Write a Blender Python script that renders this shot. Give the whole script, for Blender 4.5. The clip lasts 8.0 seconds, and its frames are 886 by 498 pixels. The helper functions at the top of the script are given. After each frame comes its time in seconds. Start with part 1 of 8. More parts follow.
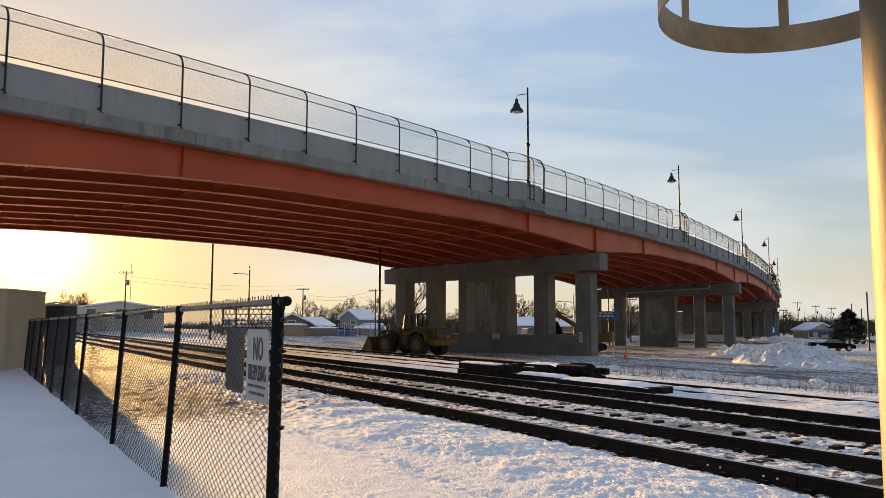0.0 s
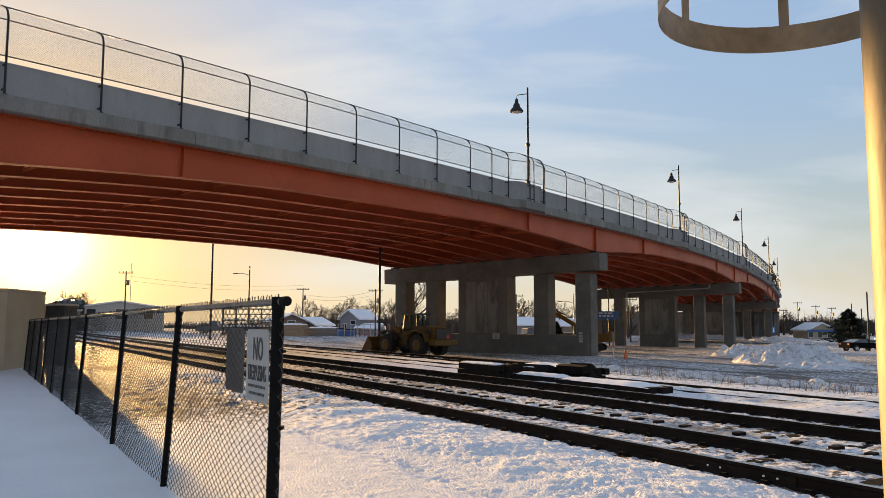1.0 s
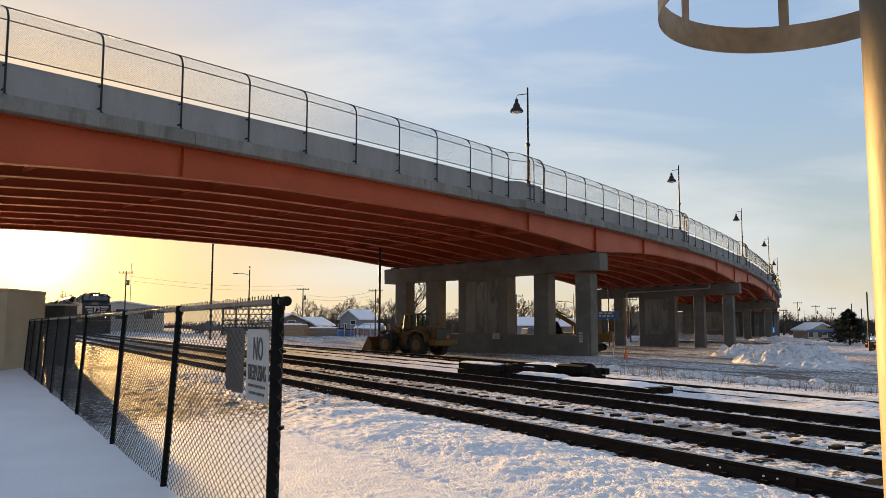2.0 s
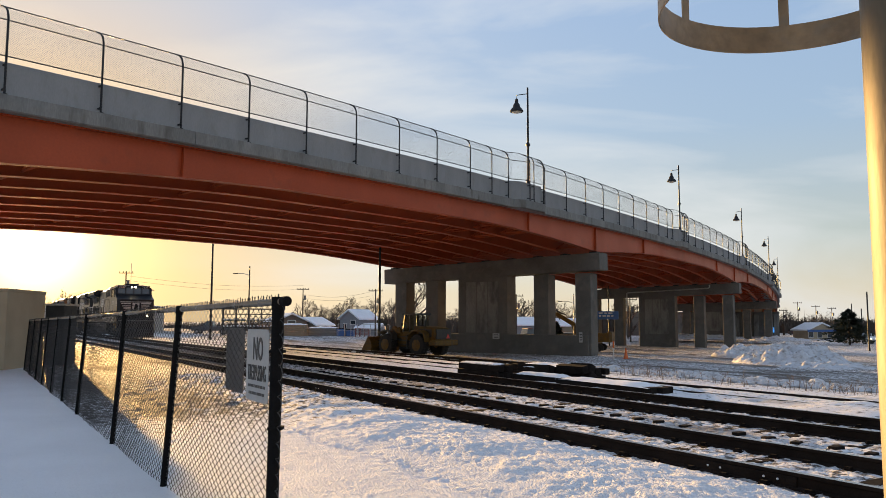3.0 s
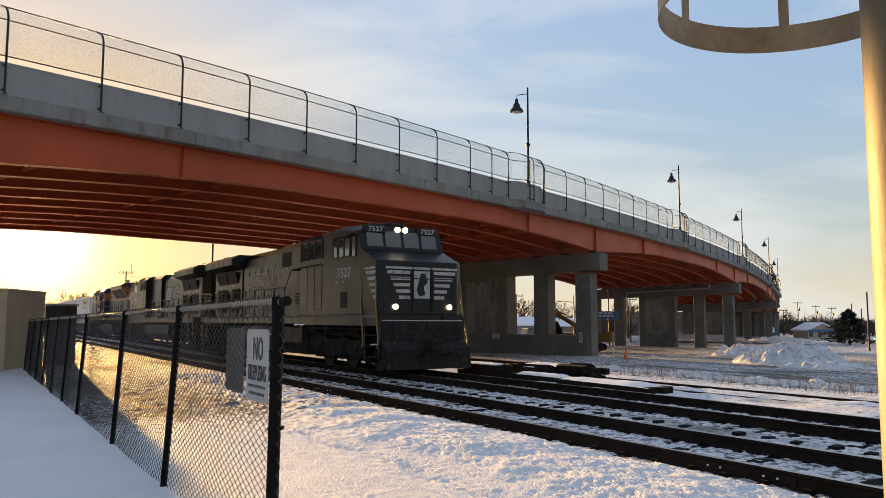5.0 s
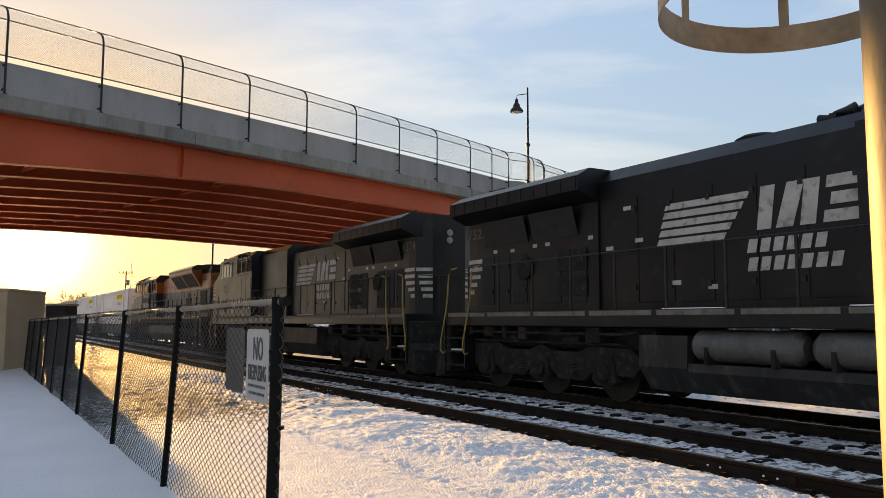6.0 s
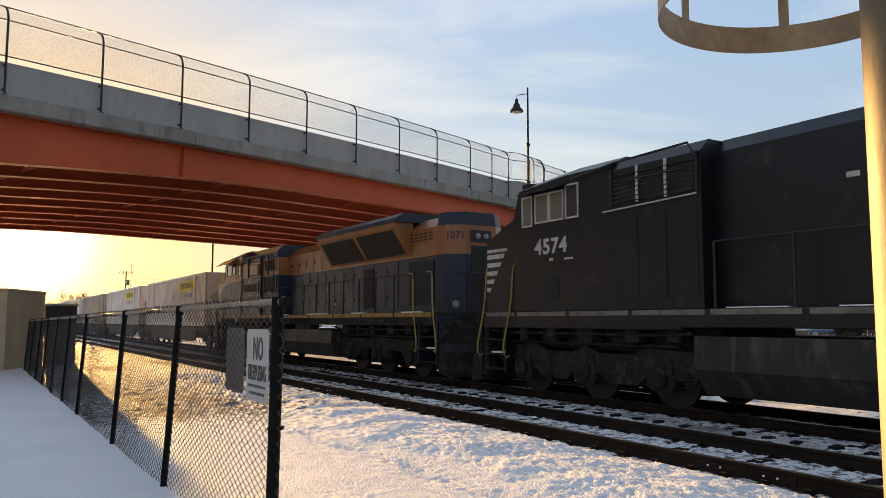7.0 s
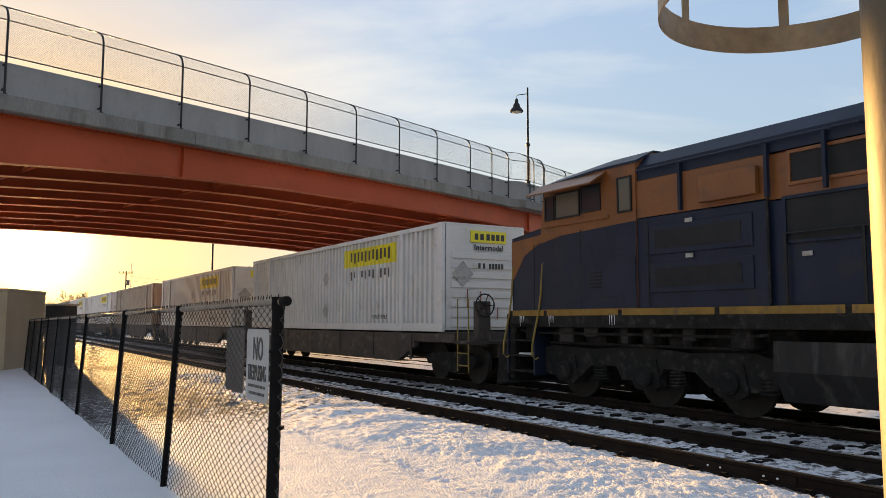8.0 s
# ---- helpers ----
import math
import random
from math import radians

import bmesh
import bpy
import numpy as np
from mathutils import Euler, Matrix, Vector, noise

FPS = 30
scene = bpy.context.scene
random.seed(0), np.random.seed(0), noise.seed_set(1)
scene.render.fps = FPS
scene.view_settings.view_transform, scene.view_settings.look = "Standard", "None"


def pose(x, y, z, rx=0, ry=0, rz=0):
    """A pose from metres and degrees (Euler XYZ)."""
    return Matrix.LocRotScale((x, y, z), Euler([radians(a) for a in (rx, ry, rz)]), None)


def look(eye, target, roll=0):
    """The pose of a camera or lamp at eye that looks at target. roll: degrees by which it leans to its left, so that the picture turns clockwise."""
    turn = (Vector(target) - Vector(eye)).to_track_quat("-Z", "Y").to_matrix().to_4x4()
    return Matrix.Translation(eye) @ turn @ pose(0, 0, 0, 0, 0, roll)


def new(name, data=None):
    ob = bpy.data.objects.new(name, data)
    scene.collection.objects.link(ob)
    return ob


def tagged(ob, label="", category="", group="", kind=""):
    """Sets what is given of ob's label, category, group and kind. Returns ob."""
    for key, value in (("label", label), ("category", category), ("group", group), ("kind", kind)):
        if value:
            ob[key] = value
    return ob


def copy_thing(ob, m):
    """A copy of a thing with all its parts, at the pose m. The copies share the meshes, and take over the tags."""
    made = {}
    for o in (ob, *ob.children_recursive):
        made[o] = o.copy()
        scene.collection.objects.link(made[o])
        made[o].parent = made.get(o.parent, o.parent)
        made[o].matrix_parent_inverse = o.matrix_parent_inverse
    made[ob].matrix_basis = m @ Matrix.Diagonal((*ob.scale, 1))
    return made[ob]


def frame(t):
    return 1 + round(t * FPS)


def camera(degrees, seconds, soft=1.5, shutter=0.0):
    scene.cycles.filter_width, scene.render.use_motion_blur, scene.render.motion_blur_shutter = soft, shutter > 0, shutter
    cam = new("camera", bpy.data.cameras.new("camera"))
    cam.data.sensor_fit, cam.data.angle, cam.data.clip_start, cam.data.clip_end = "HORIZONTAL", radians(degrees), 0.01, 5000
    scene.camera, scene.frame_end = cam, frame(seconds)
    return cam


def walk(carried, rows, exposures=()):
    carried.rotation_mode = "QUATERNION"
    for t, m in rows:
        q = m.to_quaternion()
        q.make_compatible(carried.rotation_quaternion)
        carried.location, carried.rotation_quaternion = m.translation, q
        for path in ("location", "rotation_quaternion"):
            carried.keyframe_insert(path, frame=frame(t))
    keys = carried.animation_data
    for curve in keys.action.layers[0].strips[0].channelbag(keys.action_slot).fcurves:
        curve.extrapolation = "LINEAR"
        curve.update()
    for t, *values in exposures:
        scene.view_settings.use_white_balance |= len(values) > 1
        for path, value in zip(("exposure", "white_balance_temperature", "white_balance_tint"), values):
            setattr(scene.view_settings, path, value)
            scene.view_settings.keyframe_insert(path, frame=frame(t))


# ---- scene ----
EXP0, EXP1 = 3.1, 3.3
SKY_STRENGTH, SUN_POWER = 0.12, 1.6
# camera: stands still on the snowy platform beside the fence
EYE_Z = 1.530
cam = camera(59.74, 8.0, soft=0.8)
cam_pose = pose(0, 0, EYE_Z, 90 + 5.39, 0, 0) @ pose(0, 0, 0, 0, 0, 0.123)
walk(cam, [(0.0, cam_pose), (8.0, cam_pose)],
     exposures=[(0.0, EXP0, 6850, 10), (4.6, EXP0, 6850, 10), (5.8, EXP1, 7250, 10), (8.0, EXP1, 7250, 10)])

# ---- light: a low winter sun and a clear sky with thin cloud ----
SUN_AZ, SUN_EL = radians(-28.0), radians(5.2)
SUN_DIR = Vector((math.sin(SUN_AZ) * math.cos(SUN_EL), math.cos(SUN_AZ) * math.cos(SUN_EL), math.sin(SUN_EL)))


def make_world():
    w = bpy.data.worlds.new("winter_sky")
    scene.world = w
    w.use_nodes = True
    nt = w.node_tree
    nt.nodes.clear()
    nd, lk = nt.nodes.new, nt.links.new
    out, bg = nd("ShaderNodeOutputWorld"), nd("ShaderNodeBackground")
    sky = nd("ShaderNodeTexSky")
    sky.sky_type, sky.sun_disc = "NISHITA", False
    sky.sun_elevation, sky.sun_rotation = SUN_EL, SUN_AZ
    sky.air_density, sky.dust_density, sky.ozone_density = 1.0, 1.2, 2.5
    # thin, streaky high cloud
    tc = nd("ShaderNodeTexCoord")
    mp = nd("ShaderNodeMapping")
    mp.inputs["Rotation"].default_value = (0.0, 0.5, 0.6)
    mp.inputs["Scale"].default_value = (1.0, 2.6, 4.6)
    lk(tc.outputs["Generated"], mp.inputs["Vector"])
    no = nd("ShaderNodeTexNoise")
    no.inputs["Scale"].default_value, no.inputs["Detail"].default_value = 1.7, 9.0
    no.inputs["Roughness"].default_value = 0.52
    no.inputs["Distortion"].default_value = 0.5
    lk(mp.outputs["Vector"], no.inputs["Vector"])
    ramp = nd("ShaderNodeValToRGB")
    ramp.color_ramp.elements[0].position, ramp.color_ramp.elements[1].position = 0.44, 0.66
    ramp.color_ramp.elements[0].color = (0, 0, 0, 1)
    ramp.color_ramp.elements[1].color = (1, 1, 1, 1)
    lk(no.outputs["Fac"], ramp.inputs["Fac"])
    # forward scatter of the cloud round the sun
    dot = nd("ShaderNodeVectorMath")
    dot.operation = "DOT_PRODUCT"
    dot.inputs[1].default_value = SUN_DIR
    lk(tc.outputs["Generated"], dot.inputs[0])

    def power(e, gain):
        a = nd("ShaderNodeMath")
        a.operation = "MAXIMUM"
        a.inputs[1].default_value = 0.0
        lk(dot.outputs["Value"], a.inputs[0])
        b = nd("ShaderNodeMath")
        b.operation = "POWER"
        b.inputs[1].default_value = e
        lk(a.outputs[0], b.inputs[0])
        c = nd("ShaderNodeMath")
        c.operation = "MULTIPLY"
        c.inputs[1].default_value = gain
        lk(b.outputs[0], c.inputs[0])
        return c.outputs[0]

    def mix(mode, fac, a, b):
        m = nd("ShaderNodeMix")
        m.data_type, m.blend_type = "RGBA", mode
        for sock, v in ((m.inputs[0], fac), (m.inputs[6], a), (m.inputs[7], b)):
            if isinstance(v, (int, float)):
                sock.default_value = v
            elif isinstance(v, tuple):
                sock.default_value = v
            else:
                lk(v, sock)
        return m.outputs[2]

    # evening gradient over the clear-sky model: amber at the horizon, blue above
    sep = nd("ShaderNodeSeparateXYZ")
    lk(tc.outputs["Generated"], sep.inputs[0])
    grad = nd("ShaderNodeValToRGB")
    stops = ((0.0, (0.78, 0.63, 0.40)), (0.04, (0.70, 0.64, 0.48)), (0.10, (0.52, 0.60, 0.60)), (0.24, (0.37, 0.53, 0.74)), (0.42, (0.31, 0.48, 0.78)), (1.0, (0.18, 0.30, 0.56)))
    while len(grad.color_ramp.elements) < len(stops):
        grad.color_ramp.elements.new(0.5)
    for e, (p, c) in zip(grad.color_ramp.elements, stops):
        e.position, e.color = p, (*c, 1)
    lk(sep.outputs["Z"], grad.inputs["Fac"])
    gam = nd("ShaderNodeGamma")
    gam.inputs["Gamma"].default_value = 0.5
    lk(sky.outputs["Color"], gam.inputs["Color"])
    base = mix("MIX", 0.85, mix("MULTIPLY", 1.0, gam.outputs["Color"], (0.3, 0.3, 0.3, 1)), grad.outputs["Color"])
    fac = nd("ShaderNodeMath")
    fac.operation = "MULTIPLY"
    fac.inputs[1].default_value = 0.75
    lk(ramp.outputs["Color"], fac.inputs[0])
    cloudy = mix("MIX", fac.outputs[0], base, (0.74, 0.79, 0.84, 1))
    g0 = mix("ADD", power(5, 0.20), cloudy, (0.74, 0.68, 0.58, 1))
    g05 = mix("MIX", power(14, 0.28), g0, (0.94, 0.76, 0.50, 1))
    g1 = mix("MIX", power(32, 0.92), g05, (1.10, 0.69, 0.26, 1))
    g2 = mix("ADD", power(160, 1.3), mix("ADD", power(900, 2.5), g1, (1.0, 0.85, 0.5, 1)), (1.0, 0.66, 0.28, 1))
    g3 = mix("ADD", power(9000, 30.0), g2, (1.0, 0.88, 0.6, 1))
    lk(g3, bg.inputs["Color"])
    bg.inputs["Strength"].default_value = SKY_STRENGTH
    lk(bg.outputs[0], out.inputs[0])


make_world()
sun = new("sun", bpy.data.lights.new("sun", "SUN"))
sun.data.energy, sun.data.angle, sun.data.color = SUN_POWER, radians(0.6), (1.0, 0.60, 0.22)
sun.matrix_world = look(SUN_DIR * 100, (0, 0, 0))


# ---- materials ----
def mat(name, base, rough=0.7, metal=0.0, vary=0.25, scale=3.0, fine=40.0, bump=0.15, tone=None, dirt=None, dirt_amt=0.0, per_object=0.0,
        stretch=(1, 1, 1), emit=0.0, spec=0.5, bump_dist=0.01):
    """A surface with variation at two scales, fine relief and optional dirt."""
    m = bpy.data.materials.new(name)
    m.use_nodes = True
    nt = m.node_tree
    nd, lk = nt.nodes.new, nt.links.new
    b = nt.nodes["Principled BSDF"]
    tc = nd("ShaderNodeTexCoord")
    mp = nd("ShaderNodeMapping")
    mp.inputs["Scale"].default_value = stretch
    lk(tc.outputs["Object"], mp.inputs["Vector"])
    big, small = nd("ShaderNodeTexNoise"), nd("ShaderNodeTexNoise")
    big.inputs["Scale"].default_value, big.inputs["Detail"].default_value = scale, 6.0
    small.inputs["Scale"].default_value, small.inputs["Detail"].default_value = fine, 4.0
    lk(mp.outputs[0], big.inputs["Vector"])
    lk(mp.outputs[0], small.inputs["Vector"])

    def mixc(fac, a, c, mode="MIX"):
        x = nd("ShaderNodeMix")
        x.data_type, x.blend_type = "RGBA", mode
        for sock, v in ((x.inputs[0], fac), (x.inputs[6], a), (x.inputs[7], c)):
            if isinstance(v, (int, float, tuple)):
                sock.default_value = v
            else:
                lk(v, sock)
        return x.outputs[2]

    def contrast(sock, lo, hi):
        r = nd("ShaderNodeMapRange")
        r.inputs[1].default_value, r.inputs[2].default_value = lo, hi
        lk(sock, r.inputs[0])
        return r.outputs[0]

    c0 = (*base, 1)
    c1 = (*(tone or tuple(v * (1 - vary) for v in base)), 1)
    col = mixc(contrast(big.outputs["Fac"], 0.35, 0.7), c0, c1)
    grain = mixc(contrast(small.outputs["Fac"], 0.3, 0.7), (1 - 0.5 * vary,) * 3 + (1,), (1 + 0.3 * vary,) * 3 + (1,))
    col = mixc(1.0, col, grain, "MULTIPLY")
    if dirt:
        big2 = nd("ShaderNodeTexNoise")
        big2.inputs["Scale"].default_value, big2.inputs["Detail"].default_value = scale * 2.3, 8.0
        lk(mp.outputs[0], big2.inputs["Vector"])
        f = contrast(big2.outputs["Fac"], 0.62 - 0.3 * dirt_amt, 0.78 - 0.2 * dirt_amt)
        col = mixc(f, col, (*dirt, 1))
    if per_object:
        oi = nd("ShaderNodeObjectInfo")
        r = nd("ShaderNodeMapRange")
        r.inputs[3].default_value, r.inputs[4].default_value = 1 - per_object, 1 + per_object
        lk(oi.outputs["Random"], r.inputs[0])
        cb = nd("ShaderNodeCombineColor")
        for i in range(3):
            lk(r.outputs[0], cb.inputs[i])
        col = mixc(1.0, col, cb.outputs[0], "MULTIPLY")
    lk(col, b.inputs["Base Color"])
    rr = nd("ShaderNodeMapRange")
    rr.inputs[3].default_value, rr.inputs[4].default_value = max(0.02, rough - 0.12), min(1.0, rough + 0.12)
    lk(big.outputs["Fac"], rr.inputs[0])
    lk(rr.outputs[0], b.inputs["Roughness"])
    b.inputs["Metallic"].default_value = metal
    b.inputs["Specular IOR Level"].default_value = spec
    if bump:
        bp = nd("ShaderNodeBump")
        bp.inputs["Strength"].default_value, bp.inputs["Distance"].default_value = bump, bump_dist
        lk(small.outputs["Fac"], bp.inputs["Height"])
        lk(bp.outputs[0], b.inputs["Normal"])
    if emit:
        b.inputs["Emission Color"].default_value = c0
        b.inputs["Emission Strength"].default_value = emit
    return m


def glass(name, tint=(0.03, 0.035, 0.04), rough=0.05):
    m = bpy.data.materials.new(name)
    m.use_nodes = True
    b = m.node_tree.nodes["Principled BSDF"]
    b.inputs["Base Color"].default_value = (*tint, 1)
    b.inputs["Roughness"].default_value = rough
    b.inputs["Specular IOR Level"].default_value = 0.8
    return m


CONCRETE = mat("concrete", (0.265, 0.265, 0.262), 0.9, vary=0.12, scale=1.6, fine=25, bump=0.25, dirt=(0.22, 0.215, 0.205), dirt_amt=0.15, spec=0.2, stretch=(1, 1, 0.35))
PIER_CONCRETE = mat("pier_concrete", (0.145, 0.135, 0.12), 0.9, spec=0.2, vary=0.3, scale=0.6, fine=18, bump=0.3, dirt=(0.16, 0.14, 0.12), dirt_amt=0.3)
ORANGE = mat("orange_girder_paint", (0.40, 0.068, 0.020), 0.5, spec=0.3, vary=0.15, scale=0.5, fine=12, bump=0.05, dirt=(0.28, 0.055, 0.02), dirt_amt=0.15)
DARK_STEEL = mat("dark_coated_steel", (0.012, 0.012, 0.013), 0.5, spec=0.3, vary=0.3, scale=6)
GALV = mat("galvanized_steel", (0.45, 0.44, 0.42), 0.45, metal=0.6, vary=0.25, scale=5, fine=60)
FENCE_WIRE = mat("chain_link_wire", (0.06, 0.054, 0.048), 0.55, metal=0.2, vary=0.3, scale=9)
POST_PAINT = mat("fence_post_paint", (0.012, 0.0115, 0.011), 0.85, spec=0.05, vary=0.3, scale=8)
RAIL_RUST = mat("rusty_rail_web", (0.026, 0.018, 0.014), 0.9, spec=0.1, vary=0.4, scale=3, fine=50, bump=0.3)
RAIL_HEAD = mat("polished_rail_head", (0.35, 0.33, 0.31), 0.3, metal=1.0, vary=0.15, scale=4)
TIE = mat("creosoted_timber", (0.018, 0.014, 0.012), 0.95, spec=0.1, vary=0.4, scale=4, fine=30, bump=0.5, per_object=0.25)
SNOW = mat("snow", (0.80, 0.80, 0.81), 0.75, vary=0.06, scale=2, fine=60, bump=0.3, spec=0.25)
DIRTY_SNOW = mat("dirty_snow", (0.64, 0.65, 0.68), 0.85, vary=0.2, scale=1.6, fine=14, bump=1.0, bump_dist=0.06, dirt=(0.30, 0.275, 0.25), dirt_amt=0.36, spec=0.25)


# ---- mesh helpers ----
class Geo:
    """Collects faces of one mesh."""

    def __init__(self):
        self.v, self.f = [], []

    def poly(self, pts):
        i = len(self.v)
        self.v += [tuple(p) for p in pts]
        self.f.append(tuple(range(i, i + len(pts))))

    def grid(self, rows, close=False, loop=False):
        """Skin between rows of points; close joins row ends, loop joins last row to first."""
        i0, m = len(self.v), len(rows[0])
        for r in rows:
            self.v += [tuple(p) for p in r]
        n = len(rows)
        for a in range(n if loop else n - 1):
            b = (a + 1) % n
            for j in range(m if close else m - 1):
                k = (j + 1) % m
                self.f.append((i0 + a * m + j, i0 + a * m + k, i0 + b * m + k, i0 + b * m + j))
        return i0

    def prism(self, a, b):
        """Solid between two equal outlines."""
        i0 = self.grid([a, b], close=True)
        m = len(a)
        self.f.append(tuple(range(i0 + m - 1, i0 - 1, -1)))
        self.f.append(tuple(range(i0 + m, i0 + 2 * m)))

    def box(self, x0, x1, y0, y1, z0, z1, m=None, ch=0.0):
        """Box, with chamfered edges along z and top if ch > 0."""
        m = m or Matrix()
        if ch <= 0:
            o = [(x0, y0), (x1, y0), (x1, y1), (x0, y1)]
            self.prism([m @ Vector((x, y, z0)) for x, y in o], [m @ Vector((x, y, z1)) for x, y in o])
            return
        c = min(ch, 0.45 * (x1 - x0), 0.45 * (y1 - y0), 0.45 * (z1 - z0))

        def ring(e, z):
            a0, a1, b0, b1 = x0 + e, x1 - e, y0 + e, y1 - e
            k = c
            pts = [(a0 + k, b0), (a1 - k, b0), (a1, b0 + k), (a1, b1 - k), (a1 - k, b1), (a0 + k, b1), (a0, b1 - k), (a0, b0 + k)]
            return [m @ Vector((x, y, z)) for x, y in pts]
        k2 = c * 0.6
        rows = [ring(k2, z0), ring(0, z0 + k2), ring(0, z1 - k2), ring(k2, z1)]
        i0 = self.grid(rows, close=True)
        self.f.append(tuple(range(i0 + 7, i0 - 1, -1)))
        self.f.append(tuple(range(i0 + 24, i0 + 32)))

    def tube(self, pts, r, n=8, caps=True, r1=None):
        """Round bar through points, tapering to r1."""
        pts = [Vector(p) for p in pts]
        rows = []
        for i, p in enumerate(pts):
            t = (pts[min(i + 1, len(pts) - 1)] - pts[max(i - 1, 0)]).normalized()
            ref = Vector((0, 0, 1)) if abs(t.z) < 0.9 else Vector((1, 0, 0))
            e1 = t.cross(ref).normalized()
            e2 = t.cross(e1)
            rr = r if r1 is None else r + (r1 - r) * i / max(1, len(pts) - 1)
            rows.append([p + e1 * rr * math.cos(2 * math.pi * k / n) + e2 * rr * math.sin(2 * math.pi * k / n) for k in range(n)])
        i0 = self.grid(rows, close=True)
        if caps:
            self.f.append(tuple(range(i0, i0 + n)))
            e = i0 + (len(pts) - 1) * n
            self.f.append(tuple(range(e + n - 1, e - 1, -1)))

    def lathe(self, prof, n=20, m=None):
        """Turn (radius, height) about z."""
        m = m or Matrix()
        rows = [[m @ Vector((r * math.cos(2 * math.pi * k / n), r * math.sin(2 * math.pi * k / n), z)) for k in range(n)] for r, z in prof]
        i0 = self.grid(rows, close=True)
        self.f.append(tuple(range(i0 + n - 1, i0 - 1, -1)))
        e = i0 + (len(prof) - 1) * n
        self.f.append(tuple(range(e, e + n)))

    def mesh(self, name, mats, smooth=False, fix=True):
        me = bpy.data.meshes.new(name)
        me.from_pydata([tuple(p) for p in self.v], [], self.f)
        for m in mats if isinstance(mats, (list, tuple)) else [mats]:
            me.materials.append(m)
        if fix and len(self.f) < 60000:
            bm = bmesh.new()
            bm.from_mesh(me)
            bmesh.ops.recalc_face_normals(bm, faces=bm.faces)
            bm.to_mesh(me)
            bm.free()
        if smooth:
            me.shade_smooth()
            me.set_sharp_from_angle(angle=radians(38))
        return me


def part(name, geo, material, parent=None, label="", smooth=False, kind="", m=None):
    """Links a Geo as one mesh object under a thing or part."""
    ob = new(name, geo if isinstance(geo, bpy.types.Mesh) else geo.mesh(name, material, smooth))
    if parent is not None:
        ob.parent = parent
    if m is not None:
        ob.matrix_basis = m
    return tagged(ob, label=label, kind=kind)


def thing(name, label, category, m=None, group="", kind=""):
    ob = new(name)
    ob.empty_display_size = 0.3
    if m is not None:
        ob.matrix_basis = m
    return tagged(ob, label, category, group, kind)


# ---- plan ----
TRACK_A = -0.5429
TN = Vector((math.cos(TRACK_A), -math.sin(TRACK_A), 0))   # across the tracks, away from the platform
TU = Vector((math.sin(TRACK_A), math.cos(TRACK_A), 0))    # along the tracks, away from the camera
D_NEAR, D_MAIN = 7.295 + 0.755, 10.984 + 0.755            # centre lines of the two near tracks
TRAVEL = math.degrees(math.atan2(-TU.y, -TU.x))


def tr(d, s, z=0.0):
    return TN * d + TU * s + Vector((0, 0, z))


BX, BY, BH, BK = -13.60, 23.29, 0.6872, 1 / 572.8


def bridge_heading(s):
    return BH - BK * max(0.0, s + 0.35)


def bp(s, off=0.0, z=0.0):
    """A point of the bridge: station s along its outer edge, off metres inwards (to the far side)."""
    b1, t = bridge_heading(s), s + 0.35
    if t < 0:
        x, y = BX + s * math.sin(BH), BY + s * math.cos(BH)
    else:
        x = BX - 0.35 * math.sin(BH) + (math.cos(b1) - math.cos(BH)) / BK
        y = BY - 0.35 * math.cos(BH) + (math.sin(BH) - math.sin(b1)) / BK
    return Vector((x - off * math.cos(b1), y + off * math.sin(b1), z))


def deck_z(s):
    """Height of the ledge at the foot of the outer parapet."""
    return 9.06 - 0.000208 * (s - 50) ** 2


PIERS = (-3.5, 41.5, 86.5, 131.5, 176.5, 221.5)


def girder_depth(s):
    """Girders deepen in a curve towards each pier."""
    d = min(abs(s - p) for p in PIERS)
    return 1.12 + 0.75 * max(0.0, 1 - d / 16.0) ** 1.6


def ground_z(d, s):
    """Ground under the snow: flat beside and between the tracks, falling gently to the yard beyond."""
    k = min(1.0, max(0.0, (d - 14.0) / 18.0))
    a = min(1.0, max(0.0, (s - 55.0) / 35.0)) * (1 - min(1.0, max(0.0, (d - 45.0) / 25.0)))
    b = min(1.0, max(0.0, (d - 40.0) / 35.0))
    return -0.17 - 0.75 * k * k * (3 - 2 * k) * (1 - 0.9 * a) - 0.65 * b


def ground_at(x, y):
    p = Vector((x, y, 0))
    return ground_z(p.dot(TN), p.dot(TU))


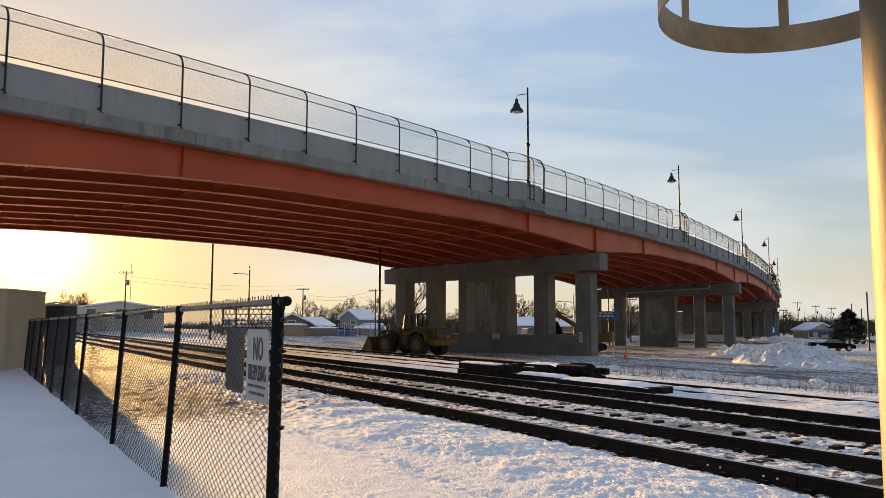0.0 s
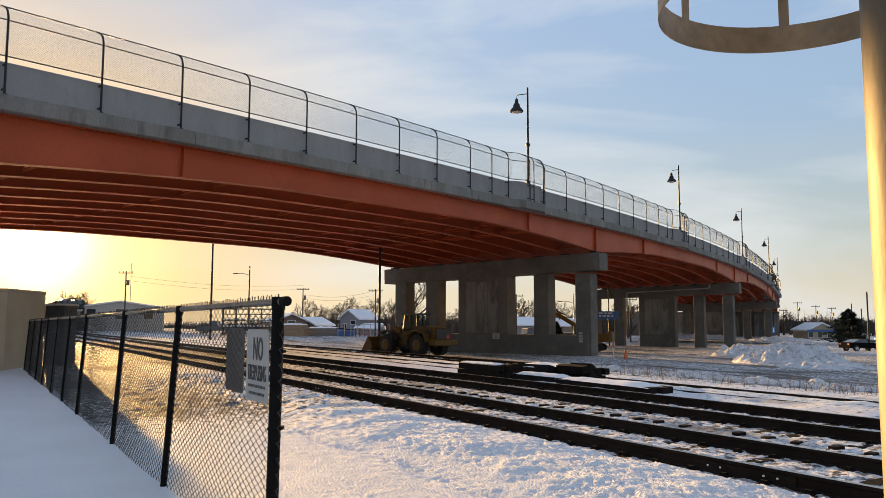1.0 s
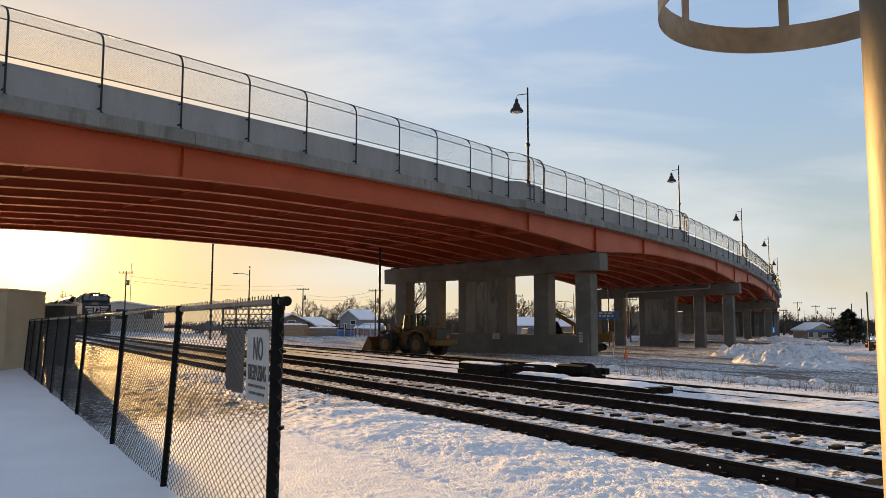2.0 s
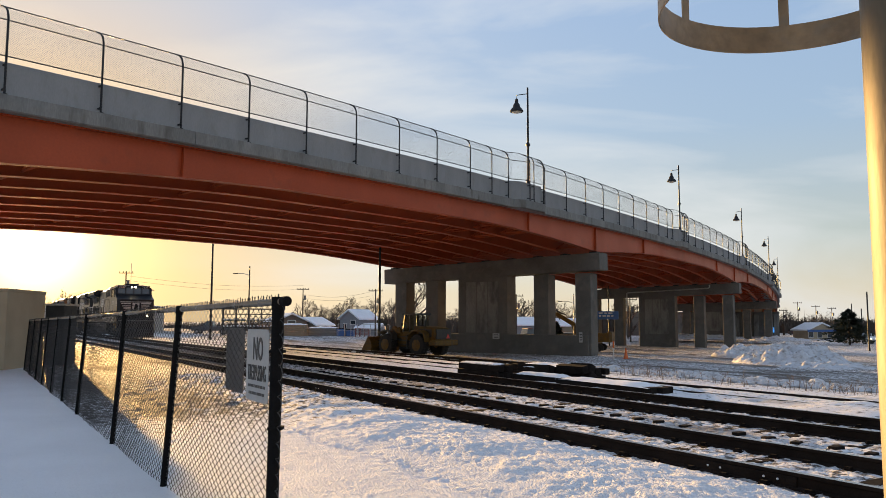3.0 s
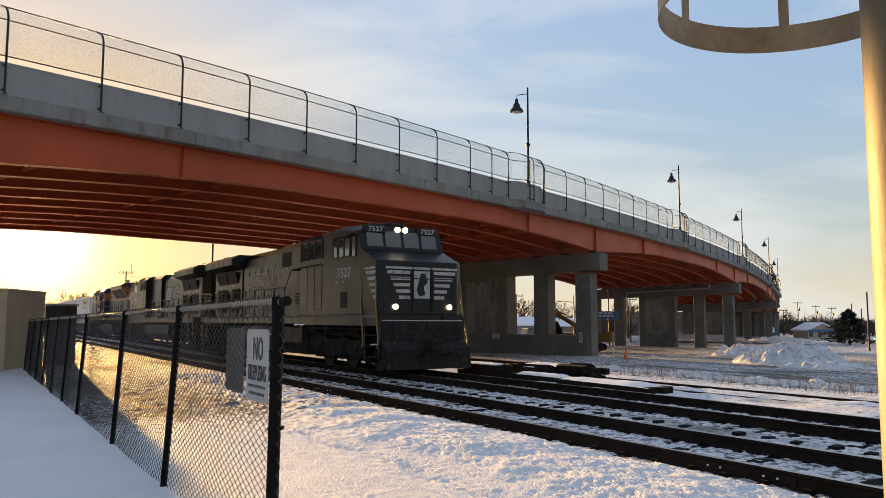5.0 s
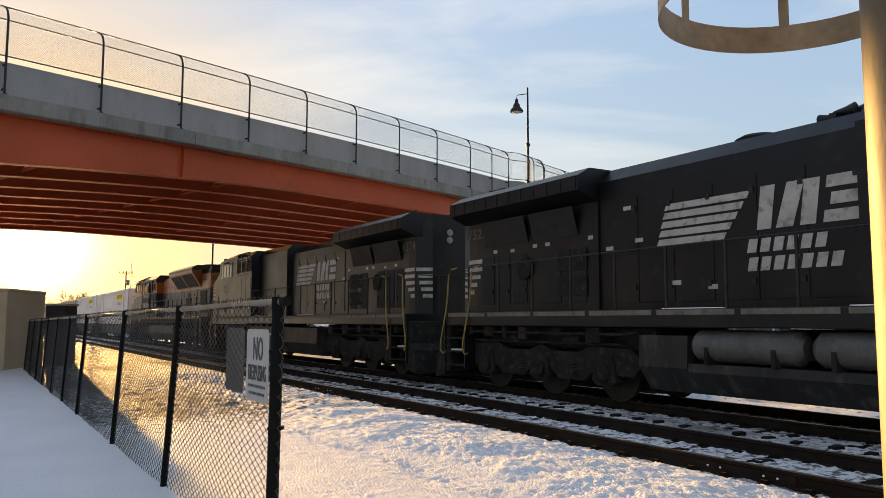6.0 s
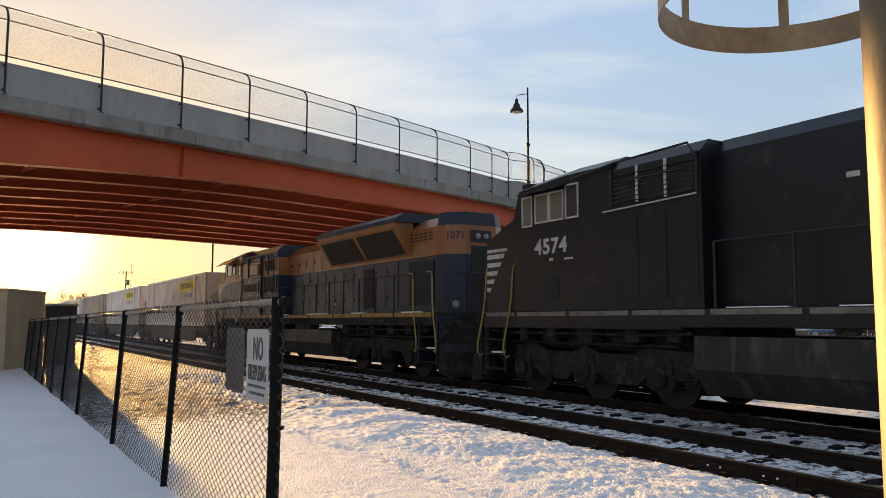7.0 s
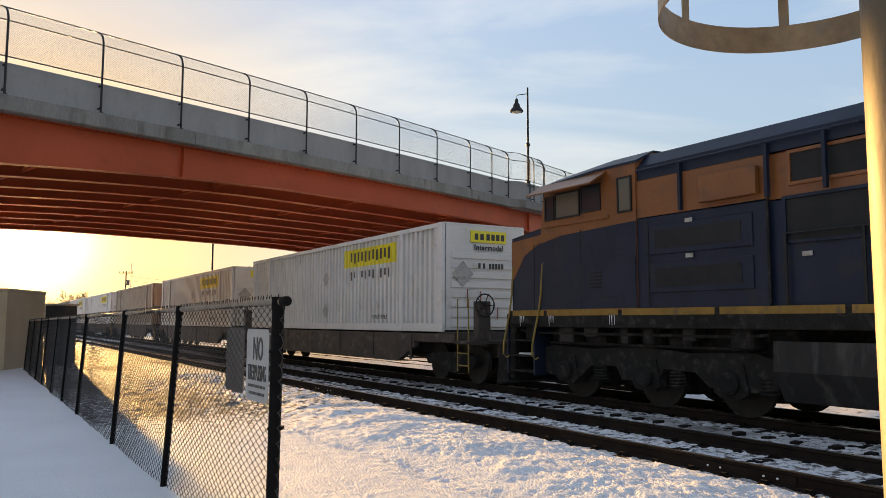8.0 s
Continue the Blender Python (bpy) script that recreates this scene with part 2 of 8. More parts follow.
# ---- ground ----
def build_ground():
    def steps(parts):
        out = []
        for a, b, h in parts:
            n = max(1, round((b - a) / h))
            out += [a + (b - a) * i / n for i in range(n)]
        return out + [parts[-1][1]]
    ds = steps([(-1500, -200, 130), (-200, -20, 12), (-20, 0, 1.0), (0, 2.2, 0.2), (2.2, 7.2, 0.04), (7.2, 13.5, 0.07), (13.5, 24, 0.35), (24, 60, 1.2), (60, 160, 5), (160, 500, 30), (500, 2600, 150)])
    ss = steps([(-1500, -300, 130), (-300, -40, 13), (-40, -3, 1.0), (-3, 12, 0.05), (12, 24, 0.11), (24, 60, 0.5), (60, 200, 3.5), (200, 600, 25), (600, 2600, 150)])
    # dirt: bare ground cover per vertex, raised between the rails for their shade
    verts, dirt = [], []
    for d in ds:
        for s in ss:
            z = ground_z(d, s)
            p = tr(d, s)
            q = Vector((p.x, p.y, 0))
            near = -25 < s < 70 and -4 < d < 60
            k = 0.0
            if near:
                if d < FENCE_D:                       # smooth drifted snow on the platform
                    z += 0.02 * noise.noise(q * 0.7)
                elif d < 6.9:                         # trodden snow, a low ridge thrown up beside the rails
                    edge = 4.55 + 0.28 * noise.noise(q * 0.4) + 0.12 * noise.noise(q * 1.4)
                    bank = min(1.0, max(0.0, (d - edge) / 1.1))
                    bank = bank * bank * (3 - 2 * bank)
                    ridge = bank * (1 - 0.5 * min(1.0, max(0.0, (d - 6.1) / 0.8)))
                    rut = math.exp(-((d - edge + 0.10) / 0.16) ** 2)
                    z += 0.135 * ridge * (0.9 + 0.3 * noise.noise(q * 1.3)) - 0.028 * rut * (0.6 + noise.noise(q * 1.2))
                    rough = 0.33 + 0.67 * max(bank, 0.7 * rut)
                    z += rough * (0.012 * noise.noise(q * 2.4) + 0.011 * noise.noise(q * 5.0) + 0.014 * noise.noise(q * 11) + 0.026 * noise.noise(q * 24))
                    # old footprints, softened
                    foot = noise.noise(q * 1.5 + Vector((7, 3, 0)))
                    z -= 0.05 * max(0.0, foot - 0.42) * (0.3 + 0.7 * bank)
                    far = min(1.0, max(0.0, (s - 9) / 6))
                    # cover grows darker with distance along the fence
                    k = 0.80 * far * (1 - 0.3 * bank) + 0.06 * bank
                    z += far * (0.02 * noise.noise(q * 2.0) + 0.02 * noise.noise(q * 5.0))
                elif d < 13.6:
                    z += 0.016 * noise.noise(q * 3.1) + 0.018 * noise.noise(q * 7.5) + 0.018 * noise.noise(q * 13)
                    z = min(z, -0.10)
                    # dirty snow, darkened further to carry the rails' shade
                    k = 0.60 + 0.18 * min(1.0, max(0.0, (s - 10) / 14))
                else:
                    z += 0.05 * noise.noise(q * 0.8) + 0.03 * noise.noise(q * 2.6)
            if d > 14:
                k = 0.42 + 0.30 * min(1.0, max(0.0, (d - 18.5) / 5.0))
                if d > 70:
                    k = 0.62
            verts.append((p.x, p.y, z))
            dirt.append(k)
    m = len(ss)
    faces = [(i * m + j, i * m + j + 1, (i + 1) * m + j + 1, (i + 1) * m + j) for i in range(len(ds) - 1) for j in range(m - 1)]
    me = bpy.data.meshes.new("ground")
    me.from_pydata(verts, [], faces)
    at = me.attributes.new("soil_shade", "FLOAT", "POINT")
    at.data.foreach_set("value", dirt)
    # snow, worn to wet asphalt and gravel where vehicles drive; rail shade painted in too
    g = mat("snow_ground", (0.80, 0.80, 0.82), 0.65, vary=0.05, scale=0.8, fine=34, bump=1.0, spec=0.06, bump_dist=0.04)
    nt = g.node_tree
    nd, lk = nt.nodes.new, nt.links.new
    b = nt.nodes["Principled BSDF"]
    old = b.inputs["Base Color"].links[0].from_socket
    atn = nd("ShaderNodeAttribute")
    atn.attribute_name = "soil_shade"
    tc = nd("ShaderNodeTexCoord")
    mp = nd("ShaderNodeMapping")
    mp.vector_type = "TEXTURE"
    mp.inputs["Rotation"].default_value = (0, 0, radians(TRAVEL))
    mp.inputs["Scale"].default_value = (4.0, 1.0, 1.0)
    lk(tc.outputs["Object"], mp.inputs["Vector"])
    n1, n2 = nd("ShaderNodeTexNoise"), nd("ShaderNodeTexNoise")
    n1.inputs["Scale"].default_value, n1.inputs["Detail"].default_value, n1.inputs["Roughness"].default_value = 0.55, 10, 0.62
    n2.inputs["Scale"].default_value, n2.inputs["Detail"].default_value = 14.0, 6
    lk(mp.outputs[0], n1.inputs["Vector"])
    lk(tc.outputs["Object"], n2.inputs["Vector"])
    add = nd("ShaderNodeMath")
    add.operation = "ADD"
    lk(n1.outputs["Fac"], add.inputs[0])
    sc = nd("ShaderNodeMath")
    sc.operation = "MULTIPLY_ADD"
    sc.inputs[1].default_value, sc.inputs[2].default_value = 0.40, -0.30
    lk(atn.outputs["Fac"], sc.inputs[0])
    lk(sc.outputs[0], add.inputs[1])
    mr = nd("ShaderNodeMapRange")
    mr.inputs[1].default_value, mr.inputs[2].default_value = 0.46, 0.60
    lk(add.outputs[0], mr.inputs[0])
    soil_shade = nd("ShaderNodeMix")
    soil_shade.data_type = "RGBA"
    soil_shade.inputs[6].default_value, soil_shade.inputs[7].default_value = (0.06, 0.052, 0.046, 1), (0.20, 0.175, 0.155, 1)
    lk(n2.outputs["Fac"], soil_shade.inputs[0])
    mx = nd("ShaderNodeMix")
    mx.data_type = "RGBA"
    # loose grit and ballast showing through, thickened where rail shade is painted in
    n3 = nd("ShaderNodeTexNoise")
    n3.inputs["Scale"].default_value, n3.inputs["Detail"].default_value, n3.inputs["Roughness"].default_value = 7.0, 8, 0.65
    lk(tc.outputs["Object"], n3.inputs["Vector"])
    lo = nd("ShaderNodeMath")
    lo.operation = "MULTIPLY_ADD"
    lo.inputs[1].default_value, lo.inputs[2].default_value = 0.36, -0.70
    lk(atn.outputs["Fac"], lo.inputs[0])
    ad2 = nd("ShaderNodeMath")
    ad2.operation = "ADD"
    lk(n3.outputs["Fac"], ad2.inputs[0])
    lk(lo.outputs[0], ad2.inputs[1])
    mr2 = nd("ShaderNodeMapRange")
    mr2.inputs[1].default_value, mr2.inputs[2].default_value = 0.0, 0.10
    lk(ad2.outputs[0], mr2.inputs[0])
    mxx = nd("ShaderNodeMath")
    mxx.operation = "MAXIMUM"
    lk(mr.outputs[0], mxx.inputs[0])
    lk(mr2.outputs[0], mxx.inputs[1])
    lk(mxx.outputs[0], mx.inputs[0])
    lk(old, mx.inputs[6])
    lk(soil_shade.outputs[2], mx.inputs[7])
    lk(mx.outputs[2], b.inputs["Base Color"])
    me.materials.append(g)
    me.shade_smooth()
    tagged(new("ground", me), "trodden snow over a gravel yard beside the tracks", "ground", kind="structure")


FENCE_D = 1.8
build_ground()


# ---- tracks ----
def build_track(name, d, s0, s1, label, sunk=0.0):
    t = thing(name, label, "track", kind="structure")
    prof = [(-0.038, 0), (0.038, 0), (0.036, -0.035), (0.010, -0.05), (0.010, -0.14), (0.07, -0.158), (0.07, -0.175),
            (-0.07, -0.175), (-0.07, -0.158), (-0.010, -0.14), (-0.010, -0.05), (-0.036, -0.035)]
    for side in (-0.755, 0.755):
        g = Geo()
        zs = ground_z(d, 0) + 0.17 - sunk
        a = [tr(d + side + x, s0, z + zs) for x, z in prof]
        b = [tr(d + side + x, s1, z + zs) for x, z in prof]
        g.prism(a, b)
        me = g.mesh("rail", [RAIL_RUST, RAIL_HEAD])
        for p in me.polygons:
            if p.normal.z > 0.9 and p.center.z > zs - 0.01:
                p.material_index = 1
        part("rail", me, None, t)
    return t


TRACKS = [build_track("track_1", D_NEAR, -40, 400, "snow-filled railway track with dark rusty rails"),
          build_track("track_2", D_MAIN, -120, 500, "snow-filled main railway track with dark rusty rails"),
          build_track("track_3", 16.0, -40, 300, "partly buried siding track in dirty snow", 0.135),
          build_track("track_4", 20.6, 26, 300, "partly buried siding track in dirty snow", 0.05)]


# ---- bridge ----
LAMP_S = [30.8 + 29.75 * i for i in range(6)]


def bay(s):
    """How far the outer edge steps out round each lamp."""
    d = min(abs(s - a) for a in LAMP_S)
    return 0.42 * min(1.0, max(0.0, (1.95 - d) / 0.75))


def stations(s0, s1, h):
    n = max(1, round((s1 - s0) / h))
    out = [s0 + (s1 - s0) * i / n for i in range(n + 1)]
    out += [a + e for a in LAMP_S for e in (-1.95, -1.2, 1.2, 1.95) if s0 < a + e < s1]
    return sorted(set(out))


BRIDGE_W = 19.6
CROSSFALL = 0.026
B0, B1 = -30.0, 250.0


def sweep(g, prof, s0, s1, h=3.0, outer=False):
    """Extrude an outline of (inward offset, height above ledge) along the bridge; heights may be functions of s."""
    rows = []
    for s in stations(s0, s1, h):
        z = deck_z(s)
        rows.append([bp(s, o - (bay(s) if outer and o < 0.6 else 0.0), z - CROSSFALL * o + (f(s) if callable(f) else f)) for o, f in prof])
    i0 = g.grid(rows, close=True)
    m = len(prof)
    g.f.append(tuple(range(i0 + m - 1, i0 - 1, -1)))
    e = i0 + (len(rows) - 1) * m
    g.f.append(tuple(range(e, e + m)))


FASCIA = mat("weathered_fascia_concrete", (0.23, 0.225, 0.21), 0.9, vary=0.3, scale=1.1, fine=22, bump=0.35, dirt=(0.12, 0.11, 0.095), dirt_amt=0.25, spec=0.2, per_object=0.10, stretch=(1, 1, 0.25))


def build_bridge():
    br = thing("bridge", "curved road overpass with orange steel girders and concrete parapet", "bridge")
    W = BRIDGE_W
    g = Geo()
    sweep(g, [(0.03, -0.06), (0.03, -0.55), (W - 0.35, -0.55), (W, -0.5), (W, -0.02), (W / 2, 0.1)], B0, B1, outer=True)
    part("deck", g, CONCRETE, br, "grey concrete deck slab with weathered edge")
    # near parapet in panels between the joints
    cuts = [B0, -6.1]
    for a in LAMP_S:
        cuts += [a - 2.0, a + 2.0]
    cuts.append(B1)
    for a, b in zip(cuts, cuts[1:]):
        g = Geo()
        top = 1.10 if b - a < 4.5 else 1.04
        sweep(g, [(0.12, -0.055), (0.12, top - 0.03), (0.15, top), (0.44, top), (0.47, -0.055)], a + 0.012, b - 0.012, outer=True)
        part("parapet", g, CONCRETE, br)
    g = Geo()
    sweep(g, [(W - 0.45, -0.018), (W - 0.45, 1.0), (W - 0.1, 1.0), (W - 0.1, -0.018)], B0, B1)
    part("parapet", g, CONCRETE, br)
    # fascia below the ledge on which the fence stands, cast in lengths
    lengths = stations(B0, 190, 9.15)
    for a, b in zip(lengths, lengths[1:]):
        g = Geo()
        sweep(g, [(-0.16, -0.065), (-0.17, -0.08), (-0.17, -0.54), (-0.12, -0.58), (0.028, -0.58), (0.028, -0.05), (-0.12, -0.05)], a + 0.008, b - 0.008, outer=True)
        part("fascia", g, FASCIA, br)
    # thin raised white line along the parapet foot
    g = Geo()
    sweep(g, [(-0.02, -0.048), (0.06, -0.02), (0.119, -0.015), (0.119, -0.048)], -12, 170, outer=True)
    part("foot_line", g, SNOW, br)
    n = 9
    for i in range(n):
        o = 0.45 + (W - 0.9) * i / (n - 1)
        g = Geo()
        bot = lambda s: -0.5 - girder_depth(s)
        tf, bf = lambda s: -0.59, lambda s: bot(s) + 0.035
        sweep(g, [(o - 0.18, -0.556), (o + 0.18, -0.556), (o + 0.18, tf), (o + 0.012, tf), (o + 0.012, bf), (o + 0.19, bf),
                  (o + 0.19, bot), (o - 0.19, bot), (o - 0.19, bf), (o - 0.012, bf), (o - 0.012, tf), (o - 0.18, tf)], B0, B1, 1.5)
        gd = part("girder", g, ORANGE, br)
        if i == 0:
            for p in PIERS:
                for ds in (-10, 0, 10):
                    g = Geo()
                    s = p + ds
                    a = bp(s, o - 0.012, deck_z(s))
                    m = Matrix.Translation(a) @ Matrix.Rotation(-bridge_heading(s), 4, "Z")
                    g.box(-0.0, 0.16, -0.02, 0.02, bot(s) + 0.03, -0.59, m)
                    part("stiffener", g, ORANGE, gd)
    # cross frames between the girders
    step = (W - 0.9) / (n - 1)
    for s in stations(-13.5, 131.5, 7.5):
        for i in range(n - 1):
            o0, o1 = 0.45 + step * i + 0.02, 0.45 + step * (i + 1) - 0.02
            z = deck_z(s)
            g = Geo()
            zb, zt2 = z - 0.5 - girder_depth(s) + 0.2, z - 0.72
            for p, q in (((o0, zb), (o1, zb)), ((o0, zt2), (o1, zt2)), ((o0, zb), (o1, zt2)), ((o0, zt2), (o1, zb))):
                g.tube([bp(s, p[0], p[1] - CROSSFALL * p[0]), bp(s, q[0], q[1] - CROSSFALL * q[0])], 0.045, 4)
            part("cross_frame", g, ORANGE, br)
    return br


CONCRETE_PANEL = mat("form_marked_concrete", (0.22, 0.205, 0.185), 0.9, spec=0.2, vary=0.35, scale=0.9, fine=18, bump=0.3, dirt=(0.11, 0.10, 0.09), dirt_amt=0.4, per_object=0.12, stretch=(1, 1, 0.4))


def build_pier(s, k):
    """A bent: cap beam on four columns, a thick wall in the middle and a crash wall at the foot."""
    zt = deck_z(s) - 0.5 - girder_depth(s) - 0.12
    mid = bp(s, BRIDGE_W / 2)
    b = bridge_heading(s)
    gz = ground_at(mid.x, mid.y)
    # local x runs inwards across the bridge, y along it
    tilt = Matrix.Rotation(math.atan(CROSSFALL), 4, "Y")
    zt -= CROSSFALL * BRIDGE_W / 2
    m = Matrix.Translation((mid.x, mid.y, 0)) @ Matrix.Rotation(math.pi - b, 4, "Z")
    t = thing("bridge_pier", "concrete bridge pier with cap beam, columns and crash wall" if k == 0 else "concrete bridge pier with cap beam and tall columns", "bridge pier", m, group="bridge piers")
    g = Geo()
    hw = BRIDGE_W / 2 + 0.25
    up = Matrix.Translation((0, 0, zt)) @ tilt
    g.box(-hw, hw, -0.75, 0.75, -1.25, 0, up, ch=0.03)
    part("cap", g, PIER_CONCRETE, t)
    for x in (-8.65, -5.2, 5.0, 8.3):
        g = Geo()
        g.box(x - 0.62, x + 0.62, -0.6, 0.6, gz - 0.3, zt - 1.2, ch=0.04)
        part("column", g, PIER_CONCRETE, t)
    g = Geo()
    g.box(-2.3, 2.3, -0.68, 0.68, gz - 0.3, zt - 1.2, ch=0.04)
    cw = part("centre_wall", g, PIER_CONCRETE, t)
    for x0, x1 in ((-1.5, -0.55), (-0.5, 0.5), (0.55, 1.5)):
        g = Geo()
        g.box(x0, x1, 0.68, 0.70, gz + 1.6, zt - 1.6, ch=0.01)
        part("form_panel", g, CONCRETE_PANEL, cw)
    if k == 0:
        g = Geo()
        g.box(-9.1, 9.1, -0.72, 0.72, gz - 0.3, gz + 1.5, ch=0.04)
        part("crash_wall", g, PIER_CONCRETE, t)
    if k == 1:
        g = Geo()
        g.tube([(-6.6, 0.86, -0.1), (-6.6, 0.86, -0.42), (-6.4, 0.86, -0.5), (3.6, 0.86, -0.62), (3.8, 0.86, -0.7), (3.8, 0.86, -3.0)], 0.085, 10, r1=0.085)
        part("drain_pipe", g, GALV, t, "grey steel drain pipe", smooth=True, m=up)
    for i in range(9):
        o = -BRIDGE_W / 2 + 0.45 + (BRIDGE_W - 0.9) * i / 8
        g = Geo()
        g.box(o - 0.3, o + 0.3, -0.3, 0.3, -0.005, 0.13, up)
        part("bearing", g, DARK_STEEL, t)
    return t


BRIDGE = build_bridge()
for k, s in enumerate(PIERS[1:]):
    build_pier(s, k)


def build_abutment(s):
    """Where the bridge comes down: a concrete wall with pilasters that holds the ramp."""
    zt = deck_z(s) - 0.5 - girder_depth(s) - CROSSFALL * BRIDGE_W / 2
    mid = bp(s, BRIDGE_W / 2)
    gz = ground_at(mid.x, mid.y)
    t = thing("bridge_abutment", "concrete abutment wall holding the bridge ramp", "abutment", Matrix.Translation((mid.x, mid.y, 0)) @ Matrix.Rotation(math.pi - bridge_heading(s), 4, "Z"))
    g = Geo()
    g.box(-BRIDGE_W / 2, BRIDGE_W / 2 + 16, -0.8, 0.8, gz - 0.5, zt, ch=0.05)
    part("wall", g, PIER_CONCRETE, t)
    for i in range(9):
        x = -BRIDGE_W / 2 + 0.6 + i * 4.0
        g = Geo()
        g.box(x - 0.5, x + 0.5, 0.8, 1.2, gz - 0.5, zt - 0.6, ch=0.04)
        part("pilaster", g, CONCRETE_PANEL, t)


build_abutment(170)


# ---- fence and lamps on the bridge ----
WIRE_FAR = mat("bridge_mesh_wire", (0.05, 0.05, 0.052), 0.8, metal=0.0, spec=0.1, vary=0.2, scale=9)
POST_S = [3.05 * i - 9.15 for i in range(12)] + [26.6, 28.4]
for lamp_s in LAMP_S[:5]:
    POST_S += [lamp_s - 0.55, lamp_s - 0.05, lamp_s + 1.15] + [lamp_s + 2.1 + 3.05 * i for i in range(8)] + [lamp_s + 25.8, lamp_s + 27.4]
POST_S = [s for s in POST_S if s < 178]


def fence_profile(t):
    """Offset and height along the mesh, t from 0 (bottom rail) to 1 (top rail): upright, then bent inwards over the walk."""
    if t < 0.66:
        return 0.0, 1.16 + 1.15 * t / 0.66
    a = (t - 0.66) / 0.34
    return 0.45 * a * a, 2.31 + 0.59 * math.sin(a * 1.3)


def build_bridge_fence():
    t = thing("bridge_fence", "curved-top chain-link safety fence on dark steel posts", "fence")
    for s in POST_S:
        g = Geo()
        e = -0.07 - bay(s)
        pts = [bp(s, e, deck_z(s) - 0.05)] + [bp(s, e + fence_profile(k / 10)[0], deck_z(s) + fence_profile(k / 10)[1]) for k in range(11)]
        g.tube(pts, 0.036, 6)
        post = part("post", g, DARK_STEEL, t, smooth=True)
        m = Matrix.Translation(bp(s, e, deck_z(s))) @ Matrix.Rotation(-bridge_heading(s), 4, "Z")
        g = Geo()
        g.box(-0.07, 0.07, -0.06, 0.06, -0.049, -0.03, m)
        part("base_plate", g, DARK_STEEL, post)
        for z in (0.10, 0.88):
            g = Geo()
            g.box(-0.19, -0.03, -0.03, 0.03, z, z + 0.05, m)
            part("bracket", g, DARK_STEEL, post)
    for k in (0.0, 0.66, 1.0):
        o, h = fence_profile(k)
        g = Geo()
        g.tube([bp(s, o - 0.07 - bay(s), deck_z(s) + h) for s in stations(-12, 180, 3.0)], 0.022, 5)
        part("rail", g, DARK_STEEL, t)
    g = Geo()
    p, w = 0.075, 0.0027
    lean = 1.75 / 8
    n = int(150 / p)
    for i in range(n):
        for sgn in (-1, 1):
            rows = []
            for k in range(9):
                o, h = fence_profile(k / 8)
                s = -12 + i * p + sgn * k * lean
                a = bp(s, o - 0.07 - bay(s), deck_z(s) + h)
                rows.append(a)
            i0 = len(g.v)
            for a in rows:
                g.v += [(a.x - w, a.y - w, a.z), (a.x + w, a.y + w, a.z)]
            for k in range(8):
                g.f.append((i0 + 2 * k, i0 + 2 * k + 1, i0 + 2 * k + 3, i0 + 2 * k + 2))
    ob = new("chain_link_mesh", g.mesh("chain_link_mesh", WIRE_FAR, fix=False))
    ob.parent = t
    tagged(ob, "fine diamond wire mesh", kind="stuff")


build_bridge_fence()
LAMP_LENS = mat("lamp_lens", (0.6, 0.58, 0.5), 0.3)


def build_street_lamp():
    t = thing("street_lamp", "black bell-shaped street lamp on a tall bridge pole", "street lamp", group="bridge lamps")
    g = Geo()
    g.tube([(0, 0, 0.86), (0, 0, 1.25)], 0.14, 12, r1=0.11)
    g.tube([(0, 0, 1.25), (0, 0, 7.15)], 0.078, 12, r1=0.055)
    g.box(-0.13, 0.13, -0.06, 0.10, 3.4, 3.55)
    part("pole", g, DARK_STEEL, t, smooth=True)
    g = Geo()
    g.tube([(0, 0, 6.75), (-0.72, 0, 6.62), (-0.72, 0, 6.35)], 0.028, 8)
    part("arm", g, DARK_STEEL, t, smooth=True)
    g = Geo()
    g.lathe([(0.03, 6.4), (0.10, 6.36), (0.12, 6.12), (0.20, 6.02), (0.24, 5.85), (0.36, 5.72), (0.43, 5.58), (0.41, 5.55)][::-1], 20, Matrix.Translation((-0.72, 0, 0)))
    sh = part("shade", g, DARK_STEEL, t, smooth=True)
    g = Geo()
    g.lathe([(0.02, 5.44), (0.22, 5.49), (0.34, 5.565), (0.02, 5.57)], 18, Matrix.Translation((-0.72, 0, 0)))
    part("lens", g, LAMP_LENS, sh, smooth=True)
    return t


lamp = build_street_lamp()
for i, s in enumerate(LAMP_S):
    m = Matrix.Translation(bp(s, -0.06, deck_z(s) + 0.15)) @ Matrix.Rotation(radians(8), 4, "Z")
    if i == 0:
        lamp.matrix_basis = m
    else:
        copy_thing(lamp, m)

# ---- pole with ladder cage ----
POLE_STEEL = mat("weathered_galvanized_pole", (0.14, 0.115, 0.08), 0.6, metal=0.3, vary=0.18, scale=9, fine=60, bump=0.1, dirt=(0.09, 0.07, 0.05), dirt_amt=0.3, stretch=(1, 1, 0.3))
HOOP_STEEL = mat("brown_weathered_hoop_steel", (0.33, 0.22, 0.12), 0.5, metal=0.3, vary=0.35, scale=5, fine=30, bump=0.2, dirt=(0.24, 0.18, 0.12), dirt_amt=0.15)


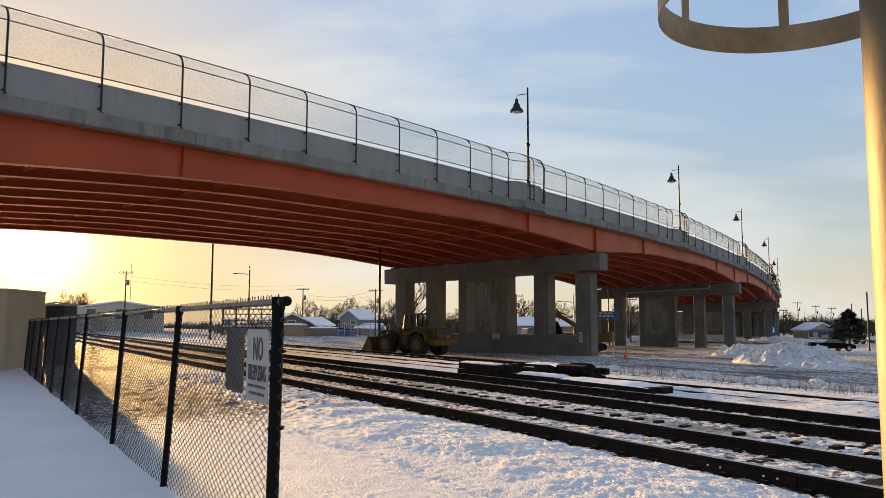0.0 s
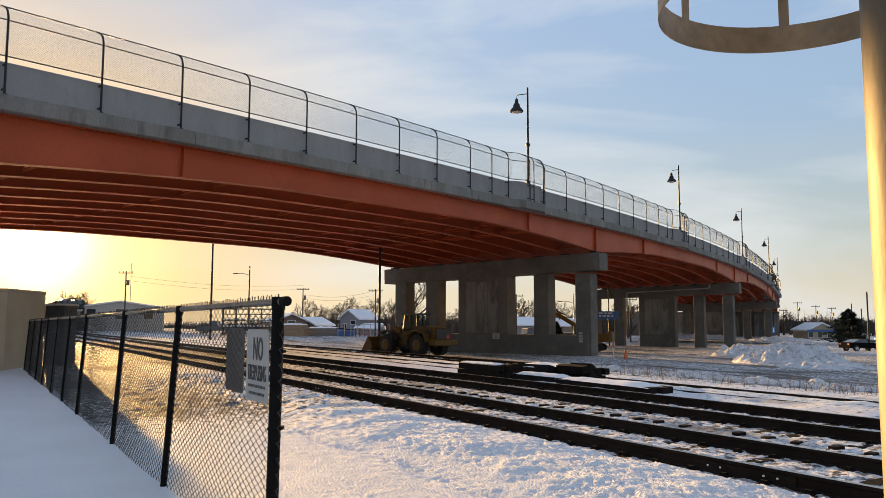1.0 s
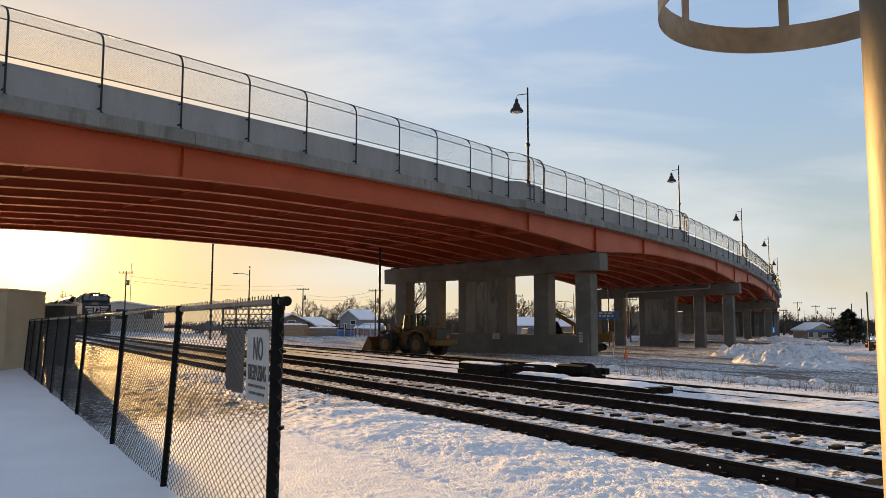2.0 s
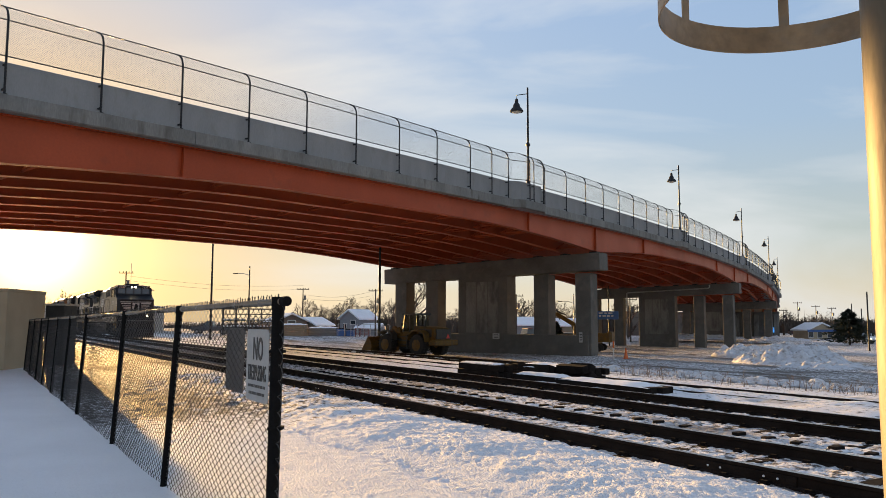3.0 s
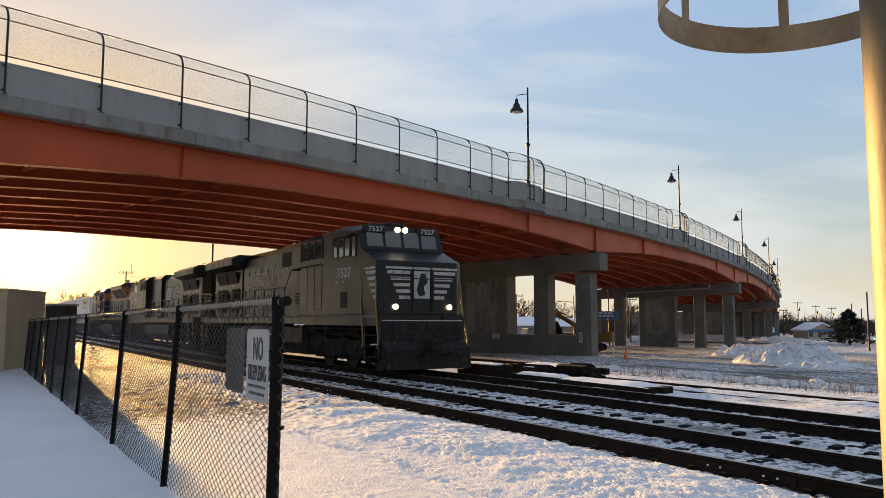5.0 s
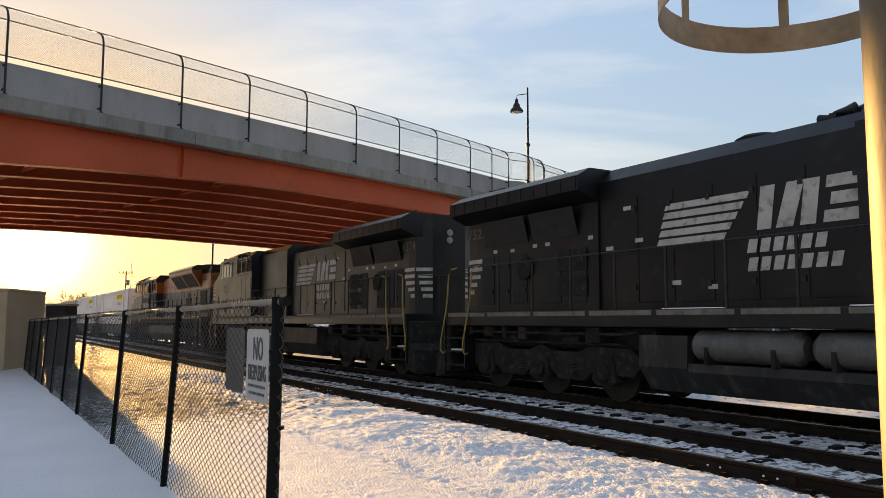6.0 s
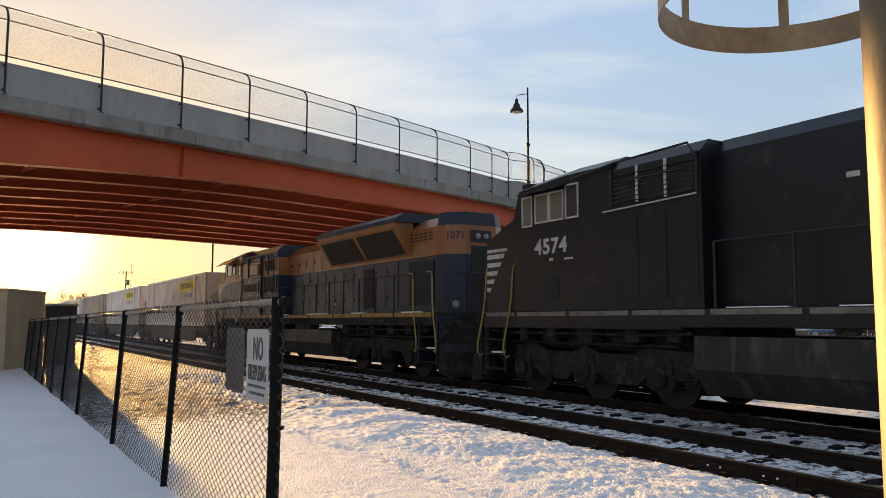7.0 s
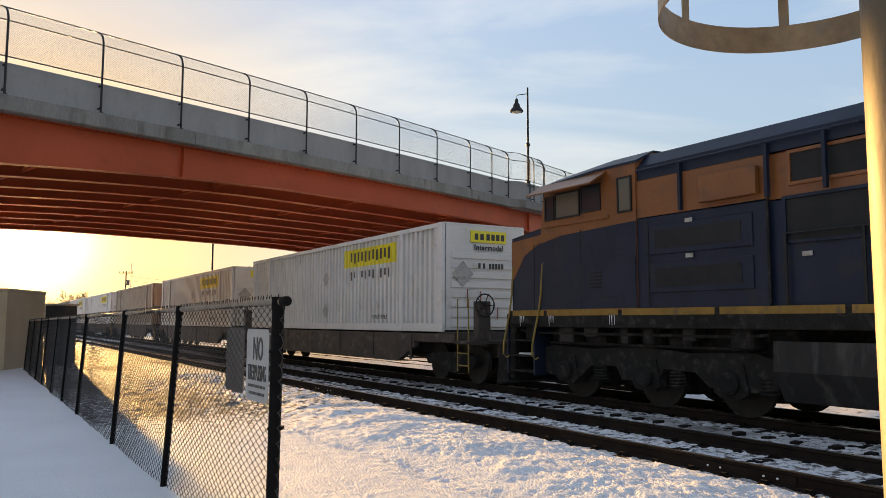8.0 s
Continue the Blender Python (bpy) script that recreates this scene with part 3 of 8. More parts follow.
def build_pole():
    t = thing("steel_pole", "weathered round steel pole with a hooped ladder cage", "pole")
    x, y = POLE
    g = Geo()
    g.tube([(x, y, -0.3), (x, y, 1.2), (x, y, 3.2), (x, y, 7.0)], 0.15, 48)
    part("shaft", g, POLE_STEEL, t, smooth=True)
    cx, cy, r, z0 = CAGE
    for k in range(3):
        g = Geo()
        za = z0 + 1.2 * k
        ring = []
        for i in range(65):
            a = 2 * math.pi * i / 64
            c, sn = math.cos(a), math.sin(a)
            ring.append([(cx + (r + e) * c, cy + (r + e) * sn, za + h) for e, h in ((0, 0), (0.006, 0), (0.006, 0.105), (0, 0.105))])
        g.grid(ring, close=True)
        part("hoop", g, HOOP_STEEL, t, smooth=True)
    for a in CAGE_BARS:
        c, sn = math.cos(radians(a)), math.sin(radians(a))
        m = Matrix.Translation((cx + (r + 0.009) * c, cy + (r + 0.009) * sn, 0)) @ Matrix.Rotation(radians(a), 4, "Z")
        g = Geo()
        g.box(-0.003, 0.003, -0.019, 0.019, z0 + 0.10, z0 + 2.45, m)
        part("strap", g, HOOP_STEEL, t)
    g = Geo()
    g.tube([(x - 0.02, y + 0.02, z0 + 0.15), (cx + r * 0.6, cy + 0.1, z0 + 0.15)], 0.02, 8)
    part("bracket", g, HOOP_STEEL, t)


POLE = (1.469, 2.325)
CAGE = (1.212, 2.53, 0.46, 2.60)
CAGE_BARS = (72, 124.5, 177, 230, 282, 20)
build_pole()

# ---- chain-link fence beside the platform ----
GROUND0 = -0.17
FENCE_POSTS = (0.0, 3.01, 6.28, 10.28, 12.85, 15.3, 17.9, 20.1, 22.6, 25.1)
FA = tr(1.905, 5.5)
GALV_WARM = mat("dull_galvanized_rail", (0.26, 0.22, 0.17), 0.5, metal=0.5, vary=0.3, scale=6)


def ftop(k):
    return 1.675 - 0.0055 * k


def fpt(k, z, out=0.0):
    """A point of the fence, k metres from its end post; between the line posts it leans towards the tracks."""
    lean = 0.008 * k + 0.012 * max(0.0, k) ** 0.5 + 0.02 + 0.085 * (1 - (z - GROUND0) / 1.84) * min(1.0, k / 3.0) - 0.02 * (z - GROUND0) / 1.84
    return FA + TU * k - TN * (lean + out) + Vector((0, 0, z))


def build_yard_fence():
    t = thing("chain_link_fence", "chain-link fence with dark posts and twisted top barbs", "fence")
    L = FENCE_POSTS[-1]
    for i, k in enumerate(FENCE_POSTS):
        g = Geo()
        r = 0.045 if i == 0 else 0.034
        g.tube([fpt(k, -0.35), fpt(k, ftop(k) - 0.02)], r, 14)
        post = part("post", g, POST_PAINT, t, smooth=True)
        g = Geo()
        g.tube([fpt(k, ftop(k) - 0.06), fpt(k, ftop(k) + 0.035)], r + 0.006, 12)
        part("cap", g, POST_PAINT, post, smooth=True)
    g = Geo()
    g.tube([fpt(-0.16, ftop(0)), fpt(L, ftop(L))], 0.026, 14)
    rail = part("top_rail", g, GALV_WARM, t, "round galvanized top rail", smooth=True)
    g = Geo()
    g.tube([fpt(-0.18, ftop(0)), fpt(-0.10, ftop(0))], 0.036, 14)
    part("rail_end", g, POST_PAINT, rail, smooth=True)
    for k in [0.35 + 0.62 * i for i in range(26)]:
        g = Geo()
        g.tube([fpt(k + 0.004 * j, ftop(k) + 0.03 * math.sin(j * 0.7), 0.03 * math.cos(j * 0.7)) for j in range(10)], 0.0032, 4)
        part("tie_wire", g, GALV, rail)
    for z in (0.2, 0.75, 1.3):
        g = Geo()
        g.box(-0.052, 0.052, -0.052, 0.052, z, z + 0.022, Matrix.Translation(FA))
        part("tension_band", g, POST_PAINT, t)
    # woven wires: each one zigzags up and hooks round its neighbours
    p, w, hz = 0.062, 0.0028, 0.034
    rng = random.Random(5)
    g = Geo()
    rad = [TU * w, TN * w * 1.2 - TU * w * 0.7, -TN * w * 1.2 - TU * w * 0.7]
    for i in range(int(L / p)):
        k0 = i * p
        sag = 0.012 * math.sin(i * 0.11) + rng.uniform(-0.002, 0.002)
        nz = int((ftop(k0) - GROUND0 + 0.03) / hz)
        prev = None
        for k in range(nz + 1):
            c = fpt(k0 + (p * 0.51 if (k + i) % 2 else -p * 0.51) + 0.004 * math.sin(k * 0.35 + i * 0.05), GROUND0 - 0.02 + k * hz, sag + (0.004 if (k + i) % 2 else -0.004))
            i0 = len(g.v)
            g.v += [tuple(c + v) for v in rad]
            if prev is not None:
                for j in range(3):
                    j2 = (j + 1) % 3
                    g.f.append((prev + j, prev + j2, i0 + j2, i0 + j))
            prev = i0
        tip = rng.uniform(-0.012, 0.012)
        for e in (-0.011, 0.011):
            i0 = len(g.v)
            for c in (fpt(k0 + e, ftop(k0) - 0.03, sag), fpt(k0 - e * 0.7 + tip, ftop(k0) + rng.uniform(0.038, 0.058), sag)):
                g.v += [tuple(c + v) for v in rad]
            for j in range(3):
                j2 = (j + 1) % 3
                g.f.append((i0 + j, i0 + j2, i0 + 3 + j2, i0 + 3 + j))
    ob = new("wire_mesh", g.mesh("wire_mesh", FENCE_WIRE, fix=False))
    ob.parent = t
    tagged(ob, "diamond-woven steel wire mesh", kind="stuff")
    # curled loose wire ends beyond the end post
    for k in range(16):
        g = Geo()
        z = -0.12 + k * 0.111
        g.tube([fpt(-0.04 - 0.085 * math.sin(j * 0.55), z + 0.055 * (1 - math.cos(j * 0.55)) + 0.006 * rng.uniform(-1, 1)) for j in range(7)], 0.0036, 5)
        part("wire_end", g, FENCE_WIRE, t)
    # loose loop of wire caught in the mesh
    g = Geo()
    g.tube([fpt(2.55 + 0.12 * math.cos(j * 0.5), 0.72 + 0.045 * math.sin(j * 0.5) - 0.012 * j, -0.06) for j in range(11)], 0.006, 5)
    part("wire_loop", g, FENCE_WIRE, t)


build_yard_fence()

SIGN_WHITE = mat("sign_white_enamel", (0.40, 0.39, 0.37), 0.5, vary=0.12, scale=4, dirt=(0.4, 0.36, 0.3), dirt_amt=0.1)
SIGN_BLACK = mat("sign_black_print", (0.05, 0.045, 0.04), 0.6, vary=0.2)
SIGN_BACK = mat("sign_dull_aluminium_back", (0.10, 0.095, 0.09), 0.6, metal=0.3, vary=0.3)


def text_mesh(body, size, depth=0.001, shear=0.0, bold=0.0, align="LEFT"):
    cu = bpy.data.curves.new("lettering", "FONT")
    cu.body, cu.size, cu.extrude, cu.shear, cu.offset, cu.align_x, cu.resolution_u = body, size, depth, shear, bold, align, 3
    cu.space_character = 1.0 + 3.2 * bold / size
    ob = bpy.data.objects.new("lettering", cu)
    scene.collection.objects.link(ob)
    dg = bpy.context.evaluated_depsgraph_get()
    me = bpy.data.meshes.new_from_object(ob.evaluated_get(dg))
    bpy.data.objects.remove(ob)
    return me


def lettering(body, size, material, m, parent, sx=1.0, bold=0.0, shear=0.0, align="LEFT", name="lettering"):
    me = text_mesh(body, size, 0.002, shear, bold, align)
    me.transform(Matrix.Diagonal((sx, 1, 1, 1)))
    me.materials.clear()
    me.materials.append(material)
    return part(name, me, None, parent, m=m)


def build_sign():
    """Hung on the mesh, facing the platform; x of its own space runs along the fence towards the end post."""
    face = -TN
    ex = Vector((0, 0, 1)).cross(face)
    base = Matrix.Translation(FA + TU * 0.34 + face * 0.04 + Vector((0, 0, 1.195))) @ Matrix(((ex.x, 0, face.x, 0), (ex.y, 0, face.y, 0), (0, 1, 0, 0), (0, 0, 0, 1)))
    t = thing("warning_sign", "white metal no trespassing sign wired to the fence", "sign", base)
    g = Geo()
    w, h = 0.27, 0.275
    o = [(-w + 0.03, -h), (w - 0.03, -h), (w, -h + 0.03), (w, h - 0.03), (w - 0.03, h), (-w + 0.03, h), (-w, h - 0.03), (-w, -h + 0.03)]
    g.prism([(x, y, -0.002) for x, y in o], [(x, y, 0.002) for x, y in o])
    part("plate", g, SIGN_WHITE, t)
    lettering("NO", 0.24, SIGN_BLACK, pose(0.02, 0.045, 0.004), t, 0.62, 0.004, align="CENTER")
    lettering("TRESPASSING", 0.17, SIGN_BLACK, pose(0, -0.115, 0.004), t, 0.44, 0.0, align="CENTER")
    for k, (ww, y) in enumerate(((0.21, -0.17), (0.19, -0.225))):
        g = Geo()
        x = -ww
        while x < ww:
            l = 0.02 + 0.03 * ((k * 7 + int(x * 100)) % 3) / 2
            g.box(x, min(ww, x + l), y, y + 0.022, 0.002, 0.004)
            x += l + 0.012
        part("print_line", g, SIGN_BLACK, t)
    for x in (-0.18, 0.18):
        for y in (-0.24, 0.24):
            g = Geo()
            g.tube([(x, y, -0.04), (x, y, 0.008)], 0.006, 6)
            part("bolt", g, GALV, t)
    # second plate on the track side, seen from behind
    c2 = FA + TU * 1.25 - face * 0.05 + Vector((0, 0, 1.20))
    t2 = thing("sign_plate", "dull metal sign plate seen from its back", "sign", base.copy())
    t2.matrix_basis.translation = c2
    g = Geo()
    g.prism([(x, y, -0.002) for x, y in o], [(x, y, 0.002) for x, y in o])
    part("plate", g, SIGN_BACK, t2)


build_sign()

BARK_DARK = mat("dark_grit", (0.035, 0.028, 0.023), 0.9, vary=0.3)
# ---- yard: loader, excavator, timber, snow ----
CAT_YELLOW = mat("machine_yellow_paint", (0.13, 0.068, 0.008), 0.6, spec=0.3, vary=0.3, scale=2, fine=25, bump=0.1, dirt=(0.06, 0.042, 0.025), dirt_amt=0.4)
RUBBER = mat("tyre_rubber", (0.018, 0.017, 0.016), 0.85, vary=0.3, scale=5, fine=40, bump=0.4)
MACHINE_DARK = mat("machine_dark_metal", (0.03, 0.028, 0.026), 0.6, vary=0.3, scale=3)
RED_LENS = mat("red_reflector", (0.5, 0.03, 0.02), 0.35)
WORN_STEEL = mat("worn_bucket_steel", (0.12, 0.10, 0.08), 0.6, metal=0.4, vary=0.4, scale=3, bump=0.2)


def tyre_mesh(r, w):
    g = Geo()
    m = Matrix.Rotation(math.pi / 2, 4, "X")
    g.lathe([(r * 0.52, -w / 2), (r * 0.9, -w / 2), (r, -w / 2 + 0.08), (r, w / 2 - 0.08), (r * 0.9, w / 2), (r * 0.52, w / 2)], 26, m)
    for k in range(22):
        a = 2 * math.pi * k / 22
        mm = Matrix.Rotation(a, 4, "Y") @ Matrix.Translation((r + 0.015, 0, 0))
        for sd in (-1, 1):
            g.box(-0.03, 0.03, min(0, sd * (w / 2 - 0.02)), max(0, sd * (w / 2 - 0.02)), -0.04 + sd * 0.05, 0.05 + sd * 0.05, mm)
    return g.mesh("tyre", RUBBER)


def rim_mesh(r, w):
    g = Geo()
    g.lathe([(0.05, -w / 2 - 0.02), (r * 0.3, -w / 2 - 0.02), (r * 0.34, -w / 2 + 0.08), (r * 0.46, -w / 2 + 0.1), (r * 0.54, -w / 2 - 0.005), (r * 0.54, w / 2 + 0.02), (r * 0.46, w / 2 + 0.012), (r * 0.4, w / 2 + 0.03), (r * 0.2, w / 2 + 0.05), (0.05, w / 2 + 0.05)], 20, Matrix.Rotation(math.pi / 2, 4, "X"))
    return g.mesh("rim", CAT_YELLOW, True)


def build_loader(x, y, z, heading):
    t = thing("wheel_loader", "dirty yellow wheel loader parked beside the bridge pier", "loader", pose(x, y, z, 0, 0, heading) @ Matrix.Scale(0.9, 4))
    R, W = 0.76, 0.6
    tm, rm = tyre_mesh(R, W), rim_mesh(R, W)
    for ax in (1.65, -1.65):
        for sd in (-1, 1):
            m = Matrix.Translation((ax, sd * 1.05, R)) @ (Matrix.Rotation(math.pi, 4, "Z") if sd > 0 else Matrix())
            ty = part("wheel", tm, None, t, m=m)
            part("rim", rm, None, ty)
    g = Geo()
    g.prism([(a, -0.55, b) for a, b in ((0.35, 0.6), (2.4, 0.6), (2.5, 1.1), (1.9, 1.75), (0.8, 1.75), (0.35, 1.3))], [(a, 0.55, b) for a, b in ((0.35, 0.6), (2.4, 0.6), (2.5, 1.1), (1.9, 1.75), (0.8, 1.75), (0.35, 1.3))])
    part("front_frame", g, CAT_YELLOW, t)
    g = Geo()
    o = [(-3.1, 0.7), (0.3, 0.7), (0.3, 1.35), (-0.9, 1.4), (-0.95, 2.15), (-2.6, 2.05), (-3.05, 1.95)]
    g.prism([(a, -0.82, b) for a, b in o], [(a, 0.82, b) for a, b in o])
    hood_ob = part("engine_hood", g, CAT_YELLOW, t)
    for sd in (-1, 1):
        g = Geo()
        g.box(-2.7, -1.4, min(sd * 0.82, sd * 0.84), max(sd * 0.82, sd * 0.84), 1.35, 1.9)
        part("grille", g, MACHINE_DARK, hood_ob)
        g = Geo()
        o = [(-2.5, 1.0), (-2.35, 1.55), (-1.95, 1.75), (-1.3, 1.75), (-0.9, 1.5), (-0.75, 1.15), (-0.7, 1.3), (-1.2, 1.86), (-2.05, 1.86), (-2.5, 1.6)]
        g.prism([(a, sd * 0.82, b) for a, b in o], [(a, sd * 1.35, b) for a, b in o])
        part("mudguard", g, CAT_YELLOW, t)
        g = Geo()
        o = [(0.95, 0.95), (1.05, 1.5), (1.35, 1.72), (1.95, 1.72), (2.3, 1.5), (2.35, 1.6), (2.0, 1.82), (1.3, 1.82), (0.95, 1.55)]
        g.prism([(a, sd * 0.75, b) for a, b in o], [(a, sd * 1.35, b) for a, b in o])
        part("mudguard", g, MACHINE_DARK, t)
        g = Geo()
        for k in range(4):
            g.box(-0.6, 0.2, sd * 1.15 - 0.12, sd * 1.15 + 0.12, 0.5 + 0.28 * k, 0.54 + 0.28 * k)
        g.box(-0.64, -0.58, sd * 1.15 - 0.12, sd * 1.15 + 0.12, 0.45, 1.5)
        part("ladder", g, MACHINE_DARK, t)
        # lift arm
        g = Geo()
        o = [(0.7, 1.9), (1.0, 2.05), (2.3, 1.3), (3.25, 0.55), (3.15, 0.35), (2.2, 0.95), (0.8, 1.65)]
        g.prism([(a, sd * 0.42, b) for a, b in o], [(a, sd * 0.62, b) for a, b in o])
        part("lift_arm", g, CAT_YELLOW, t)
        g = Geo()
        g.tube([(0.6, sd * 0.52, 1.1), (1.5, sd * 0.52, 1.25)], 0.09, 10)
        g.tube([(1.5, sd * 0.52, 1.25), (2.2, sd * 0.52, 1.3)], 0.05, 10)
        part("lift_ram", g, MACHINE_DARK, t)
        g = Geo()
        g.tube([(2.05, sd * 0.9, 1.85), (2.05, sd * 0.9, 2.2)], 0.03, 6)
        g.box(2.0, 2.15, sd * 0.9 - 0.14, sd * 0.9 + 0.14, 2.15, 2.35, ch=0.03)
        part("work_lamp", g, MACHINE_DARK, t)
    g = Geo()
    g.box(-3.45, -2.9, -1.25, 1.25, 0.75, 1.15, ch=0.08)
    part("counterweight", g, CAT_YELLOW, t)
    g = Geo()
    g.box(-3.14, -3.05, -0.75, 0.75, 1.2, 1.92)
    rg = part("radiator_grille", g, MACHINE_DARK, t)
    g = Geo()
    g.prism([(-3.16, -0.62, 1.25), (-3.16, -0.24, 1.25), (-3.16, -0.43, 1.6)], [(-3.145, -0.62, 1.25), (-3.145, -0.24, 1.25), (-3.145, -0.43, 1.6)])
    part("warning_triangle", g, RED_LENS, rg)
    # cab: posts, roof, panes
    g = Geo()
    g.box(-0.95, 0.35, -0.75, 0.75, 1.4, 1.75, ch=0.04)
    cab = part("cab", g, CAT_YELLOW, t)
    for px, pz in ((-0.92, 0.0), (0.3, 0.12), (-0.35, 0.0)):
        for sd in (-1, 1):
            g = Geo()
            g.tube([(px, sd * 0.70, 1.7), (px - pz, sd * 0.66, 2.98)], 0.075, 6)
            part("pillar", g, MACHINE_DARK, cab)
    g = Geo()
    g.box(-1.1, 0.4, -0.82, 0.82, 2.95, 3.08, ch=0.05)
    part("cab_roof", g, MACHINE_DARK, cab)
    for sd in (-1, 1):
        g = Geo()
        g.prism([(-0.88, sd * 0.70, 1.76), (0.26, sd * 0.70, 1.76), (0.16, sd * 0.67, 2.94), (-0.88, sd * 0.67, 2.94)], [(-0.88, sd * 0.69, 1.76), (0.26, sd * 0.69, 1.76), (0.16, sd * 0.66, 2.94), (-0.88, sd * 0.66, 2.94)])
        part("side_pane", g, PANE, cab)
    for x0, x1 in ((-0.93, -0.92), (0.27, 0.19)):
        g = Geo()
        g.prism([(x0, -0.66, 1.76), (x0, 0.66, 1.76), (x1, 0.62, 2.94), (x1, -0.62, 2.94)], [(x0 + 0.01, -0.66, 1.76), (x0 + 0.01, 0.66, 1.76), (x1 + 0.01, 0.62, 2.94), (x1 + 0.01, -0.62, 2.94)])
        part("end_pane", g, PANE, cab)
    g = Geo()
    g.tube([(-1.5, 0.4, 2.1), (-1.5, 0.4, 2.75), (-1.6, 0.4, 2.85)], 0.07, 10)
    part("exhaust_pipe", g, MACHINE_DARK, t)
    # bucket: curved shell with end plates
    g = Geo()
    prof = [(4.35, 0.06), (3.5, 0.06), (3.12, 0.18), (2.98, 0.55), (3.08, 0.95), (3.4, 1.22), (3.45, 1.28)]
    inner = [(a + 0.05, b + 0.05) for a, b in prof]
    g.grid([[(a, -1.45, b) for a, b in prof + inner[::-1]], [(a, 1.45, b) for a, b in prof + inner[::-1]]], close=True)
    for sd in (-1, 1):
        o = prof + [(4.0, 0.5)]
        g.prism([(a, sd * 1.45, b) for a, b in o], [(a, sd * 1.49, b) for a, b in o])
    part("bucket", g, CAT_YELLOW, t)
    g = Geo()
    g.box(4.2, 4.42, -1.5, 1.5, 0.03, 0.09)
    part("cutting_edge", g, WORN_STEEL, t)
    g = Geo()
    o = [(1.6, 1.6), (1.9, 2.1), (2.1, 2.1), (2.9, 1.1), (2.8, 1.0), (1.9, 1.7)]
    g.prism([(a, -0.1, b) for a, b in o], [(a, 0.1, b) for a, b in o])
    part("bell_crank", g, CAT_YELLOW, t)


def window_glass(name):
    m = bpy.data.materials.new(name)
    m.use_nodes = True
    b = m.node_tree.nodes["Principled BSDF"]
    b.inputs["Base Color"].default_value = (0.75, 0.8, 0.78, 1)
    b.inputs["Transmission Weight"].default_value = 1.0
    b.inputs["Roughness"].default_value = 0.05
    b.inputs["IOR"].default_value = 1.05
    return m


PANE = window_glass("machine_cab_glass")
build_loader(-2.0, 52.4, -0.68, 137)


def build_excavator(x, y, z, heading):
    t = thing("excavator", "yellow crawler excavator behind the bridge pier", "excavator", pose(x, y, z, 0, 0, heading) @ Matrix.Scale(0.75, 4))
    for sd in (-1, 1):
        g = Geo()
        o = [(-1.9, 0.45), (-1.7, 0.12), (-1.4, 0.02), (1.4, 0.02), (1.7, 0.12), (1.9, 0.45), (1.7, 0.75), (1.4, 0.85), (-1.4, 0.85), (-1.7, 0.75)]
        g.prism([(a, sd * 1.0, b) for a, b in o], [(a, sd * 1.5, b) for a, b in o])
        tk = part("crawler_track", g, RUBBER, t)
        for k in range(5):
            g = Geo()
            g.lathe([(0.2, -0.04), (0.2, 0.04)], 14, Matrix.Translation((-1.2 + 0.6 * k, sd * 1.52, 0.28)) @ Matrix.Rotation(math.pi / 2, 4, "X"))
            part("roller", g, MACHINE_DARK, tk)
    g = Geo()
    g.box(-0.7, 0.7, -0.9, 0.9, 0.55, 1.05)
    part("undercarriage", g, MACHINE_DARK, t)
    g = Geo()
    g.box(-2.6, 1.4, -1.35, 1.35, 1.05, 2.05, ch=0.12)
    up = part("house", g, CAT_YELLOW, t)
    for k in range(5):
        g = Geo()
        g.box(-2.3, -1.2, -1.37, -1.35, 1.25 + 0.14 * k, 1.33 + 0.14 * k)
        part("louvre", g, MACHINE_DARK, up)
    g = Geo()
    g.box(-2.75, -2.2, -1.3, 1.3, 1.0, 2.2, ch=0.2)
    part("counterweight", g, CAT_YELLOW, t)
    g = Geo()
    g.box(0.1, 1.5, 0.4, 1.3, 1.1, 2.9, ch=0.1)
    cab = part("cab", g, MACHINE_DARK, t)
    g = Geo()
    o = [(0.9, 1.6), (1.6, 3.2), (3.6, 4.4), (5.6, 4.0), (5.5, 3.75), (3.7, 3.95), (2.0, 2.9), (1.4, 1.5)]
    g.prism([(a, -0.55, b) for a, b in o], [(a, -0.05, b) for a, b in o])
    part("boom", g, CAT_YELLOW, t)
    g = Geo()
    o = [(5.0, 4.3), (5.5, 4.3), (4.6, 1.5), (4.3, 1.5), (4.9, 3.7)]
    g.prism([(a, -0.45, b) for a, b in o], [(a, -0.15, b) for a, b in o])
    part("stick", g, CAT_YELLOW, t)
    g = Geo()
    g.tube([(2.6, -0.3, 4.1), (4.2, -0.3, 4.75)], 0.1, 10)
    g.tube([(4.2, -0.3, 4.75), (5.25, -0.3, 4.6)], 0.05, 10)
    part("boom_ram", g, MACHINE_DARK, t)
    g = Geo()
    o = [(4.5, 1.6), (4.9, 1.2), (4.8, 0.6), (4.1, 0.2), (3.6, 0.5), (4.1, 0.9)]
    g.prism([(a, -0.8, b) for a, b in o], [(a, 0.2, b) for a, b in o])
    part("bucket", g, WORN_STEEL, t)


build_excavator(12.4, 66.0, -0.92, 160)


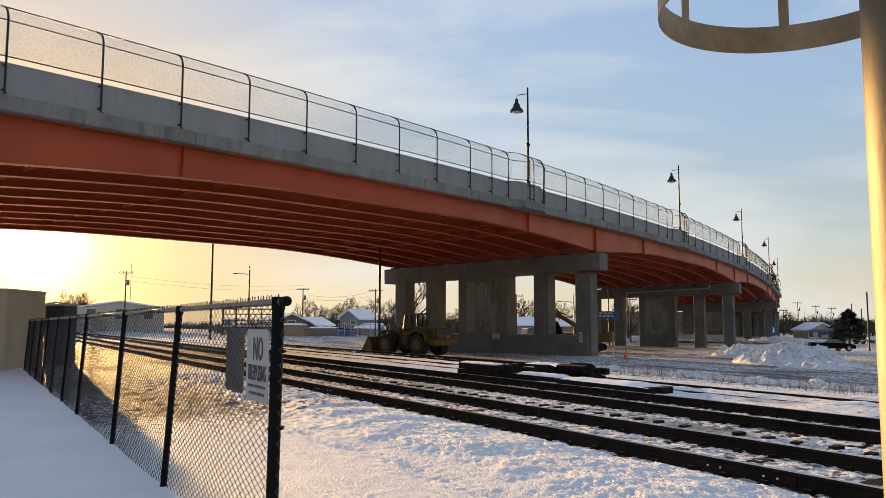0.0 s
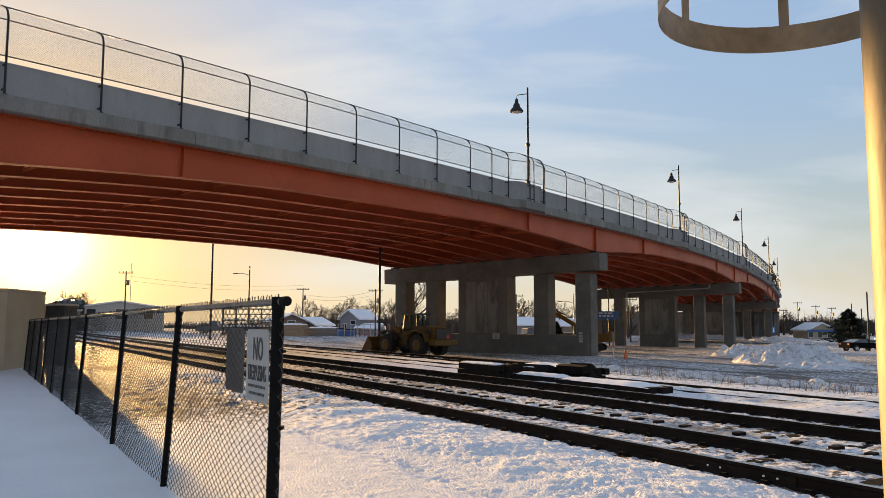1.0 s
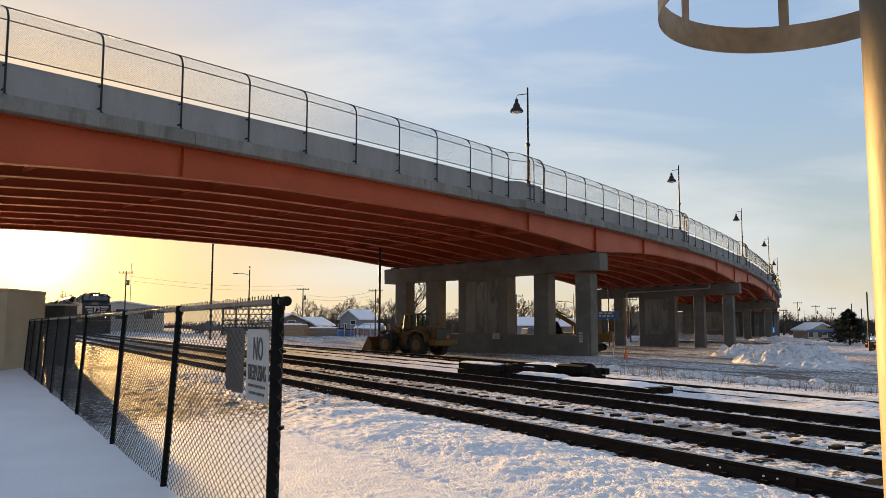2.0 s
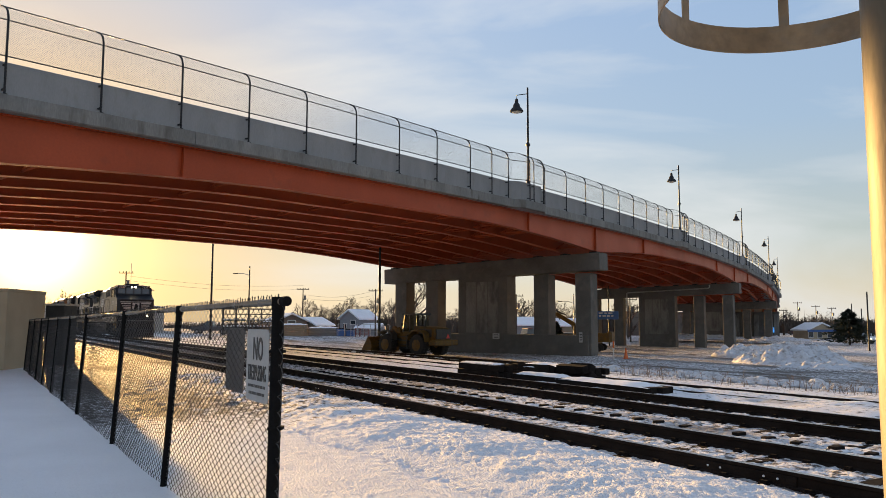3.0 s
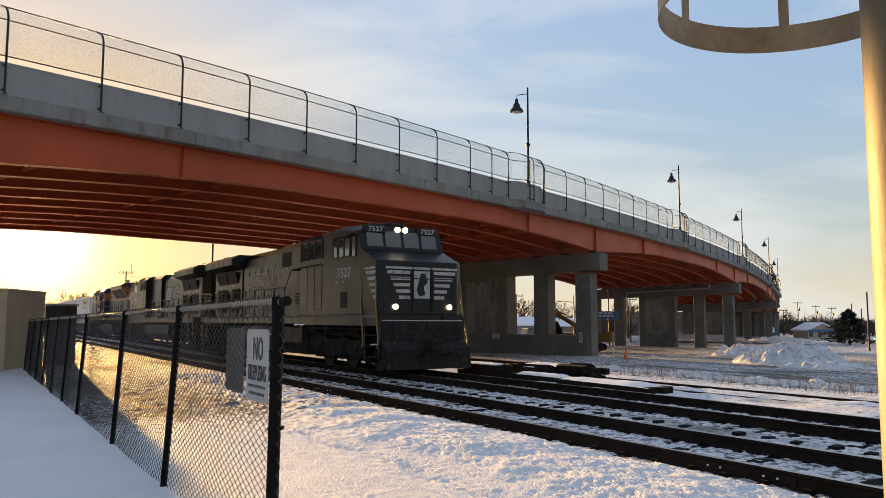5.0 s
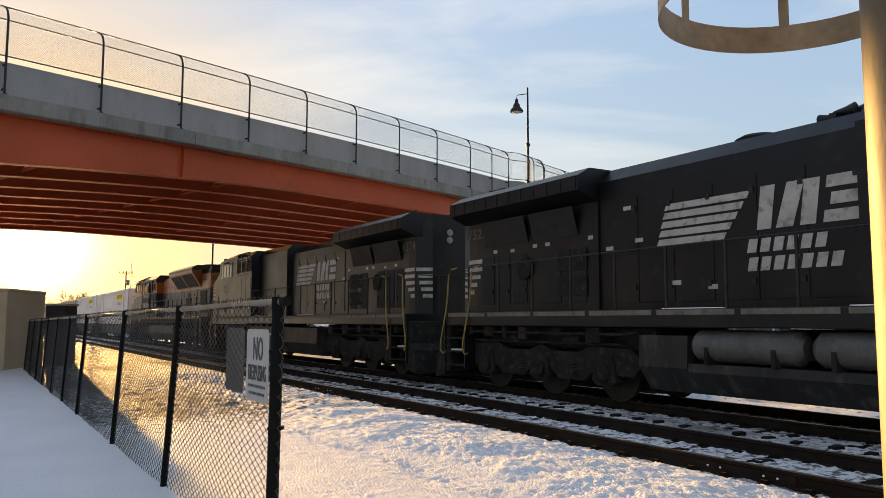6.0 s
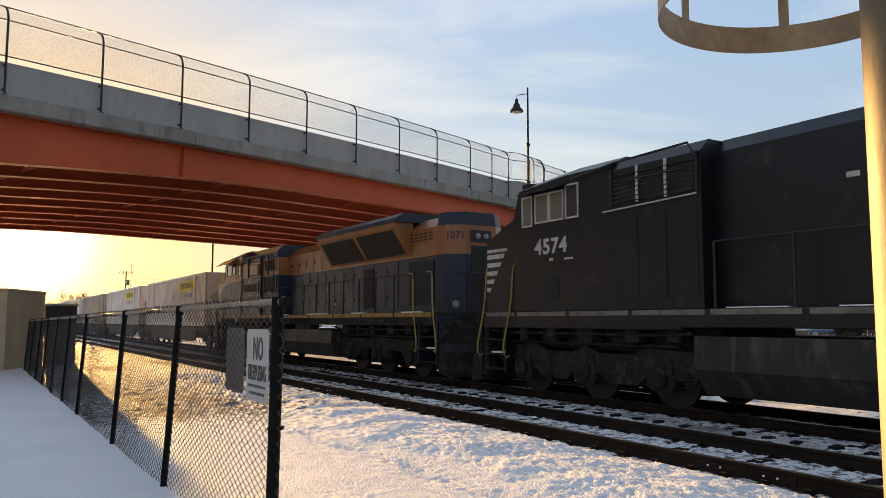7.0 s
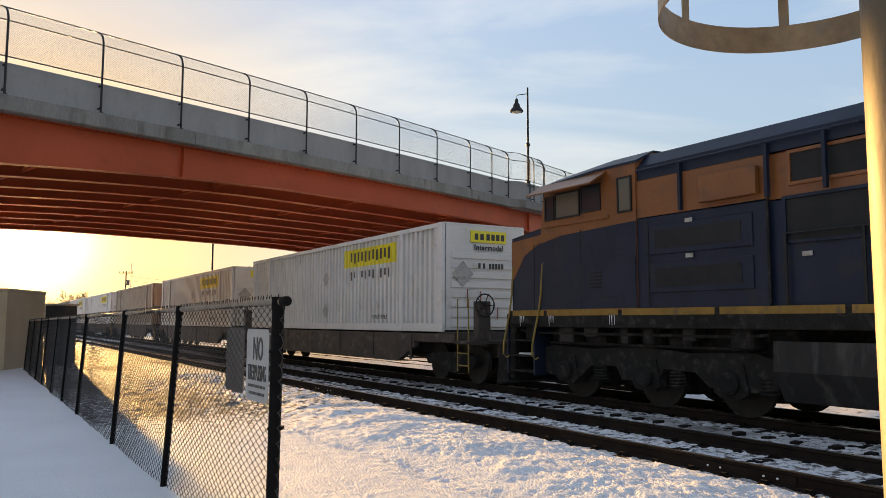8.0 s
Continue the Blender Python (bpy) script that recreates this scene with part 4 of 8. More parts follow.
def snow_cap(g, p, q, w, h, lift, rng):
    """A lumpy ridge of snow along a beam."""
    p, q = Vector(p), Vector(q)
    u = (q - p).normalized()
    n = Vector((u.y, -u.x, 0))
    rows = []
    cnt = max(4, int((q - p).length / 0.25))
    for i in range(cnt + 1):
        c = p + (q - p) * i / cnt
        k = min(1.0, 4.0 * min(i, cnt - i) / cnt + 0.15)
        hh = h * k * rng.uniform(0.6, 1.1)
        rows.append([c + n * (w * a * rng.uniform(0.85, 1.05)) + Vector((0, 0, lift + hh * b)) for a, b in ((-0.5, 0.0), (-0.4, 0.7), (-0.1, 1.0), (0.25, 0.9), (0.48, 0.0))])
    g.grid(rows)


def timber_stack(d, s, L, z, layers, across, sz, label, yaw=0.0, tumble=0.0, snow=0.06, bare=0.0):
    """Long dark beams lying beside the track, a little out of line, with snow on top."""
    rng = random.Random(int(d * 100 + s * 10))
    t = thing("timber_stack", label, "timber", Matrix.Translation(tr(d, s, z)) @ Matrix.Rotation(math.atan2(-TU.y, -TU.x) + radians(yaw), 4, "Z"))
    for k in range(layers):
        for j in range(across):
            g = Geo()
            a, e = rng.uniform(-0.25, 0.12), rng.uniform(-0.12, 0.25)
            h = sz * rng.uniform(0.9, 1.08) / 2
            g.box(a, L + e, -h, h, -h, h, ch=0.014)
            y = (j - (across - 1) / 2) * (sz + 0.025)
            m = Matrix.Translation((0, y, sz / 2 + k * (sz + 0.01) + 0.5 * tumble * sz * rng.random())) @ Matrix.Rotation(radians(rng.uniform(-1.5, 1.5) * (1 + 3 * tumble)), 4, "Z") @ Matrix.Rotation(radians(rng.uniform(-40, 40) * tumble), 4, "X")
            part("beam", g, TIE, t, m=m)
    if snow > 0:
        g = Geo()
        w = across * (sz + 0.02)
        rows = []
        n, q = max(8, int((L - bare) / 0.12)), 9
        for i in range(n + 1):
            row = []
            x = 0.02 + (L - bare - 0.04) * i / n
            for j in range(q):
                v = -0.5 + j / (q - 1)
                edge = min(1.0, 5 * (0.5 - abs(v)) + 0.1) * min(1.0, 6.0 * min(i, n - i) / n + 0.1)
                row.append((x, w * v * (1 + 0.06 * noise.noise((x * 3, j, d))), layers * (sz + 0.01) - 0.035 + snow * edge * (1 + 0.7 * noise.noise((x * 2.2, v * w * 2.2, d))) + 0.03 * edge))
            rows.append(row)
        g.grid(rows)
        part("snow_cover", g, SNOW, t, smooth=True)


LOT = "dark timber beams stacked in the snow beside the track"
ROW = "row of dark timber beams under a snow cover"
timber_stack(13.85, 21.7, 2.45, -0.20, 2, 2, 0.21, LOT, -1, snow=0.03)
timber_stack(14.55, 19.2, 0.9, -0.22, 2, 2, 0.2, "short dark beam ends tumbled in the snow", 9, 0.5, 0.04, 0.3)
timber_stack(15.6, 20.5, 3.2, -0.24, 2, 5, 0.2, ROW, 1, snow=0.05, bare=0.15)
timber_stack(14.95, 17.75, 0.8, -0.22, 2, 2, 0.23, "short dark beam ends tumbled in the snow", 6, 1.0, 0.0)
timber_stack(14.15, 19.0, 2.5, -0.22, 1, 2, 0.22, ROW, 2, snow=0.06, bare=0.25)
timber_stack(14.25, 17.0, 3.75, -0.26, 1, 3, 0.24, "long dark timber beams half buried under snow", -1.5, snow=0.05, bare=0.12)


def snow_heap(name, label, c, rx, ry, h, seed, n=46, rough=0.25, rot=0.0):
    """A dumped heap: lumpy, steep, dirty snow."""
    g = Geo()
    off = Vector((seed * 3.1, seed * 1.7, 0))
    rows = []
    for i in range(n + 1):
        row = []
        for j in range(n + 1):
            a, b = -1 + 2 * i / n, -1 + 2 * j / n
            r = math.hypot(a, b)
            p = Vector((a * rx, b * ry, 0))
            k = max(0.0, 1 - r) ** 0.8 * (1.0 + 0.55 * noise.noise(p * 0.45 + off))
            z = h * k + min(1.0, 3 * k) * (rough * noise.noise(p * 1.5 + off) + 0.4 * rough * noise.noise(p * 4 + off) + 0.2 * rough * noise.noise(p * 9 + off))
            row.append((p.x, p.y, max(-0.15, z - 0.05 if r < 1 else -0.15)))
        rows.append(row)
    g.grid(rows)
    me = g.mesh(name, DIRTY_SNOW, True, fix=False)
    ob = new(name, me)
    ob.matrix_basis = pose(c[0], c[1], c[2], 0, 0, rot)
    return tagged(ob, label, "snow heap")


snow_heap("snow_heap", "large ploughed heap of dirty snow in the yard", (21.30, 47.45, -0.90), 3.4, 3.6, 1.30, 1, 84, 0.42, 20)
snow_heap("snow_heap", "ploughed heap of dirty snow beside the pier", (23.12, 58.89, -0.90), 2.6, 2.8, 0.85, 4, 64, 0.45)
snow_heap("snow_heap", "low ploughed snow bank in the yard", (21.03, 42.73, -0.90), 2.6, 2.2, 0.35, 7, 40, 0.25)
snow_heap("snow_heap", "ploughed snow bank by the parked machines", (-16.56, 149.93, -0.92), 7.0, 4.0, 1.6, 9, 40, 0.3)
snow_heap("snow_heap", "ploughed snow bank behind the bridge piers", (38.91, 123.90, -0.92), 9.0, 5.0, 0.7, 11, 40, 0.3)
snow_heap("snow_heap", "small snow heap under the bridge end", (48.87, 112.96, -0.92), 4.0, 3.6, 0.4, 13, 36, 0.3)


def clods(label, spots, n, size, seed):
    """A windrow of loose snow lumps, too many to count."""
    rng = random.Random(seed)
    g = Geo()
    for i in range(n):
        a, b = rng.choice(spots)
        k = rng.random()
        x, y = a[0] + (b[0] - a[0]) * k + rng.gauss(0, 0.5), a[1] + (b[1] - a[1]) * k + rng.gauss(0, 0.45)
        z = ground_at(x, y)
        r = size * rng.uniform(0.35, 1.0) * (1.9 if rng.random() < 0.06 else 1.0)
        rows = []
        for e in range(5):
            ph = math.pi * e / 4
            rows.append([(x + r * 1.3 * math.sin(ph) * math.cos(w) * rng.uniform(0.8, 1.2), y + r * math.sin(ph) * math.sin(w) * rng.uniform(0.8, 1.2), z + r * 0.35 + r * 0.75 * math.cos(ph)) for w in [2 * math.pi * j / 6 for j in range(6)]])
        g.grid(rows, close=True)
    ob = new("snow_lumps", g.mesh("snow_lumps", DIRTY_SNOW, fix=False))
    tagged(ob, label, "snow", kind="stuff")


clods("windrow of broken snow lumps along the yard edge", [((6.96, 32.95, -0.60), (9.76, 29.18, -0.60)), ((9.93, 30.37, -0.60), (10.84, 24.29, -0.55)), ((11.94, 27.64, -0.60), (12.62, 22.48, -0.55)), ((6.74, 34.86, -0.65), (8.39, 31.60, -0.60))], 420, 0.16, 3)
clods("scattered small snow lumps around the tracks", [((3.12, 36.89, -0.60), (12.31, 23.75, -0.50)), ((-6.27, 47.06, -0.60), (0.49, 40.85, -0.60))], 160, 0.08, 8)

WEED = mat("dry_weed_stalk", (0.22, 0.15, 0.095), 0.9, vary=0.3)


def weeds():
    rng = random.Random(12)
    g = Geo()
    for a, b, n in (((6.62, 28.86, -0.50), (8.63, 23.08, -0.45), 60), ((9.90, 22.20, -0.45), (11.31, 20.15, -0.42), 55)):
        for i in range(n):
            k = rng.random()
            x, y = a[0] + (b[0] - a[0]) * k + rng.gauss(0, 0.5), a[1] + (b[1] - a[1]) * k + rng.gauss(0, 0.5)
            z = ground_at(x, y)
            h = rng.uniform(0.12, 0.5)
            dx, dy = rng.gauss(0, 0.12), rng.gauss(0, 0.12)
            g.tube([(x, y, z - 0.05), (x + dx * 0.4, y + dy * 0.4, z + h * 0.6), (x + dx, y + dy, z + h)], 0.008, 3, False, 0.003)
            for e in range(2):
                f = rng.uniform(0.4, 0.9)
                g.tube([(x + dx * f, y + dy * f, z + h * f), (x + dx * f + rng.gauss(0, 0.08), y + dy * f + rng.gauss(0, 0.08), z + h * f + 0.1)], 0.005, 3, False, 0.002)
    tagged(new("dry_weeds", g.mesh("dry_weeds", WEED, fix=False)), "dry brown weed stalks standing in snow", "weeds", kind="stuff")


weeds()
CONE_ORANGE = mat("orange_plastic", (0.65, 0.13, 0.02), 0.5, vary=0.15)


def marker_post(c, h, label):
    t = thing("marker_post", label, "marker post", pose(*c))
    g = Geo()
    g.tube([(0, 0, -0.1), (0, 0, h)], 0.045, 10)
    part("stake", g, WHITE_PAINT2, t)
    g = Geo()
    g.tube([(0, 0, h * 0.62), (0, 0, h + 0.01)], 0.05, 10)
    part("sleeve", g, CONE_ORANGE, t)


WHITE_PAINT2 = mat("white_stake_paint", (0.6, 0.58, 0.55), 0.6, vary=0.2)
marker_post((11.03, 50.22, -0.85), 1.15, "white stake with an orange sleeve in snow")
g = Geo()
g.lathe([(0.24, 0), (0.24, 0.03), (0.15, 0.03), (0.03, 0.7), (0.02, 0.71)], 14)
ob = new("traffic_cone", g.mesh("traffic_cone", CONE_ORANGE, True))
ob.matrix_basis = pose(*(12.17, 51.68, -0.88))
tagged(ob, "orange traffic cone standing in the snow", "cone")


# notices and drain pipe on the piers
def pier_notice(s, x, z, w, h, label):
    mid = bp(s, BRIDGE_W / 2)
    m = Matrix.Translation((mid.x, mid.y, 0)) @ Matrix.Rotation(math.pi - bridge_heading(s), 4, "Z")
    t = thing("notice_plate", label, "sign", m)
    g = Geo()
    g.box(x - w / 2, x + w / 2, 0.722, 0.735, z, z + h)
    part("plate", g, SIGN_WHITE, t)
    g = Geo()
    for k in range(3):
        g.box(x - w * 0.35, x + w * 0.35, 0.735, 0.739, z + h * (0.2 + 0.25 * k), z + h * (0.3 + 0.25 * k))
    part("print_line", g, SIGN_BLACK, t)


# ---- ties and plates of the two near tracks ----
def add_ties():
    g = Geo()
    g.box(-1.3, 1.3, -0.11, 0.11, -0.38, -0.178, ch=0.02)
    tie = g.mesh("tie", TIE)
    g = Geo()
    g.box(-0.15, 0.15, -0.06, 0.06, -0.18, -0.15)
    for a in (-0.12, 0.12):
        g.box(a - 0.03, a + 0.03, -0.035, 0.035, -0.155, -0.12)
    plate = g.mesh("tie_plate", TIE)
    g = Geo()
    g.box(-0.1, 0.1, -0.065, 0.065, -0.12, 0.03, ch=0.015)
    end = g.mesh("tie_end", TIE)
    rng = random.Random(21)
    rot = Matrix.Rotation(math.atan2(TN.y, TN.x), 4, "Z")
    for tk, d, s0 in ((TRACKS[0], D_NEAR, -3.0), (TRACKS[1], D_MAIN, -3.0)):
        for i in range(120):
            s = s0 + 0.52 * i + rng.uniform(-0.04, 0.04)
            p = tr(d + rng.uniform(-0.06, 0.06), s, rng.uniform(-0.02, 0.016))
            part("tie", tie, None, tk, m=Matrix.Translation(p) @ rot @ Matrix.Rotation(rng.uniform(-0.02, 0.02), 4, "Z"))
            if d == D_MAIN and s < 26 and rng.random() < 0.93:
                e = 10.02 + rng.uniform(-0.05, 0.05)
                part("tie_end", end, None, tk, m=Matrix.Translation(tr(e, s, min(-0.1, ground_z(e, s)) + rng.uniform(-0.005, 0.015))) @ rot @ Matrix.Rotation(rng.uniform(-0.3, 0.3), 4, "Z"))
            for sd in (-0.755, 0.755):
                part("tie_plate", plate, None, tk, m=Matrix.Translation(tr(d + sd, s, rng.uniform(-0.006, 0.006))) @ rot)


def joint_bar(tk, d, s):
    """A splice bar on the web of the near rail, four bolts with ice on their heads."""
    g = Geo()
    face = d - 0.755
    rot = Matrix.Translation(tr(face, s)) @ Matrix.Rotation(math.atan2(TN.y, TN.x), 4, "Z")
    g.box(-0.036, -0.008, -0.66, 0.66, -0.150, -0.045, rot, ch=0.006)
    jb = part("joint_bar", g, RAIL_RUST, tk)
    for e in (-0.45, -0.28, 0.28, 0.45):
        g = Geo()
        g.lathe([(0.012, 0.0), (0.012, 0.012), (0.007, 0.018)], 8, rot @ Matrix.Translation((-0.035, e, -0.095)) @ Matrix.Rotation(-math.pi / 2, 4, "Y"))
        part("bolt", g, SNOW, jb)


add_ties()
for joint_s in (5.7, 17.6):
    joint_bar(TRACKS[0], D_NEAR, joint_s)
pier_notice(41.5, -1.3, 0.22, 0.62, 0.42, "white notice plate bolted to the concrete pier")
pier_notice(41.5, -8.5, 0.05, 0.26, 0.75, "narrow white notice plate on a pier column")

# small litter on the near snow
g = Geo()
g.tube([(-1.48, 13.04, -0.14), (-1.52, 13.64, -0.12), (-1.70, 15.60, -0.28)], 0.012, 5, True, 0.006)
tagged(new("fallen_twig", g.mesh("fallen_twig", BARK_DARK, True)), "bare dark twig sticking out of the snow", "twig")


def grit():
    rng = random.Random(31)
    g = Geo()
    for i in range(110):
        near_rail = rng.random() < 0.9
        d = 6.88 + rng.gauss(0, 0.12) if near_rail else rng.uniform(4.3, 6.6)
        s = rng.uniform(0.5, 22)
        c = tr(d, s, ground_z(d, s) + 0.012)
        r = rng.uniform(0.007, 0.016) * (1.5 if near_rail else 0.8)
        rows = [[(c.x + r * e * math.cos(w) * rng.uniform(0.7, 1.3), c.y + r * e * math.sin(w) * rng.uniform(0.7, 1.3), c.z + h * r) for w in (0, 1.57, 3.14, 4.71)] for e, h in ((0.5, -0.6), (1, 0.1), (0.4, 0.9))]
        i0 = g.grid(rows, close=True)
        g.f.append((i0 + 8, i0 + 9, i0 + 10, i0 + 11))
    tagged(new("loose_grit", g.mesh("loose_grit", BARK_DARK, fix=False)), "loose dark ballast grit scattered over snow", "gravel", kind="stuff")


grit()

# ---- train ----
BLACK = mat("black_engine_paint", (0.0054, 0.0064, 0.0083), 0.38, spec=0.25, vary=0.4, scale=1.2, fine=25, bump=0.08, dirt=(0.017, 0.016, 0.0145), dirt_amt=0.12)
UNDER = mat("grimy_running_gear", (0.021, 0.0195, 0.018), 0.85, spec=0.15, vary=0.4, scale=3, fine=30, bump=0.3, dirt=(0.046, 0.041, 0.035), dirt_amt=0.28)
TANK = mat("dusty_fuel_tank", (0.024, 0.0225, 0.021), 0.6, spec=0.25, vary=0.35, scale=2, fine=20, bump=0.15, dirt=(0.06, 0.056, 0.052), dirt_amt=0.25, stretch=(1, 1, 0.3))
AIR_TANK = mat("worn_air_tank_paint", (0.085, 0.082, 0.078), 0.6, vary=0.35, scale=3, fine=20, bump=0.1, dirt=(0.10, 0.09, 0.08), dirt_amt=0.3)
SILL_PAINT = mat("grimy_sill_paint", (0.17, 0.15, 0.125), 0.75, spec=0.2, vary=0.35, scale=2, fine=20, dirt=(0.08, 0.07, 0.06), dirt_amt=0.35)
GRILLE = mat("black_grille", (0.008, 0.008, 0.008), 0.8, vary=0.3)
WHITE_PAINT = mat("engine_white_stripe", (0.40, 0.385, 0.36), 0.7, spec=0.2, vary=0.25, scale=3, dirt=(0.16, 0.145, 0.125), dirt_amt=0.25)
NAVY = mat("dark_blue_engine_paint", (0.010, 0.017, 0.037), 0.45, spec=0.27, vary=0.3, scale=1.2, fine=25, bump=0.08, dirt=(0.018, 0.02, 0.025), dirt_amt=0.2)
TANGERINE = mat("orange_engine_paint", (0.21, 0.072, 0.016), 0.42, vary=0.25, scale=1.2, fine=25, bump=0.08, dirt=(0.12, 0.05, 0.02), dirt_amt=0.25)
LETTER_DIM = mat("drab_lettering", (0.085, 0.075, 0.055), 0.6, vary=0.3)
YELLOW = mat("safety_yellow", (0.25, 0.17, 0.03), 0.5, vary=0.25, scale=4)
SILL_GOLD = mat("dull_gold_sill_stripe", (0.26, 0.14, 0.015), 0.6, vary=0.3, scale=3, dirt=(0.09, 0.06, 0.03), dirt_amt=0.25)
GLASS = glass("dark_cab_glass")
# paler copy of the cab glass: its tint stands in for daylight in the panes
LIT_GLASS = glass("daylit_cab_glass", (0.12, 0.12, 0.095), 0.08)
HEADLIGHT = mat("lit_headlight", (1.0, 0.86, 0.55), 0.3, emit=0.7)
LENS_OFF = mat("unlit_lamp_lens", (0.22, 0.22, 0.22), 0.15)
WHEEL_STEEL = mat("wheel_steel", (0.030, 0.026, 0.022), 0.7, metal=0.0, spec=0.2, vary=0.3)
CAP_SNOW = SNOW


def side_m(x, z, side, y, back=False):
    """Space of something flat on a flank: its x runs to the reader's right, y up, z outwards."""
    if side < 0:
        return Matrix(((1, 0, 0, x), (0, 0, -1, -y), (0, 1, 0, z), (0, 0, 0, 1)))
    return Matrix(((-1, 0, 0, x), (0, 0, 1, y), (0, 1, 0, z), (0, 0, 0, 1)))


def skew(g, x0, x1, z0, z1, side, y, t=0.008, slant=0.0):
    """A thin painted panel on a flank; x0 < x1 in the engine's own space, slant moves its top edge."""
    o = [(x0, z0), (x1, z0), (x1 + slant, z1), (x0 + slant, z1)]
    ya, yb = side * y, side * (y + t)
    g.prism([(a, ya, b) for a, b in o], [(a, yb, b) for a, b in o])


def wheel_mesh(r, w):
    g = Geo()
    m = Matrix.Rotation(math.pi / 2, 4, "X")
    g.lathe([(0.02, -w / 2 - 0.03), (0.12, -w / 2 - 0.03), (0.16, -w / 4), (r * 0.72, -w / 4), (r * 0.8, -w / 2), (r, -w / 2), (r, w / 3), (r + 0.03, w / 3), (r + 0.03, w / 2), (0.02, w / 2)], 28, m)
    return g.mesh("wheel", WHEEL_STEEL, True)


ENGINE_WHEEL = wheel_mesh(0.53, 0.14)
CAR_WHEEL = wheel_mesh(0.46, 0.14)


def engine_truck(parent, xc, axles, style):
    tk = part("truck", (lambda g: (g.box(-2.5, 2.5, -0.7, 0.7, 0.62, 0.98, Matrix.Translation((xc, 0, 0)), 0.04), g)[1])(Geo()), UNDER, parent)
    for a in axles:
        for sd in (-1, 1):
            m = Matrix.Translation((a, sd * 0.755, 0.53)) @ (Matrix.Rotation(math.pi, 4, "Z") if sd > 0 else Matrix())
            part("wheel", ENGINE_WHEEL, None, tk, m=m)
    for a in axles:
        g = Geo()
        g.box(a - 0.55, a + 0.75, -0.6, 0.6, 0.22, 0.95, ch=0.12)
        part("traction_motor", g, UNDER, tk)
    g = Geo()
    g.box(xc - 3.2, xc + 3.2, -1.0, 1.0, 0.98, 1.43, ch=0.05)
    part("underframe_box", g, UNDER, tk)
    for sd in (-1, 1):
        g = Geo()
        # side frame: long beam dipping between the pedestals
        if style == "bar":
            o = [(-3.05, 0.78), (-2.7, 1.02), (-1.6, 1.06), (-1.2, 0.92), (-0.4, 0.92), (0, 1.06), (0.4, 0.92), (1.2, 0.92), (1.6, 1.06), (2.7, 1.02), (3.05, 0.78),
                 (2.75, 0.50), (1.6, 0.52), (1.4, 0.36), (0.6, 0.36), (0.4, 0.52), (-0.4, 0.52), (-0.6, 0.36), (-1.4, 0.36), (-1.6, 0.52), (-2.75, 0.50)]
        else:
            o = [(-3.0, 0.9), (-2.5, 1.05), (-1.2, 1.0), (0, 1.1), (1.2, 1.0), (2.5, 1.05), (3.0, 0.9), (2.9, 0.5), (2.5, 0.42), (1.6, 0.45), (1.3, 0.68), (0.6, 0.7),
                 (0.45, 0.45), (-0.45, 0.45), (-0.6, 0.7), (-1.3, 0.68), (-1.6, 0.45), (-2.5, 0.42), (-2.9, 0.5)]
        g.prism([(xc + x, sd * 0.98, z) for x, z in o], [(xc + x, sd * 1.20, z) for x, z in o])
        sf = part("side_frame", g, UNDER, tk)
        for a in axles:
            g = Geo()
            o = [(-0.34, 0.40), (-0.25, 0.86), (0.25, 0.86), (0.34, 0.40), (0.2, 0.30), (-0.2, 0.30)]
            g.prism([(a + x, sd * 1.0, z) for x, z in o], [(a + x, sd * 1.24, z) for x, z in o])
            part("pedestal", g, UNDER, sf)
            g = Geo()
            g.lathe([(0.19, 0.0), (0.19, 0.09), (0.14, 0.12), (0.13, 0.11)], 16, Matrix.Translation((a, sd * 1.22, 0.55)) @ Matrix.Rotation(-sd * math.pi / 2, 4, "X"))
            part("axle_cap", g, UNDER, sf, smooth=True)
        for a in (axles[0] + 1.0, axles[1] + 1.0, axles[2] + 0.75):
            g = Geo()
            for k in range(5):
                g.tube([(a - 1.65 + 0.16 * math.cos(j * 0.785), sd * 1.12 + 0.10 * math.sin(j * 0.785), 0.40 + 0.06 * k + 0.0075 * j) for j in range(9)], 0.022, 5)
            part("spring", g, UNDER, sf)
        g = Geo()
        g.tube([(xc - 2.5, sd * 1.24, 1.10), (xc + 2.5, sd * 1.24, 1.10)], 0.025, 6)
        part("brake_pipe", g, UNDER, sf)
        for bx in (-1.0, 1.1):
            g = Geo()
            g.tube([(xc + bx - 0.3, sd * 1.13, 1.2), (xc + bx + 0.2, sd * 1.13, 1.2)], 0.13, 12)
            part("brake_cylinder", g, UNDER, sf, smooth=True)
    return tk


def underframe(parent, spans):
    """Pipes, valves and boxes hung under the walkway on both flanks."""
    rng = random.Random(17)
    for sd in (-1, 1):
        for x0, x1 in spans:
            g = Geo()
            g.tube([(x0, sd * 1.36, 1.34), (x0 + 0.4, sd * 1.36, 1.30), (x1 - 0.4, sd * 1.36, 1.30), (x1, sd * 1.36, 1.36)], 0.03, 6)
            pp = part("pipe_run", g, UNDER, parent)
            x = x0 + 0.3
            while x < x1 - 0.4:
                w = rng.uniform(0.15, 0.45)
                g = Geo()
                g.box(x, x + w, min(sd * 1.0, sd * 1.38), max(sd * 1.0, sd * 1.38), 1.10 + rng.uniform(0, 0.15), 1.43, ch=0.03)
                part("valve_box", g, UNDER if rng.random() < 0.75 else TANK, pp)
                x += w + rng.uniform(0.3, 0.9)


